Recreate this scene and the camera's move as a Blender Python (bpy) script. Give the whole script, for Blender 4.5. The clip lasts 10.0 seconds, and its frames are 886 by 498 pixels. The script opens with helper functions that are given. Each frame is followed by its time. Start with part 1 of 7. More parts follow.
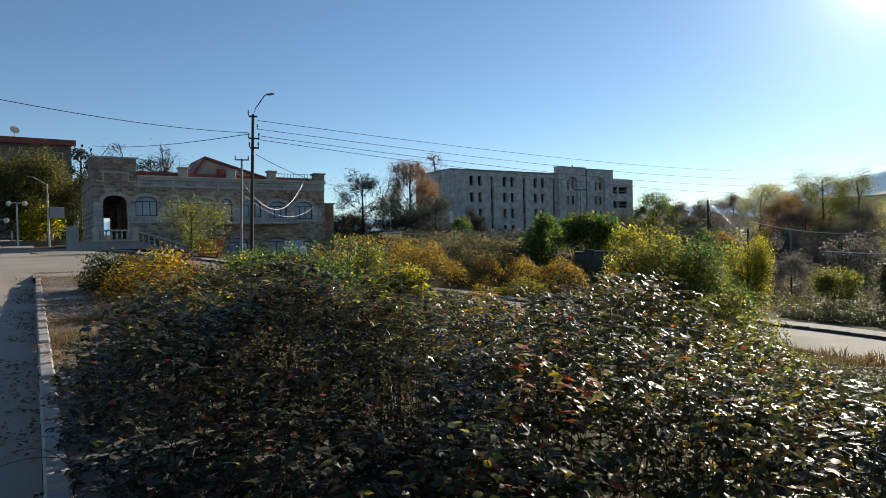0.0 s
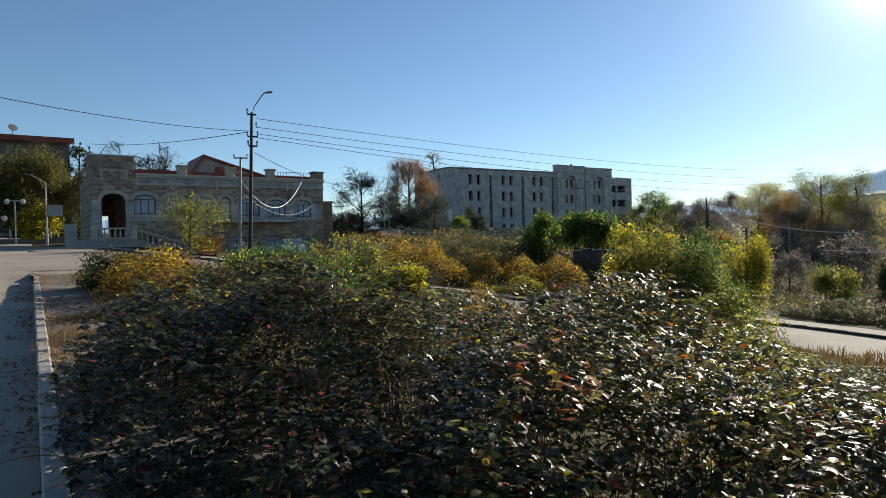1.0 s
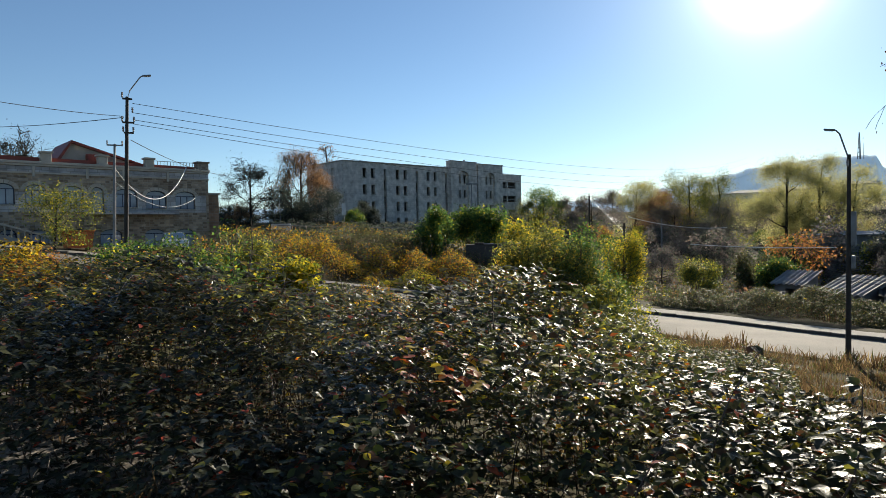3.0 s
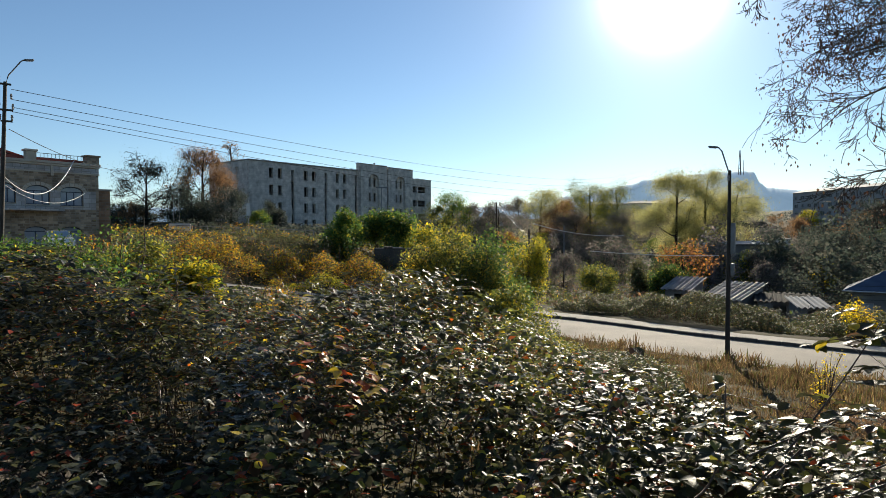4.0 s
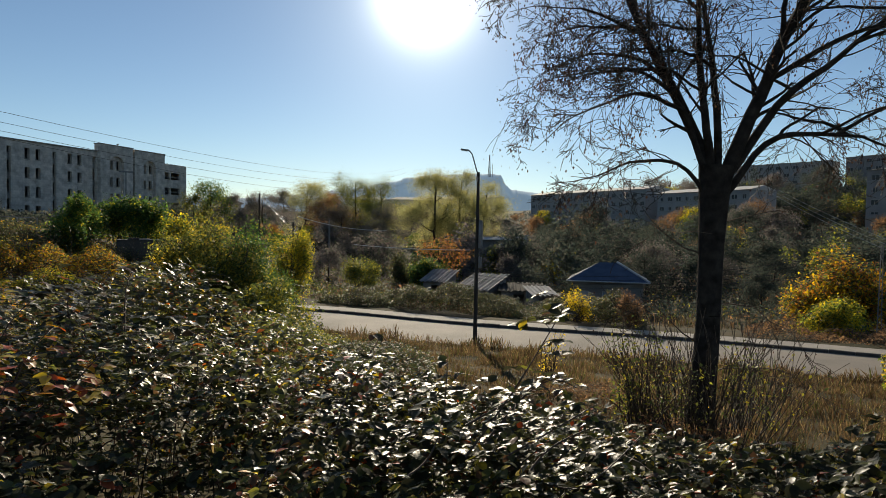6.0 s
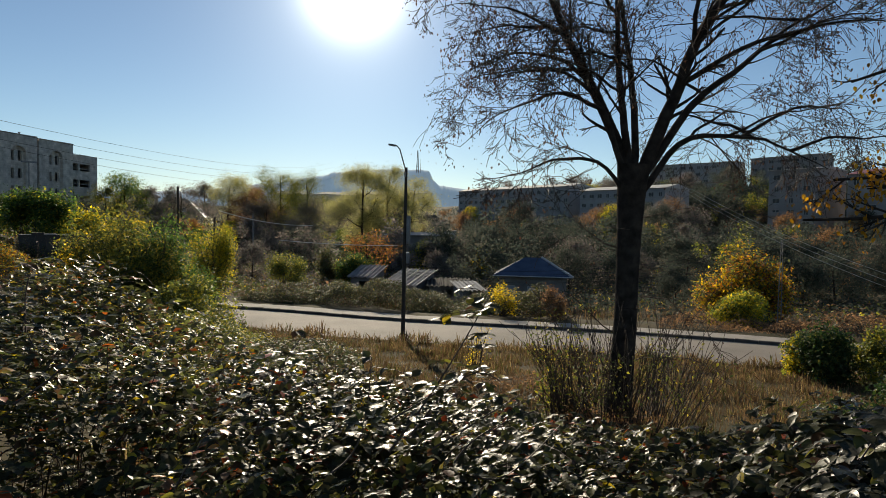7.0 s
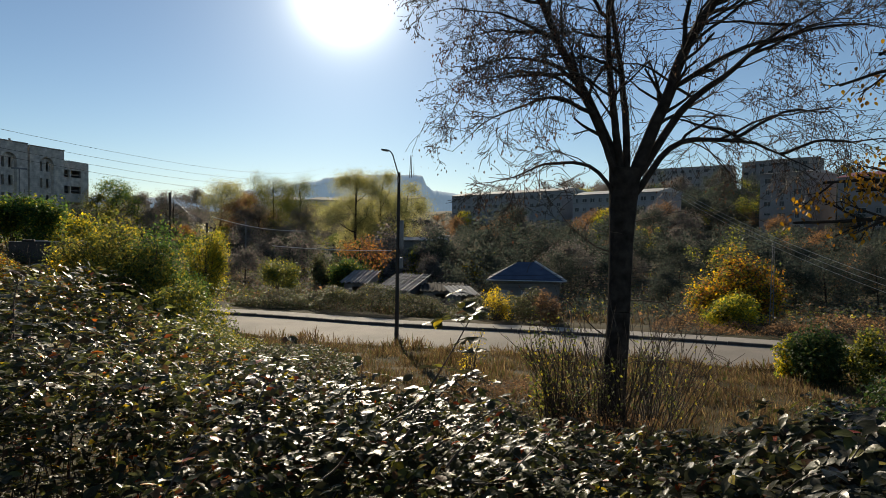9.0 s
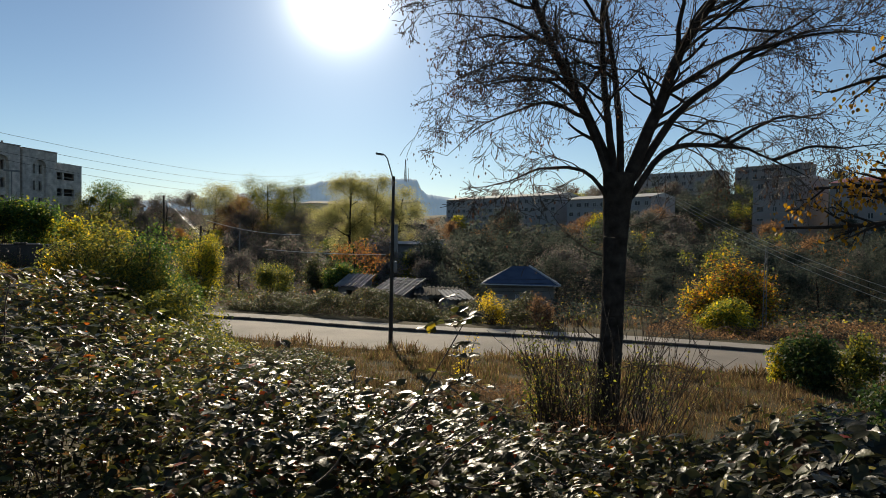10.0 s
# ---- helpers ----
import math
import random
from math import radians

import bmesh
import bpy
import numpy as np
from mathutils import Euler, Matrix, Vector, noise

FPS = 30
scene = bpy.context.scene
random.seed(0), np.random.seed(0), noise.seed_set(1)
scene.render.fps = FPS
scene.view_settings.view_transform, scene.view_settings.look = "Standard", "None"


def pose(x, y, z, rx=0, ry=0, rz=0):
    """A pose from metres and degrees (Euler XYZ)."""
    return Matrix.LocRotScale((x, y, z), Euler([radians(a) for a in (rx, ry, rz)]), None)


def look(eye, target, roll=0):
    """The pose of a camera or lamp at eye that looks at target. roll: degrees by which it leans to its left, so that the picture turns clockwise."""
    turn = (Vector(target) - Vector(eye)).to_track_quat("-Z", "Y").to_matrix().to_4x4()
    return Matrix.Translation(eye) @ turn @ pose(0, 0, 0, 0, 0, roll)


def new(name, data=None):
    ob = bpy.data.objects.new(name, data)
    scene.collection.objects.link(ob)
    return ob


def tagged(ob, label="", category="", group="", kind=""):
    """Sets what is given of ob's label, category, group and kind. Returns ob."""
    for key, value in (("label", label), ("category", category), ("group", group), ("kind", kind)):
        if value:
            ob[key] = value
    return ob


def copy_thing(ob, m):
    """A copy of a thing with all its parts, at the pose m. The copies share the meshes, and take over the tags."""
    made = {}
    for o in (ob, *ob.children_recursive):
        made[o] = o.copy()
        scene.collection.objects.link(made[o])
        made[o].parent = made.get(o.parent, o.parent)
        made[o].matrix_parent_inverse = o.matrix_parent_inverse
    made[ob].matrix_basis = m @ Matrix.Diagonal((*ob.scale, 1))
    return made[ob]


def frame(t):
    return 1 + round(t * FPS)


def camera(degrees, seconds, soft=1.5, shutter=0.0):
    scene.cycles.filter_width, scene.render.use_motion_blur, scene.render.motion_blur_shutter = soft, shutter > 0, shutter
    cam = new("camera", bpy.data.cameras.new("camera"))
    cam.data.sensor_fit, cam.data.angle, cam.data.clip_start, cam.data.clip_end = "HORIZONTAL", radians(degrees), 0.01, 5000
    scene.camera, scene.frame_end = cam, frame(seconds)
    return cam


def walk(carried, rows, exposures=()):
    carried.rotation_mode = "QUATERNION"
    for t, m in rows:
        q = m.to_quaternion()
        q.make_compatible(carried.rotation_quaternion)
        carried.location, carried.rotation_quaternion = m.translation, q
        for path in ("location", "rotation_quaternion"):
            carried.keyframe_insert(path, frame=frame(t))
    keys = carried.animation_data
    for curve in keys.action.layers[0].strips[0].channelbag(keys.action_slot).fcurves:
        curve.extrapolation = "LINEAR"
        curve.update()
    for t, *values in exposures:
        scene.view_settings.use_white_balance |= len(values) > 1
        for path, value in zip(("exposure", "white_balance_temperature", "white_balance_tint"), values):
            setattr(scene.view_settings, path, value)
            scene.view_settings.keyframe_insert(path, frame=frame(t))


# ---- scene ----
cam = camera(71.1, 10.0, soft=0.6)
EYE = 1.6
ROWS = [
    (0.0, 0.0000, 0.0000, 0.0000, -0.02, -0.89, 1.53),
    (0.5, 0.0004, 0.0015, -0.0009, -0.09, -0.94, 1.48),
    (1.0, 0.0011, 0.0042, -0.0015, -0.13, -1.03, 1.46),
    (1.5, 0.0037, 0.0070, -0.0023, -0.72, -1.21, 1.36),
    (2.0, 0.0168, 0.0062, -0.0010, -2.44, -1.17, 1.29),
    (2.5, 0.0361, 0.0020, 0.0013, -5.55, -1.15, 1.33),
    (2.7, 0.0456, -0.0035, 0.0015, -7.19, -1.55, 1.38),
    (3.8, 0.0977, -0.0337, 0.0024, -16.71, -1.55, 0.32),
    (4.0, 0.1072, -0.0392, 0.0026, -18.18, -1.54, 0.20),
    (4.5, 0.1306, -0.0600, 0.0036, -22.70, -1.34, 0.30),
    (5.0, 0.1590, -0.0891, 0.0013, -28.90, -1.50, -0.15),
    (5.5, 0.1784, -0.1117, -0.0058, -33.36, -1.64, -0.01),
    (6.0, 0.1963, -0.1276, -0.0124, -39.52, -2.00, -0.91),
    (6.2, 0.1994, -0.1302, -0.0130, -41.60, -2.05, -0.75),
    (7.3, 0.2164, -0.1444, -0.0161, -46.71, -2.18, -1.21),
    (7.5, 0.2194, -0.1470, -0.0167, -46.84, -2.02, -1.09),
    (8.0, 0.2216, -0.1444, -0.0176, -46.66, -2.09, -0.72),
    (8.5, 0.2207, -0.1433, -0.0179, -46.67, -1.94, -0.84),
    (9.0, 0.2225, -0.1454, -0.0174, -46.75, -1.84, -0.83),
    (9.5, 0.2217, -0.1471, -0.0166, -47.02, -1.72, -0.97),
    (10.0, 0.2214, -0.1510, -0.0152, -47.26, -1.46, -1.02),
]

EXPOSURES = [(0.0, 0.54, 6560, 6), (4.4, 0.6, 6830, 6), (5.0, 0.36, 6980, 7), (5.5, 0.2, 7100, 7), (10.0, 0.15, 7180, 8)]
walk(cam, [(t, pose(x, y, EYE + z, 90 + pitch, roll, yaw)) for t, x, y, z, yaw, pitch, roll in ROWS], EXPOSURES)

# ---- sky and sun ----
SUN_HEADING, SUN_HEIGHT = 37.6, 20.5
world = bpy.data.worlds.new("world")
scene.world = world
world.use_nodes = True
wn = world.node_tree.nodes
sky = wn.new("ShaderNodeTexSky")
sky.sky_type = "NISHITA"
sky.sun_disc = False
sky.sun_elevation = radians(SUN_HEIGHT)
sky.sun_rotation = radians(SUN_HEADING)
sky.altitude = 1000
sky.air_density, sky.dust_density, sky.ozone_density = 1.0, 0.15, 3.6
world.node_tree.links.new(sky.outputs[0], wn["Background"].inputs[0])
wn["Background"].inputs[1].default_value = 0.086
sun = new("sun", bpy.data.lights.new("sun", "SUN"))
sun.data.energy, sun.data.angle, sun.data.color = 5.0, radians(0.5), (1.0, 0.9, 0.76)
sun_way = Vector((math.sin(radians(SUN_HEADING)) * math.cos(radians(SUN_HEIGHT)),
                  math.cos(radians(SUN_HEADING)) * math.cos(radians(SUN_HEIGHT)), math.sin(radians(SUN_HEIGHT))))
sun.matrix_world = look(sun_way * 200, (0, 0, 0))
# sun glow added to the sky: dusty air's aureole and the lens's bloom
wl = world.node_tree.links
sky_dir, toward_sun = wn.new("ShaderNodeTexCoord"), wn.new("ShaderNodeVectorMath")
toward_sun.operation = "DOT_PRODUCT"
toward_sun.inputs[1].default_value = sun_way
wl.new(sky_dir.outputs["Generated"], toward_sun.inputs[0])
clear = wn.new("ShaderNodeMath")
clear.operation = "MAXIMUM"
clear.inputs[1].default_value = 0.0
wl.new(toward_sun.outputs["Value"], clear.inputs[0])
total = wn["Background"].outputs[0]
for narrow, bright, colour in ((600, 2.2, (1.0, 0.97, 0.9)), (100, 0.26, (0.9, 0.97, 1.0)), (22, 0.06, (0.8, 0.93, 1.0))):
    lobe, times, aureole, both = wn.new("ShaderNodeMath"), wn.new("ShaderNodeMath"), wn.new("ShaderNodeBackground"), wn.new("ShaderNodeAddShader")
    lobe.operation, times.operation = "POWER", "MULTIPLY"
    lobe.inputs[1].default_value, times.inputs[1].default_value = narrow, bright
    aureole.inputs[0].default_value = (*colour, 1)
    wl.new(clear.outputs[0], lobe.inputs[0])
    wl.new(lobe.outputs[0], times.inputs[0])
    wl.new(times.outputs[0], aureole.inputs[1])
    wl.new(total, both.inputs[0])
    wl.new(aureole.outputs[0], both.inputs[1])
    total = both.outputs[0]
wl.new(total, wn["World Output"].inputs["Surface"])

# ---- materials ----


def material(name, colours, rough=0.8, scale=3.0, fine=60.0, bump=0.3, spec=0.4, metal=0.0, stain=0.25, coords="Object"):
    """A surface whose colour wanders between two or three tones at a coarse and a fine scale, with relief."""
    m = bpy.data.materials.new(name)
    m.use_nodes = True
    nt = m.node_tree
    b = nt.nodes["Principled BSDF"]
    co = nt.nodes.new("ShaderNodeTexCoord")
    big, small = nt.nodes.new("ShaderNodeTexNoise"), nt.nodes.new("ShaderNodeTexNoise")
    big.inputs["Scale"].default_value, small.inputs["Scale"].default_value = scale, fine
    big.inputs["Detail"].default_value, small.inputs["Detail"].default_value = 6, 4
    ramp = nt.nodes.new("ShaderNodeValToRGB")
    ramp.color_ramp.elements[0].position, ramp.color_ramp.elements[1].position = 0.3, 0.7
    ramp.color_ramp.elements[0].color, ramp.color_ramp.elements[1].color = (*colours[0], 1), (*colours[-1], 1)
    if len(colours) > 2:
        ramp.color_ramp.elements.new(0.5).color = (*colours[1], 1)
    mix = nt.nodes.new("ShaderNodeMix")
    mix.data_type, mix.blend_type = "RGBA", "MULTIPLY"
    mix.inputs["Factor"].default_value = stain
    bp = nt.nodes.new("ShaderNodeBump")
    bp.inputs["Strength"].default_value, bp.inputs["Distance"].default_value = bump, 0.02
    for n in (big, small):
        nt.links.new(co.outputs[coords], n.inputs["Vector"])
    nt.links.new(big.outputs[0], ramp.inputs[0])
    nt.links.new(ramp.outputs[0], mix.inputs["A"])
    nt.links.new(small.outputs[0], mix.inputs["B"])
    nt.links.new(mix.outputs["Result"], b.inputs["Base Color"])
    nt.links.new(small.outputs[0], bp.inputs["Height"])
    nt.links.new(bp.outputs[0], b.inputs["Normal"])
    b.inputs["Roughness"].default_value, b.inputs["Metallic"].default_value = rough, metal
    b.inputs["Specular IOR Level"].default_value = spec
    return m


def leaf_material(name, stops, rough=0.4, through_light=0.3, spec=0.5, single=False, relief=0.0):
    """Leaves: each one picks its colour from the stops (share, colour); part of the light passes through."""
    m = bpy.data.materials.new(name)
    m.use_nodes = True
    nt = m.node_tree
    b = nt.nodes["Principled BSDF"]
    geo = nt.nodes.new("ShaderNodeObjectInfo" if single else "ShaderNodeNewGeometry")
    ramp = nt.nodes.new("ShaderNodeValToRGB")
    ramp.color_ramp.interpolation = "CONSTANT"
    at = 0.0
    for i, (share, colour) in enumerate(stops):
        e = ramp.color_ramp.elements[i] if i < 2 else ramp.color_ramp.elements.new(min(at, 1.0))
        e.position, e.color = min(at, 1.0), (*colour, 1)
        at += share
    hue = nt.nodes.new("ShaderNodeHueSaturation")
    co, tone = nt.nodes.new("ShaderNodeTexCoord"), nt.nodes.new("ShaderNodeTexNoise")
    tone.inputs["Scale"].default_value = 1.3
    rng = nt.nodes.new("ShaderNodeMapRange")
    rng.inputs["From Min"].default_value, rng.inputs["From Max"].default_value = 0.3, 0.7
    rng.inputs["To Min"].default_value, rng.inputs["To Max"].default_value = 0.6, 1.35
    tr, mix = nt.nodes.new("ShaderNodeBsdfTranslucent"), nt.nodes.new("ShaderNodeMixShader")
    mix.inputs[0].default_value = through_light
    nt.links.new(geo.outputs["Random" if single else "Random Per Island"], ramp.inputs[0])
    nt.links.new(co.outputs["Object"], tone.inputs["Vector"])
    nt.links.new(tone.outputs[0], rng.inputs["Value"])
    nt.links.new(rng.outputs[0], hue.inputs["Value"])
    nt.links.new(ramp.outputs[0], hue.inputs["Color"])
    nt.links.new(hue.outputs[0], b.inputs["Base Color"])
    glow = nt.nodes.new("ShaderNodeHueSaturation")
    glow.inputs["Value"].default_value, glow.inputs["Saturation"].default_value = 2.0, 1.05
    nt.links.new(hue.outputs[0], glow.inputs["Color"])
    nt.links.new(glow.outputs[0], tr.inputs["Color"])
    nt.links.new(b.outputs[0], mix.inputs[1])
    nt.links.new(tr.outputs[0], mix.inputs[2])
    nt.links.new(mix.outputs[0], nt.nodes["Material Output"].inputs["Surface"])
    if relief:
        grain, bp, gloss = nt.nodes.new("ShaderNodeTexNoise"), nt.nodes.new("ShaderNodeBump"), nt.nodes.new("ShaderNodeMapRange")
        grain.inputs["Scale"].default_value = 5.0 if single else 70.0
        bp.inputs["Strength"].default_value, bp.inputs["Distance"].default_value = relief, 0.02
        gloss.inputs["From Min"].default_value, gloss.inputs["From Max"].default_value = 0.35, 0.65
        gloss.inputs["To Min"].default_value, gloss.inputs["To Max"].default_value = rough - 0.08, rough + 0.14
        nt.links.new(co.outputs["Object"], grain.inputs["Vector"])
        nt.links.new(grain.outputs[0], bp.inputs["Height"])
        nt.links.new(grain.outputs[0], gloss.inputs["Value"])
        nt.links.new(bp.outputs[0], b.inputs["Normal"])
        nt.links.new(gloss.outputs[0], b.inputs["Roughness"])
    else:
        b.inputs["Roughness"].default_value = rough
    b.inputs["Specular IOR Level"].default_value = spec
    return m


def masonry(name, tones, mortar, width, height, rough=0.9, depth=0.6, uneven=0.35):
    """Coursed stone: every block has its own tone, joints are sunk."""
    m = bpy.data.materials.new(name)
    m.use_nodes = True
    nt = m.node_tree
    b = nt.nodes["Principled BSDF"]
    co, mp = nt.nodes.new("ShaderNodeTexCoord"), nt.nodes.new("ShaderNodeMapping")
    mp.inputs["Rotation"].default_value = (radians(-90), 0, 0)
    wob = nt.nodes.new("ShaderNodeTexNoise")
    wob.inputs["Scale"].default_value, wob.inputs["Detail"].default_value = 1.6, 5
    addv = nt.nodes.new("ShaderNodeMix")
    addv.data_type, addv.blend_type = "RGBA", "LINEAR_LIGHT"
    addv.inputs["Factor"].default_value = 0.06 * uneven
    br = nt.nodes.new("ShaderNodeTexBrick")
    br.inputs["Scale"].default_value, br.inputs["Brick Width"].default_value, br.inputs["Row Height"].default_value = 1.0, width, height
    br.inputs["Mortar Size"].default_value, br.inputs["Mortar Smooth"].default_value, br.inputs["Bias"].default_value = 0.02, 0.4, 0.0
    br.offset_frequency, br.squash = 2, 0.8
    for k, c in (("Color1", tones[0]), ("Color2", tones[1]), ("Mortar", mortar)):
        br.inputs[k].default_value = (*c, 1)
    st = nt.nodes.new("ShaderNodeTexNoise")
    st.inputs["Scale"].default_value, st.inputs["Detail"].default_value = 0.9, 7
    rp = nt.nodes.new("ShaderNodeMapRange")
    rp.inputs["From Min"].default_value, rp.inputs["From Max"].default_value, rp.inputs["To Min"].default_value, rp.inputs["To Max"].default_value = 0.3, 0.7, 0.65, 1.25
    hs = nt.nodes.new("ShaderNodeHueSaturation")
    bp = nt.nodes.new("ShaderNodeBump")
    bp.inputs["Strength"].default_value, bp.inputs["Distance"].default_value, bp.invert = depth, 0.03, True
    nt.links.new(co.outputs["Object"], mp.inputs["Vector"])
    nt.links.new(co.outputs["Object"], wob.inputs["Vector"])
    nt.links.new(co.outputs["Object"], st.inputs["Vector"])
    nt.links.new(mp.outputs[0], addv.inputs["A"])
    nt.links.new(wob.outputs["Color"], addv.inputs["B"])
    nt.links.new(addv.outputs["Result"], br.inputs["Vector"])
    nt.links.new(st.outputs[0], rp.inputs["Value"])
    nt.links.new(rp.outputs[0], hs.inputs["Value"])
    nt.links.new(br.outputs["Color"], hs.inputs["Color"])
    nt.links.new(hs.outputs[0], b.inputs["Base Color"])
    nt.links.new(br.outputs["Fac"], bp.inputs["Height"])
    nt.links.new(bp.outputs[0], b.inputs["Normal"])
    b.inputs["Roughness"].default_value = rough
    b.inputs["Specular IOR Level"].default_value = 0.3
    return m


def glass_material(name, tint, rough=0.08):
    m = material(name, [tint, tuple(c * 1.6 for c in tint)], rough, 0.6, 8, 0.02, 0.6, 0, 0.1)
    return m


ASPHALT = material("asphalt", [(0.17, 0.147, 0.12), (0.22, 0.19, 0.155), (0.27, 0.23, 0.185)], 0.85, 0.35, 45, 0.35, 0.26)
ASPHALT_UPPER = material("light tan asphalt", [(0.3, 0.25, 0.195), (0.36, 0.3, 0.235), (0.41, 0.345, 0.27)], 0.8, 0.35, 45, 0.35, 0.4)
PAVING = material("paving", [(0.17, 0.145, 0.118), (0.27, 0.232, 0.19)], 0.9, 0.8, 40, 0.5)
PAVING_PALE = material("pale footpath", [(0.26, 0.235, 0.2), (0.36, 0.32, 0.27)], 0.9, 0.8, 40, 0.4)
# dark tone stands in for the kerb face's own shade and cast shadow
KERB_SHADED = material("shaded kerb concrete", [(0.07, 0.058, 0.048), (0.12, 0.1, 0.085)], 0.9, 2, 50, 0.4)
KERB = material("kerb concrete", [(0.3, 0.28, 0.25), (0.42, 0.39, 0.35)], 0.85, 2, 50, 0.4)
EARTH = material("earth", [(0.04, 0.042, 0.018), (0.075, 0.06, 0.03), (0.11, 0.08, 0.042)], 0.97, 0.25, 6, 0.6, 0.08)
STONE = masonry("rubble stone", [(0.17, 0.125, 0.085), (0.42, 0.33, 0.235)], (0.3, 0.26, 0.21), 0.42, 0.2, uneven=1.2)
TRIM = material("cut stone trim", [(0.44, 0.39, 0.31), (0.56, 0.5, 0.41)], 0.85, 1.2, 30, 0.4)
RENDER_GREY = masonry("grey ashlar", [(0.33, 0.315, 0.3), (0.46, 0.44, 0.42)], (0.25, 0.24, 0.225), 0.7, 0.38, 0.85, 0.3, 0.2)
RED_ROOF = material("red sheet roof", [(0.22, 0.045, 0.03), (0.32, 0.07, 0.045)], 0.5, 1, 30, 0.2)
DARK_FRAME = material("dark blue frame", [(0.02, 0.03, 0.06), (0.03, 0.045, 0.09)], 0.4, 2, 40, 0.1)
# pale blue base colour stands in for the sky mirrored in the panes
GLASS = glass_material("sky-tinted window glass", (0.2, 0.24, 0.29), 0.05)
# near-black colour stands in for the darkness of unlit rooms
DARK_VOID = material("unlit interior", [(0.02, 0.02, 0.02), (0.04, 0.038, 0.035)], 0.95, 1, 10, 0.2)
# block tones are lightened and evened to carry the haze before the far facade
TUFF = masonry("weathered tuff blocks", [(0.51, 0.46, 0.405), (0.59, 0.535, 0.475)], (0.46, 0.415, 0.365), 0.55, 0.4, 0.9, 0.4, 0.3)
CONCRETE = material("old concrete", [(0.26, 0.25, 0.235), (0.4, 0.38, 0.35)], 0.9, 0.7, 25, 0.5)
POLE_WOOD = material("tarred pole", [(0.035, 0.028, 0.022), (0.06, 0.05, 0.04)], 0.8, 3, 60, 0.5)
STEEL = material("grey painted steel", [(0.16, 0.16, 0.16), (0.24, 0.24, 0.24)], 0.5, 3, 60, 0.2, 0.5, 0.3)
CABLE = material("weathered cable", [(0.04, 0.04, 0.045), (0.07, 0.07, 0.07)], 0.85, 3, 30, 0.1, 0.1)
# near-white base also stands in for sun glinting on the valley wires
WHITE_CABLE = material("bare aluminium cable", [(0.6, 0.6, 0.59), (0.75, 0.75, 0.73)], 0.4, 3, 30, 0.1, 0.4, 0.0)
BARK = material("bark", [(0.022, 0.017, 0.013), (0.045, 0.035, 0.028), (0.075, 0.06, 0.048)], 0.95, 6, 60, 1.0, 0.2)
TWIG = material("twig bark", [(0.05, 0.035, 0.025), (0.09, 0.065, 0.045)], 0.8, 8, 60, 0.3)
CANE = material("bramble cane", [(0.055, 0.032, 0.02), (0.1, 0.06, 0.038)], 0.55, 8, 60, 0.2)

BRAMBLE_STOPS = [(0.42, (0.043, 0.042, 0.022)), (0.28, (0.06, 0.062, 0.027)), (0.12, (0.095, 0.098, 0.032)), (0.05, (0.19, 0.18, 0.035)), (0.075, (0.1, 0.055, 0.03)), (0.02, (0.34, 0.07, 0.025)), (0.035, (0.45, 0.33, 0.045))]
LEAF_BRAMBLE = leaf_material("bramble leaf", BRAMBLE_STOPS, 0.32, 0.29, 0.07, False, 0.08)
LEAF_SINGLE = leaf_material("single bramble leaf", BRAMBLE_STOPS, 0.32, 0.31, 0.085, True, 0.12)
# shade is put into these leaf colours: a darkened copy of the bramble mix
SHADED_STOPS = [(0.5, (0.026, 0.028, 0.017)), (0.27, (0.04, 0.042, 0.021)), (0.14, (0.06, 0.06, 0.026)), (0.05, (0.07, 0.04, 0.025)), (0.02, (0.3, 0.06, 0.03)), (0.02, (0.3, 0.24, 0.04))]
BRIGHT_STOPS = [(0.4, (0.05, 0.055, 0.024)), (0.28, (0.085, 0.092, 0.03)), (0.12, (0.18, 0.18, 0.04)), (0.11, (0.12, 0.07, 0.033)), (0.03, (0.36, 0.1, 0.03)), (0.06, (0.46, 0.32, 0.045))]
LEAF_SHADED = leaf_material("bramble leaf darkened for shade", SHADED_STOPS, 0.35, 0.15, 0.17, False, 0.06)
LEAF_SHADED_SINGLE = leaf_material("single bramble leaf darkened for shade", SHADED_STOPS, 0.35, 0.15, 0.17, True, 0.1)
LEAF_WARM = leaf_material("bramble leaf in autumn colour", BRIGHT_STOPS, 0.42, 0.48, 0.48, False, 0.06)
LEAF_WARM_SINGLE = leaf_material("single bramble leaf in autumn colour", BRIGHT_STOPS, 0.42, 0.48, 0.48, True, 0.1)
LEAF_STREET = leaf_material("street tree leaf", [(0.45, (0.065, 0.072, 0.026)), (0.35, (0.1, 0.098, 0.033)), (0.2, (0.19, 0.15, 0.04))], 0.7, 0.4, 0.15)
LEAF_RED = leaf_material("red bramble leaf", [(0.3, (0.36, 0.08, 0.025)), (0.25, (0.42, 0.2, 0.03)), (0.25, (0.5, 0.36, 0.04)), (0.2, (0.07, 0.09, 0.025))], 0.42, 0.4, 0.45, True)
LEAF_OLIVE = leaf_material("olive leaf", [(0.35, (0.065, 0.085, 0.025)), (0.35, (0.12, 0.13, 0.03)), (0.2, (0.24, 0.22, 0.035)), (0.1, (0.38, 0.3, 0.04))], 0.55, 0.52, 0.3)
LEAF_OCHRE = leaf_material("ochre leaf", [(0.4, (0.3, 0.15, 0.02)), (0.35, (0.38, 0.2, 0.025)), (0.25, (0.2, 0.09, 0.02))], 0.5, 0.45, 0.3)
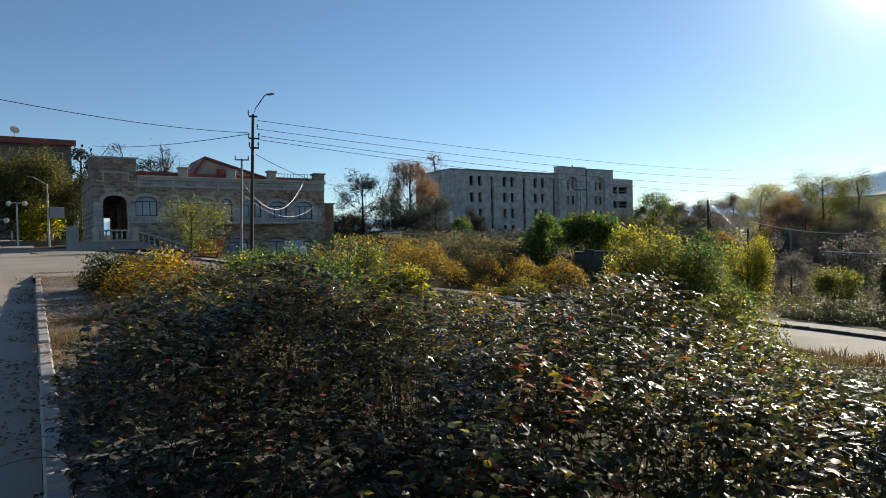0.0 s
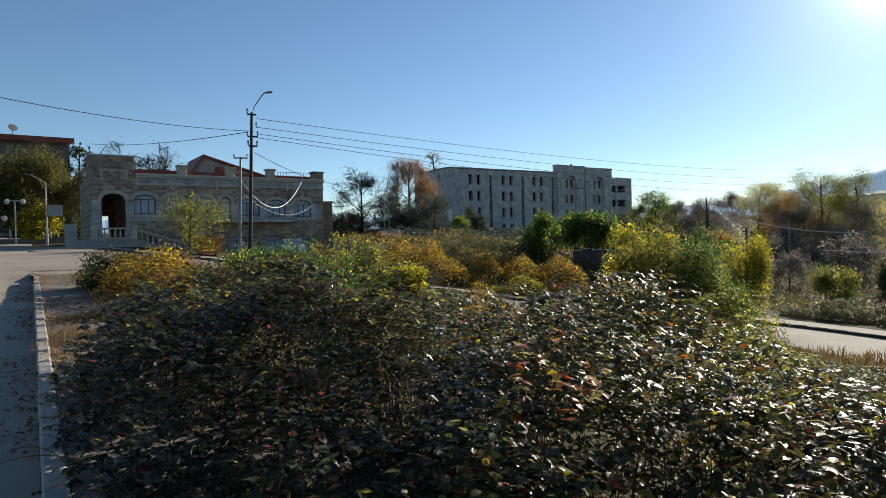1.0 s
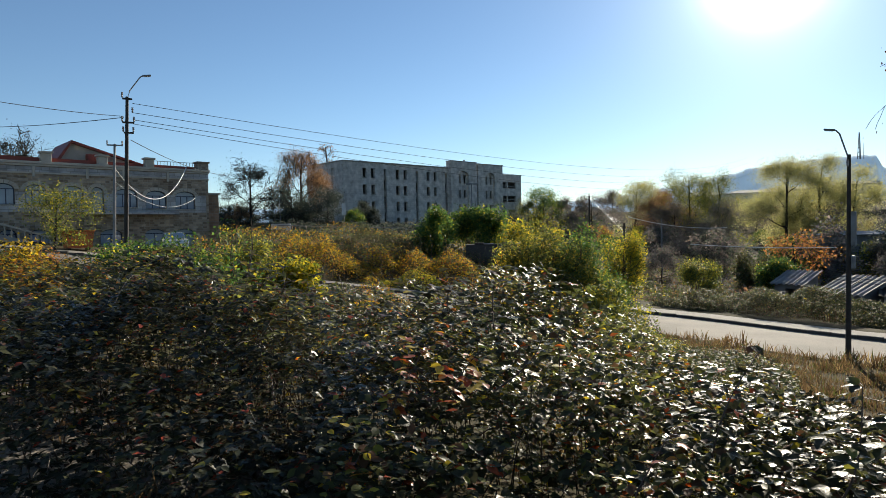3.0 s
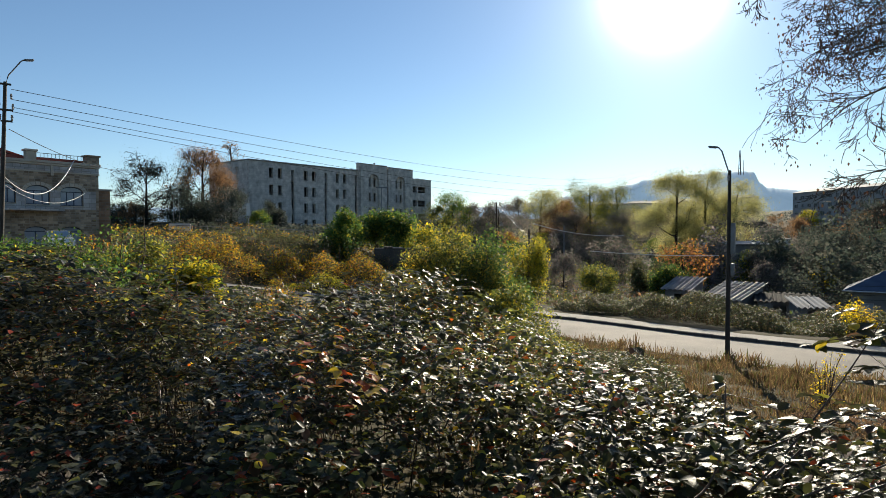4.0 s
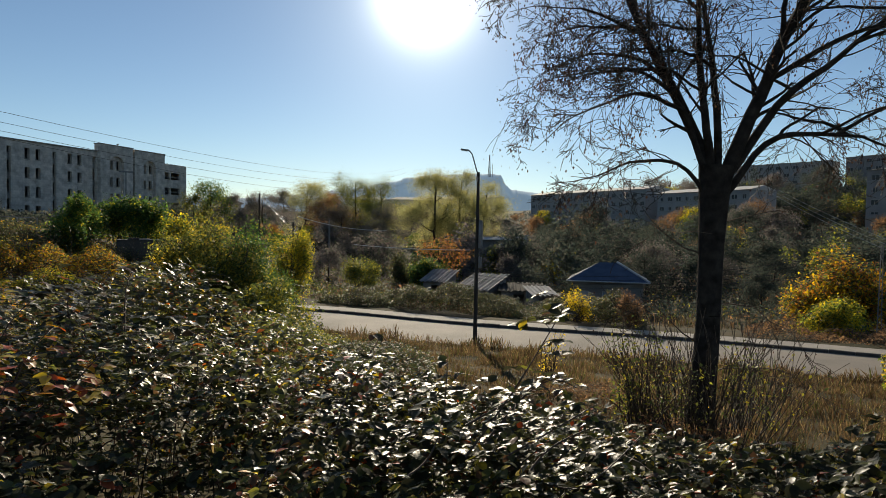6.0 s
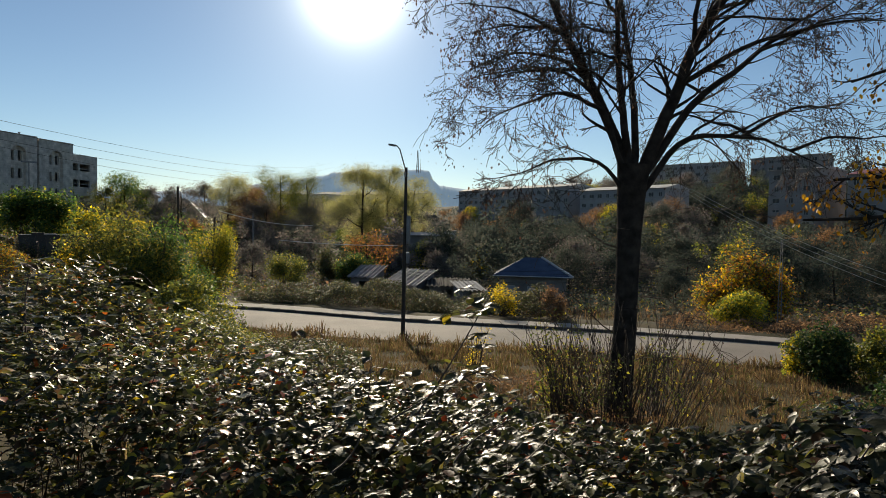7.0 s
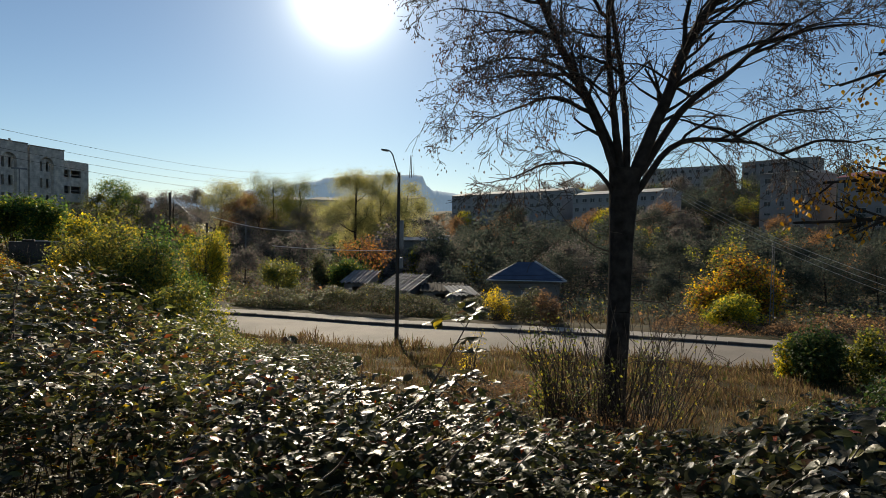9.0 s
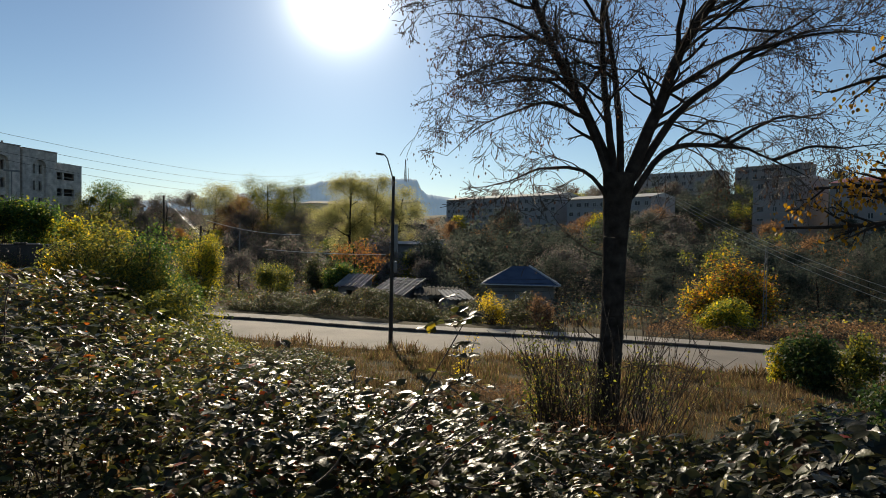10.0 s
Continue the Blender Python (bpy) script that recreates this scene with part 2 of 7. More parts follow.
LEAF_BANK = leaf_material("far bramble leaf", [(0.4, (0.05, 0.06, 0.028)), (0.3, (0.075, 0.085, 0.035)), (0.2, (0.10, 0.075, 0.04)), (0.1, (0.16, 0.14, 0.04))], 0.6, 0.45, 0.25)
LEAF_AUTUMN = leaf_material("autumn bramble leaf", [(0.25, (0.07, 0.08, 0.03)), (0.2, (0.14, 0.14, 0.03)), (0.22, (0.45, 0.31, 0.03)), (0.18, (0.36, 0.16, 0.03)), (0.15, (0.16, 0.08, 0.04))], 0.55, 0.6, 0.25)
LEAF_GREEN = leaf_material("shrub leaf green", [(0.4, (0.045, 0.085, 0.022)), (0.35, (0.07, 0.12, 0.028)), (0.15, (0.13, 0.16, 0.03)), (0.10, (0.34, 0.29, 0.04))], 0.55, 0.55, 0.3)
LEAF_YELLOWGREEN = leaf_material("shrub leaf yellow green", [(0.25, (0.08, 0.11, 0.025)), (0.33, (0.18, 0.19, 0.03)), (0.27, (0.38, 0.31, 0.035)), (0.15, (0.5, 0.37, 0.04))], 0.55, 0.6, 0.3)
LEAF_YELLOW = leaf_material("yellow leaf", [(0.15, (0.18, 0.18, 0.035)), (0.45, (0.55, 0.39, 0.03)), (0.4, (0.62, 0.47, 0.06))], 0.55, 0.6, 0.3)
LEAF_GOLD = leaf_material("gold leaf", [(0.38, (0.075, 0.095, 0.028)), (0.36, (0.15, 0.15, 0.034)), (0.26, (0.31, 0.245, 0.04))], 0.6, 0.55, 0.25)
LEAF_OCHREGREEN = leaf_material("yellowing shrub leaf", [(0.25, (0.08, 0.09, 0.025)), (0.4, (0.38, 0.25, 0.03)), (0.35, (0.46, 0.33, 0.045))], 0.55, 0.55, 0.3)
LEAF_ORANGE = leaf_material("orange leaf", [(0.3, (0.28, 0.12, 0.045)), (0.35, (0.34, 0.19, 0.055)), (0.35, (0.2, 0.10, 0.05))], 0.7, 0.5, 0.2)
LEAF_DARK = leaf_material("dark tree leaf", [(0.4, (0.046, 0.058, 0.046)), (0.35, (0.06, 0.072, 0.056)), (0.25, (0.085, 0.082, 0.064))], 0.8, 0.36, 0.1)
LEAF_DARKGREEN = leaf_material("dark shrub leaf", [(0.5, (0.03, 0.055, 0.018)), (0.35, (0.045, 0.075, 0.02)), (0.15, (0.12, 0.12, 0.03))], 0.6, 0.35, 0.25)
# twig grey, lightened to carry the haze over the distant trees
LEAF_HAZE = leaf_material("grey brown twiggy crown paled by haze", [(0.4, (0.13, 0.115, 0.11)), (0.35, (0.18, 0.145, 0.125)), (0.25, (0.11, 0.12, 0.085))], 0.8, 0.4, 0.15)
LEAF_BROWN = leaf_material("dry brown leaf", [(0.4, (0.13, 0.08, 0.05)), (0.35, (0.19, 0.115, 0.06)), (0.25, (0.28, 0.16, 0.08))], 0.8, 0.5, 0.12)
LEAF_SEED = leaf_material("dry seed", [(0.5, (0.07, 0.036, 0.024)), (0.3, (0.1, 0.05, 0.032)), (0.2, (0.14, 0.08, 0.045))], 0.7, 0.22, 0.2)
LEAF_POPLAR = leaf_material("poplar leaf", [(0.35, (0.22, 0.22, 0.1)), (0.4, (0.29, 0.275, 0.115)), (0.25, (0.36, 0.32, 0.125))], 0.55, 0.6, 0.25)
GRASS_DRY = leaf_material("dry grass", [(0.4, (0.09, 0.058, 0.03)), (0.35, (0.14, 0.09, 0.045)), (0.15, (0.08, 0.085, 0.025)), (0.10, (0.26, 0.19, 0.09))], 0.7, 0.35, 0.2)
GRASS_GREEN = leaf_material("green grass", [(0.5, (0.06, 0.08, 0.025)), (0.3, (0.1, 0.11, 0.035)), (0.2, (0.22, 0.18, 0.07))], 0.6, 0.45, 0.3)

# ---- mesh helpers ----
KD, KN = np.array((-0.551, 0.835)), np.array((0.835, 0.551))   # along and across the upper road's kerb


def mesh_from(name, verts, faces, smooth=False):
    """A mesh from an (n, 3) array of places and an (m, k) array of corners."""
    verts, faces = np.asarray(verts, np.float32), np.asarray(faces, np.int32)
    me = bpy.data.meshes.new(name)
    me.vertices.add(len(verts))
    me.vertices.foreach_set("co", verts.ravel())
    k = faces.shape[1]
    me.loops.add(faces.size)
    me.loops.foreach_set("vertex_index", faces.ravel())
    me.polygons.add(len(faces))
    me.polygons.foreach_set("loop_start", np.arange(len(faces), dtype=np.int32) * k)
    me.polygons.foreach_set("loop_total", np.full(len(faces), k, np.int32))
    if smooth:
        me.polygons.foreach_set("use_smooth", np.ones(len(faces), bool))
    me.update()
    me.validate()
    return me


def part(name, bm, mat, parent=None, label=""):
    """Links a bmesh or a mesh as one object, in the parent's own coordinates."""
    if isinstance(bm, bmesh.types.BMesh):
        me = bpy.data.meshes.new(name)
        bmesh.ops.recalc_face_normals(bm, faces=bm.faces)
        bm.to_mesh(me)
        bm.free()
    else:
        me = bm
    if mat is not None and not me.materials:
        me.materials.append(mat)
    ob = new(name, me)
    if parent is not None:
        ob.parent = parent
    return tagged(ob, label=label) if label else ob


def thing(name, m, label, category, group="", kind=""):
    ob = new(name)
    ob.empty_display_size = 0.2
    ob.matrix_world = m
    return tagged(ob, label, category, group, kind)


def box(bm, x0, x1, y0, y1, z0, z1, bevel=0.0):
    r = bmesh.ops.create_cube(bm, size=1.0)
    for v in r["verts"]:
        v.co = Vector(((x0 + x1) / 2 + v.co.x * (x1 - x0), (y0 + y1) / 2 + v.co.y * (y1 - y0), (z0 + z1) / 2 + v.co.z * (z1 - z0)))
    if bevel:
        edges = {e for v in r["verts"] for e in v.link_edges}
        bmesh.ops.bevel(bm, geom=list(edges), offset=bevel, segments=1, affect="EDGES")
    return bm


def boxes(*dims, bevel=0.0):
    bm = bmesh.new()
    for d in dims:
        box(bm, *d, bevel=bevel)
    return bm


def prism(points, y0, y1):
    """An outline in x and z, pulled from y0 to y1."""
    bm = bmesh.new()
    a = [bm.verts.new((x, y0, z)) for x, z in points]
    b = [bm.verts.new((x, y1, z)) for x, z in points]
    bm.faces.new(a)
    bm.faces.new(b[::-1])
    for i in range(len(points)):
        j = (i + 1) % len(points)
        bm.faces.new((a[i], b[i], b[j], a[j]))
    return bm


def tubes(paths, radii, sides=5):
    """Round bars along paths (n, k, 3) with radii (n, k): places and four-cornered faces."""
    P, r = np.asarray(paths, float), np.asarray(radii, float)
    n, k, _ = P.shape
    t = np.gradient(P, axis=1)
    t /= np.linalg.norm(t, axis=2, keepdims=True) + 1e-9
    ref = np.where(np.abs(t[..., 2:3]) > 0.9, np.array((1.0, 0, 0)), np.array((0, 0, 1.0)))
    u = np.cross(t, ref)
    u /= np.linalg.norm(u, axis=2, keepdims=True) + 1e-9
    w = np.cross(t, u)
    a = np.arange(sides) * 2 * np.pi / sides
    ring = P[:, :, None] + r[:, :, None, None] * (u[:, :, None] * np.cos(a)[:, None] + w[:, :, None] * np.sin(a)[:, None])
    idx = np.arange(n * k * sides).reshape(n, k, sides)
    nx = np.roll(idx, -1, axis=2)
    q = np.stack([idx[:, :-1], nx[:, :-1], nx[:, 1:], idx[:, 1:]], -1).reshape(-1, 4)
    return ring.reshape(-1, 3), q


def lathe(profile, sides=10):
    """A turned shape from (radius, height) pairs."""
    bm = bmesh.new()
    rings = [[bm.verts.new((r * math.cos(2 * math.pi * i / sides), r * math.sin(2 * math.pi * i / sides), z)) for i in range(sides)] for r, z in profile]
    for a, b in zip(rings, rings[1:]):
        for i in range(sides):
            bm.faces.new((a[i], a[(i + 1) % sides], b[(i + 1) % sides], b[i]))
    bm.faces.new(rings[0][::-1])
    bm.faces.new(rings[-1])
    return bm


# leaf outlines: along +y, facing +z
LEAF4 = (np.array([(0, 0, 0), (-0.3, 0.42, 0.07), (0, 1, -0.08), (0.3, 0.42, 0.07), (0, 0.45, 0.0)]), np.array([(0, 4, 1), (4, 2, 1), (0, 3, 4), (4, 3, 2)]))
LEAF2 = (np.array([(0, 0, 0), (-0.36, 0.5, 0.1), (0, 1, 0), (0.36, 0.5, 0.1)]), np.array([(0, 2, 1), (0, 3, 2)]))
LEAF_NEAR = (np.array([(0, 0, 0), (-0.2, 0.12, 0.03), (-0.33, 0.36, 0.07), (-0.29, 0.6, 0.05), (-0.15, 0.84, 0.0), (0, 1, -0.08),
                       (0.15, 0.84, 0.0), (0.29, 0.6, 0.05), (0.33, 0.36, 0.07), (0.2, 0.12, 0.03), (0, 0.36, 0.0), (0, 0.66, -0.02)]),
             np.array([(0, 10, 1), (1, 10, 2), (2, 10, 11), (2, 11, 3), (3, 11, 4), (4, 11, 5), (0, 9, 10), (9, 8, 10), (8, 11, 10), (8, 7, 11), (7, 6, 11), (6, 5, 11)]))
BLADE = (np.array([(-0.02, 0, 0), (0.02, 0, 0), (0.012, 0.6, 0.05), (0, 1, 0.2)]), np.array([(0, 1, 2), (0, 2, 3)]))


def turns(yaw, pitch, roll):
    """Turn matrices (n, 3, 3): first roll about y, then pitch about x, then yaw about z."""
    cy, sy, cp, sp, cr, sr = np.cos(yaw), np.sin(yaw), np.cos(pitch), np.sin(pitch), np.cos(roll), np.sin(roll)
    o, z = np.ones_like(cy), np.zeros_like(cy)
    rz = np.stack([cy, -sy, z, sy, cy, z, z, z, o], -1).reshape(-1, 3, 3)
    rx = np.stack([o, z, z, z, cp, -sp, z, sp, cp], -1).reshape(-1, 3, 3)
    ry = np.stack([cr, z, sr, z, o, z, -sr, z, cr], -1).reshape(-1, 3, 3)
    return rz @ rx @ ry


def leaves(places, size, R, kind=LEAF4):
    """Many leaves as one set of places and three-cornered faces."""
    V, Fc = kind
    v = np.einsum("nij,kj->nki", R, V) * np.asarray(size)[:, None, None] + np.asarray(places)[:, None]
    f = Fc[None] + (np.arange(len(places)) * len(V))[:, None, None]
    return v.reshape(-1, 3), f.reshape(-1, 3)


def heading(h, r):
    return np.array((r * math.sin(radians(h)), r * math.cos(radians(h))))


# ---- the lie of the land ----
FAR_KERB = np.array([(-25.5, 45.4, 1.45), (-20.5, 44.2, 0.9), (-16.1, 43.5, 0.4), (-4.4, 41.8, -1.3), (7.2, 39.9, -2.9), (17.7, 34.0, -3.6), (22.75, 24.5, -3.7),
                     (29.3, 14.6, -3.8), (33.8, 4.4, -3.8), (44.0, -18.0, -3.9), (58.0, -48.0, -4.0)])


def smooth_line(points, per=16):
    p = np.vstack([2 * points[0] - points[1], points, 2 * points[-1] - points[-2]])
    out = []
    for i in range(1, len(p) - 2):
        for t in np.arange(per) / per:
            a, b, c, d = p[i - 1:i + 3]
            out.append(0.5 * (2 * b + (c - a) * t + (2 * a - 5 * b + 4 * c - d) * t * t + (3 * b - a - 3 * c + d) * t ** 3))
    out.append(p[-2])
    return np.array(out)


KERB_LINE = smooth_line(FAR_KERB)
_t = np.gradient(KERB_LINE[:, :2], axis=0)
_t /= np.linalg.norm(_t, axis=1, keepdims=True)
KERB_OUT = np.stack([-_t[:, 1], _t[:, 0]], 1)      # away from the camera's side, over the lower road's far kerb
ROAD_WIDTH = 5.4
LAND_H = np.array([-60, -30, -20, -10, 0, 10, 20, 30, 45, 60, 75, 95, 125.0])
LAND_D = np.array([12, 30, 70, 150, 300, 700.0])
LAND_Z = np.array([
    [2.2, 1.8, 0.9, 0.3, -0.3, -1.4, -3.4, -4.2, -4.6, -4.6, -4.4, -4.2, -4],
    [3, 2.2, 1.6, 1.2, 1.2, 0.2, -3.8, -5.6, -6, -6, -5.6, -5, -5],
    [4, 3, 2.4, 2.2, 2.3, 1.5, -2, -5.5, -6.5, -5.5, -4.5, -4, -4],
    [5, 5, 5, 5, 4.5, 4, 2, 0, -2, 1, 2, 2, 2],
    [6, 6, 6, 7, 7, 7, 7, 6, 8, 16, 22, 24, 24],
    [10, 10, 10, 10, 12, 14, 16, 18, 22, 30, 34, 34, 34.0]])


def upper_z(s):
    return 0.028 * s + 0.012 * np.maximum(s - 60, 0)


def road1_z(s):
    return upper_z(s) - 0.24 * np.clip((25.8 - s) / 1.5, 0, 1)


def ground_z(x, y, bare=True):
    """The height of the ground; with bare, sunk a little under the roads."""
    x, y = np.atleast_1d(np.asarray(x, float)), np.atleast_1d(np.asarray(y, float))
    s, n = x * KD[0] + y * KD[1], x * KN[0] + y * KN[1]
    near = np.zeros(len(x), int)
    step = 20000
    for i in range(0, len(x), step):
        dx = x[i:i + step, None] - KERB_LINE[None, :, 0]
        dy = y[i:i + step, None] - KERB_LINE[None, :, 1]
        near[i:i + step] = np.argmin(dx * dx + dy * dy, axis=1)
    off = np.stack([x, y], 1) - KERB_LINE[near, :2]
    side = (off * KERB_OUT[near]).sum(1)
    dist = np.linalg.norm(off, axis=1) * np.sign(side)
    z2 = KERB_LINE[near, 2]
    z1 = upper_z(np.clip(s, -80, 140))
    d1, d2 = np.maximum(n - 1.6, 0), np.maximum(-dist - ROAD_WIDTH, 0)
    w = np.power(d1 / (d1 + d2 + 1e-6), 0.65)
    inner = z1 * (1 - w) + z2 * w
    h = np.degrees(np.arctan2(x, y))
    hi = np.clip(np.interp(h, LAND_H, np.arange(len(LAND_H))), 0, len(LAND_H) - 1.001)
    rows = [z2 + 0.12] + [np.interp(hi, np.arange(len(LAND_H)), row) for row in LAND_Z]
    stack = np.stack(rows, 1)
    dd = np.concatenate([[1.5], LAND_D])
    di = np.clip(np.interp(dist, dd, np.arange(len(dd))), 0, len(dd) - 1.001)
    i0 = di.astype(int)
    fr = di - i0
    fr = fr * fr * (3 - 2 * fr)
    k = np.arange(len(x))
    outer = stack[k, i0] * (1 - fr) + stack[k, i0 + 1] * fr
    z = np.where(dist > 0, outer, np.where(dist > -ROAD_WIDTH, z2, inner))
    blend = np.clip((n - 1.6) / 3.0, 0, 1)
    z = np.where((s > 40) & (n < 4.6), z1 * (1 - blend) + z * blend, z)
    z = np.where(n < 1.6, z1, z)
    z = np.where(n < 0, road1_z(s) + 0.03 * np.maximum(-n - 9, 0), z)
    if bare:
        z = z - np.where((n < 1.7) & (n > -9.2) & (s < 100), 0.1, 0) - np.where((dist < 1.5) & (dist > -ROAD_WIDTH), 0.12, 0)
    far = np.clip((np.hypot(x, y) - 60) / 200, 0, 1)
    return z + far * 1.5 * np.sin(x * 0.021 + 1) * np.sin(y * 0.017)


def gz(x, y):
    return float(ground_z([x], [y], False)[0])

# ---- ground, roads, kerbs ----
az = np.radians(np.concatenate([np.arange(-180, -60, 3.0), np.arange(-60, 115, 0.6), np.arange(115, 180, 3.0)]))
rad = np.concatenate([[0.05], np.geomspace(0.6, 3600, 230)])
A, Rr = np.meshgrid(az, rad, indexing="ij")
gx, gy = (Rr * np.sin(A)).ravel(), (Rr * np.cos(A)).ravel()
gh = ground_z(gx, gy)
rough_land = np.array([noise.noise((a * 0.35, b * 0.35, 0)) * 0.5 + noise.noise((a * 1.7, b * 1.7, 3)) * 0.2 for a, b in zip(gx, gy)])
_n = gx * KN[0] + gy * KN[1]
gh = gh + np.where((_n > 1.9) & (np.hypot(gx, gy) > 3), 0.16 * rough_land, 0)
gi = np.arange(len(gx)).reshape(len(az), len(rad))
nxt = np.roll(gi, -1, axis=0)
quads = np.stack([gi[:, :-1], gi[:, 1:], nxt[:, 1:], nxt[:, :-1]], -1).reshape(-1, 4)
tagged(part("ground", mesh_from("ground", np.stack([gx, gy, gh], 1), quads, True), EARTH), "dry brown earth slope with thin grass", "ground", kind="structure")


def strip(name, line, left, right, mat, lift=0.0, skirt=0.25):
    """A road bed along a line (k, 3) between two side offsets, with a closed edge."""
    t = np.gradient(line[:, :2], axis=0)
    t /= np.linalg.norm(t, axis=1, keepdims=True)
    out = np.stack([-t[:, 1], t[:, 0]], 1)
    offs = np.linspace(left, right, 7)
    crown = 0.05 * (1 - ((offs - offs.mean()) / (offs[-1] - offs[0]) * 2) ** 2)
    rows = [np.column_stack([line[:, :2] + out * offs[0], line[:, 2] + lift - skirt])]
    rows += [np.column_stack([line[:, :2] + out * o, line[:, 2] + lift + (c if abs(right - left) > 5 else 0)]) for o, c in zip(offs, crown)]
    rows += [np.column_stack([line[:, :2] + out * offs[-1], line[:, 2] + lift - skirt])]
    # the skirts have edges of their own, so that the top stays flat up to its rim
    V = np.stack([rows[0], rows[1], *rows[1:-1], rows[-2], rows[-1]], 1)
    k, m, _ = V.shape
    idx = np.arange(k * m).reshape(k, m)
    q = np.stack([idx[:-1, :-1], idx[1:, :-1], idx[1:, 1:], idx[:-1, 1:]], -1)
    q = np.delete(q, (1, m - 3), axis=1).reshape(-1, 4)
    return part(name, mesh_from(name, V.reshape(-1, 3), q), mat)


s1 = np.arange(-60, 101, 1.0)
line1 = np.column_stack([s1[:, None] * KD, road1_z(s1)])
tagged(strip("road_upper", line1, 0.0, 9.0, ASPHALT_UPPER), "worn light grey asphalt street going uphill", "road", kind="structure")
sp = np.arange(-30, 24.6, 0.5)
tagged(strip("pavement_upper", np.column_stack([sp[:, None] * KD, upper_z(sp)]), -1.75, -0.16, PAVING), "cracked asphalt footpath strewn with dry leaves", "pavement", kind="structure")
sf = np.arange(24.5, 27.1, 0.5)
tagged(strip("road_apron", np.column_stack([sf[:, None] * KD, upper_z(sf)]), -1.75, 0.05, ASPHALT_UPPER, 0.004), "worn asphalt where the footpath runs out into the street", "road", kind="structure")
sj = np.arange(26.5, 60.5, 0.5)
tagged(strip("road_junction", np.column_stack([sj[:, None] * KD, upper_z(sj)]), -3.6, 0.05, ASPHALT_UPPER, 0.004), "worn asphalt apron where two streets meet", "road", kind="structure")
tagged(strip("road_lower", KERB_LINE, -ROAD_WIDTH, 0.0, ASPHALT), "pale grey asphalt road on the slope below", "road", kind="structure")
tagged(strip("pavement_lower", KERB_LINE, 0.16, 1.6, PAVING_PALE, 0.13), "narrow footpath along the lower road", "pavement", kind="structure")


def stone_mesh(name, w, l, h, b=0.02):
    return boxes((-w / 2, w / 2, -l / 2, l / 2, -0.25, h), bevel=b)


def kerb_row(name, label, places, yaws, w, l, h, mat):
    base = thing(name, Matrix.Identity(4), label, "kerb", kind="structure")
    first = part("kerbstone", stone_mesh("kerbstone", w, l, h), mat, base)
    rng = np.random.default_rng(5)
    for i, (p, yw) in enumerate(zip(places, yaws)):
        ob = first if i == 0 else new("kerbstone", first.data)
        ob.parent = base
        ob.matrix_basis = pose(p[0], p[1], p[2] + rng.normal(0, 0.008), rng.normal(0, 0.5), rng.normal(0, 0.8), yw + rng.normal(0, 0.4))


ks = np.arange(-14, 24.4, 0.82)
kyaw = math.degrees(math.atan2(KD[1], KD[0])) - 90
kerb_row("kerb_upper", "worn pale concrete kerb beside the street", [(*(s * KD + 0.08 * KN), upper_z(s)) for s in ks], [kyaw] * len(ks), 0.15, 0.8, 0.035, KERB)
lengths = np.concatenate([[0], np.cumsum(np.linalg.norm(np.diff(KERB_LINE[:, :2], axis=0), axis=1))])
kl = np.arange(1, lengths[-1] - 2, 1.02)
kp = np.stack([np.interp(kl, lengths, KERB_LINE[:, c]) for c in range(3)], 1)
kt = np.stack([np.interp(kl, lengths, np.gradient(KERB_LINE[:, c])) for c in range(2)], 1)
ko = np.stack([-kt[:, 1], kt[:, 0]], 1) / np.linalg.norm(kt, axis=1, keepdims=True)
kp[:, :2] += ko * 0.08
kerb_row("kerb_lower", "pale concrete kerb along the lower road, darkened as in shade", kp, np.degrees(np.arctan2(kt[:, 1], kt[:, 0])) - 90, 0.16, 1.0, 0.15, KERB_SHADED)

# distant ridge with a cliff, about a kilometre and a half off


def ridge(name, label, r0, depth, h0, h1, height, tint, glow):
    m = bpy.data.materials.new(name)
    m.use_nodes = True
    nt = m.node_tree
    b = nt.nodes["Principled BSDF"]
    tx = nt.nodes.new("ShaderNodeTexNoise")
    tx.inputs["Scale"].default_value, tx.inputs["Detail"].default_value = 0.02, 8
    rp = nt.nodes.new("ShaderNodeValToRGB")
    # air haze is put into the ridge's blue colour and its emission
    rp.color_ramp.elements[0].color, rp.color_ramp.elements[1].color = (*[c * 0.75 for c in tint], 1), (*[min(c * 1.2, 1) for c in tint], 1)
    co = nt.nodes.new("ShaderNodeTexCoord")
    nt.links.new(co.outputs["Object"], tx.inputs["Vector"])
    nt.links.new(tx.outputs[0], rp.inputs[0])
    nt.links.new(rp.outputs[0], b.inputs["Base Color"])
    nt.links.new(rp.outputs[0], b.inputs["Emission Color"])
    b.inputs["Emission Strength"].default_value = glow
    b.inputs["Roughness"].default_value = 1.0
    hs = np.arange(h0, h1, 0.1)
    V = []
    for h in hs:
        top = height(h) + 5 * noise.noise((h * 0.9, r0, 0)) + 2.5 * noise.noise((h * 4, r0, 1))
        for k in range(6):
            f = k / 5
            p = heading(h, r0 + depth * f)
            V.append((*p, -20 + (top + 20) * math.sin(f * math.pi / 2)))
    idx = np.arange(len(V)).reshape(len(hs), 6)
    q = np.stack([idx[:-1, :-1], idx[1:, :-1], idx[1:, 1:], idx[:-1, 1:]], -1).reshape(-1, 4)
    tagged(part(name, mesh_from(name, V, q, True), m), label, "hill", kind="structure")


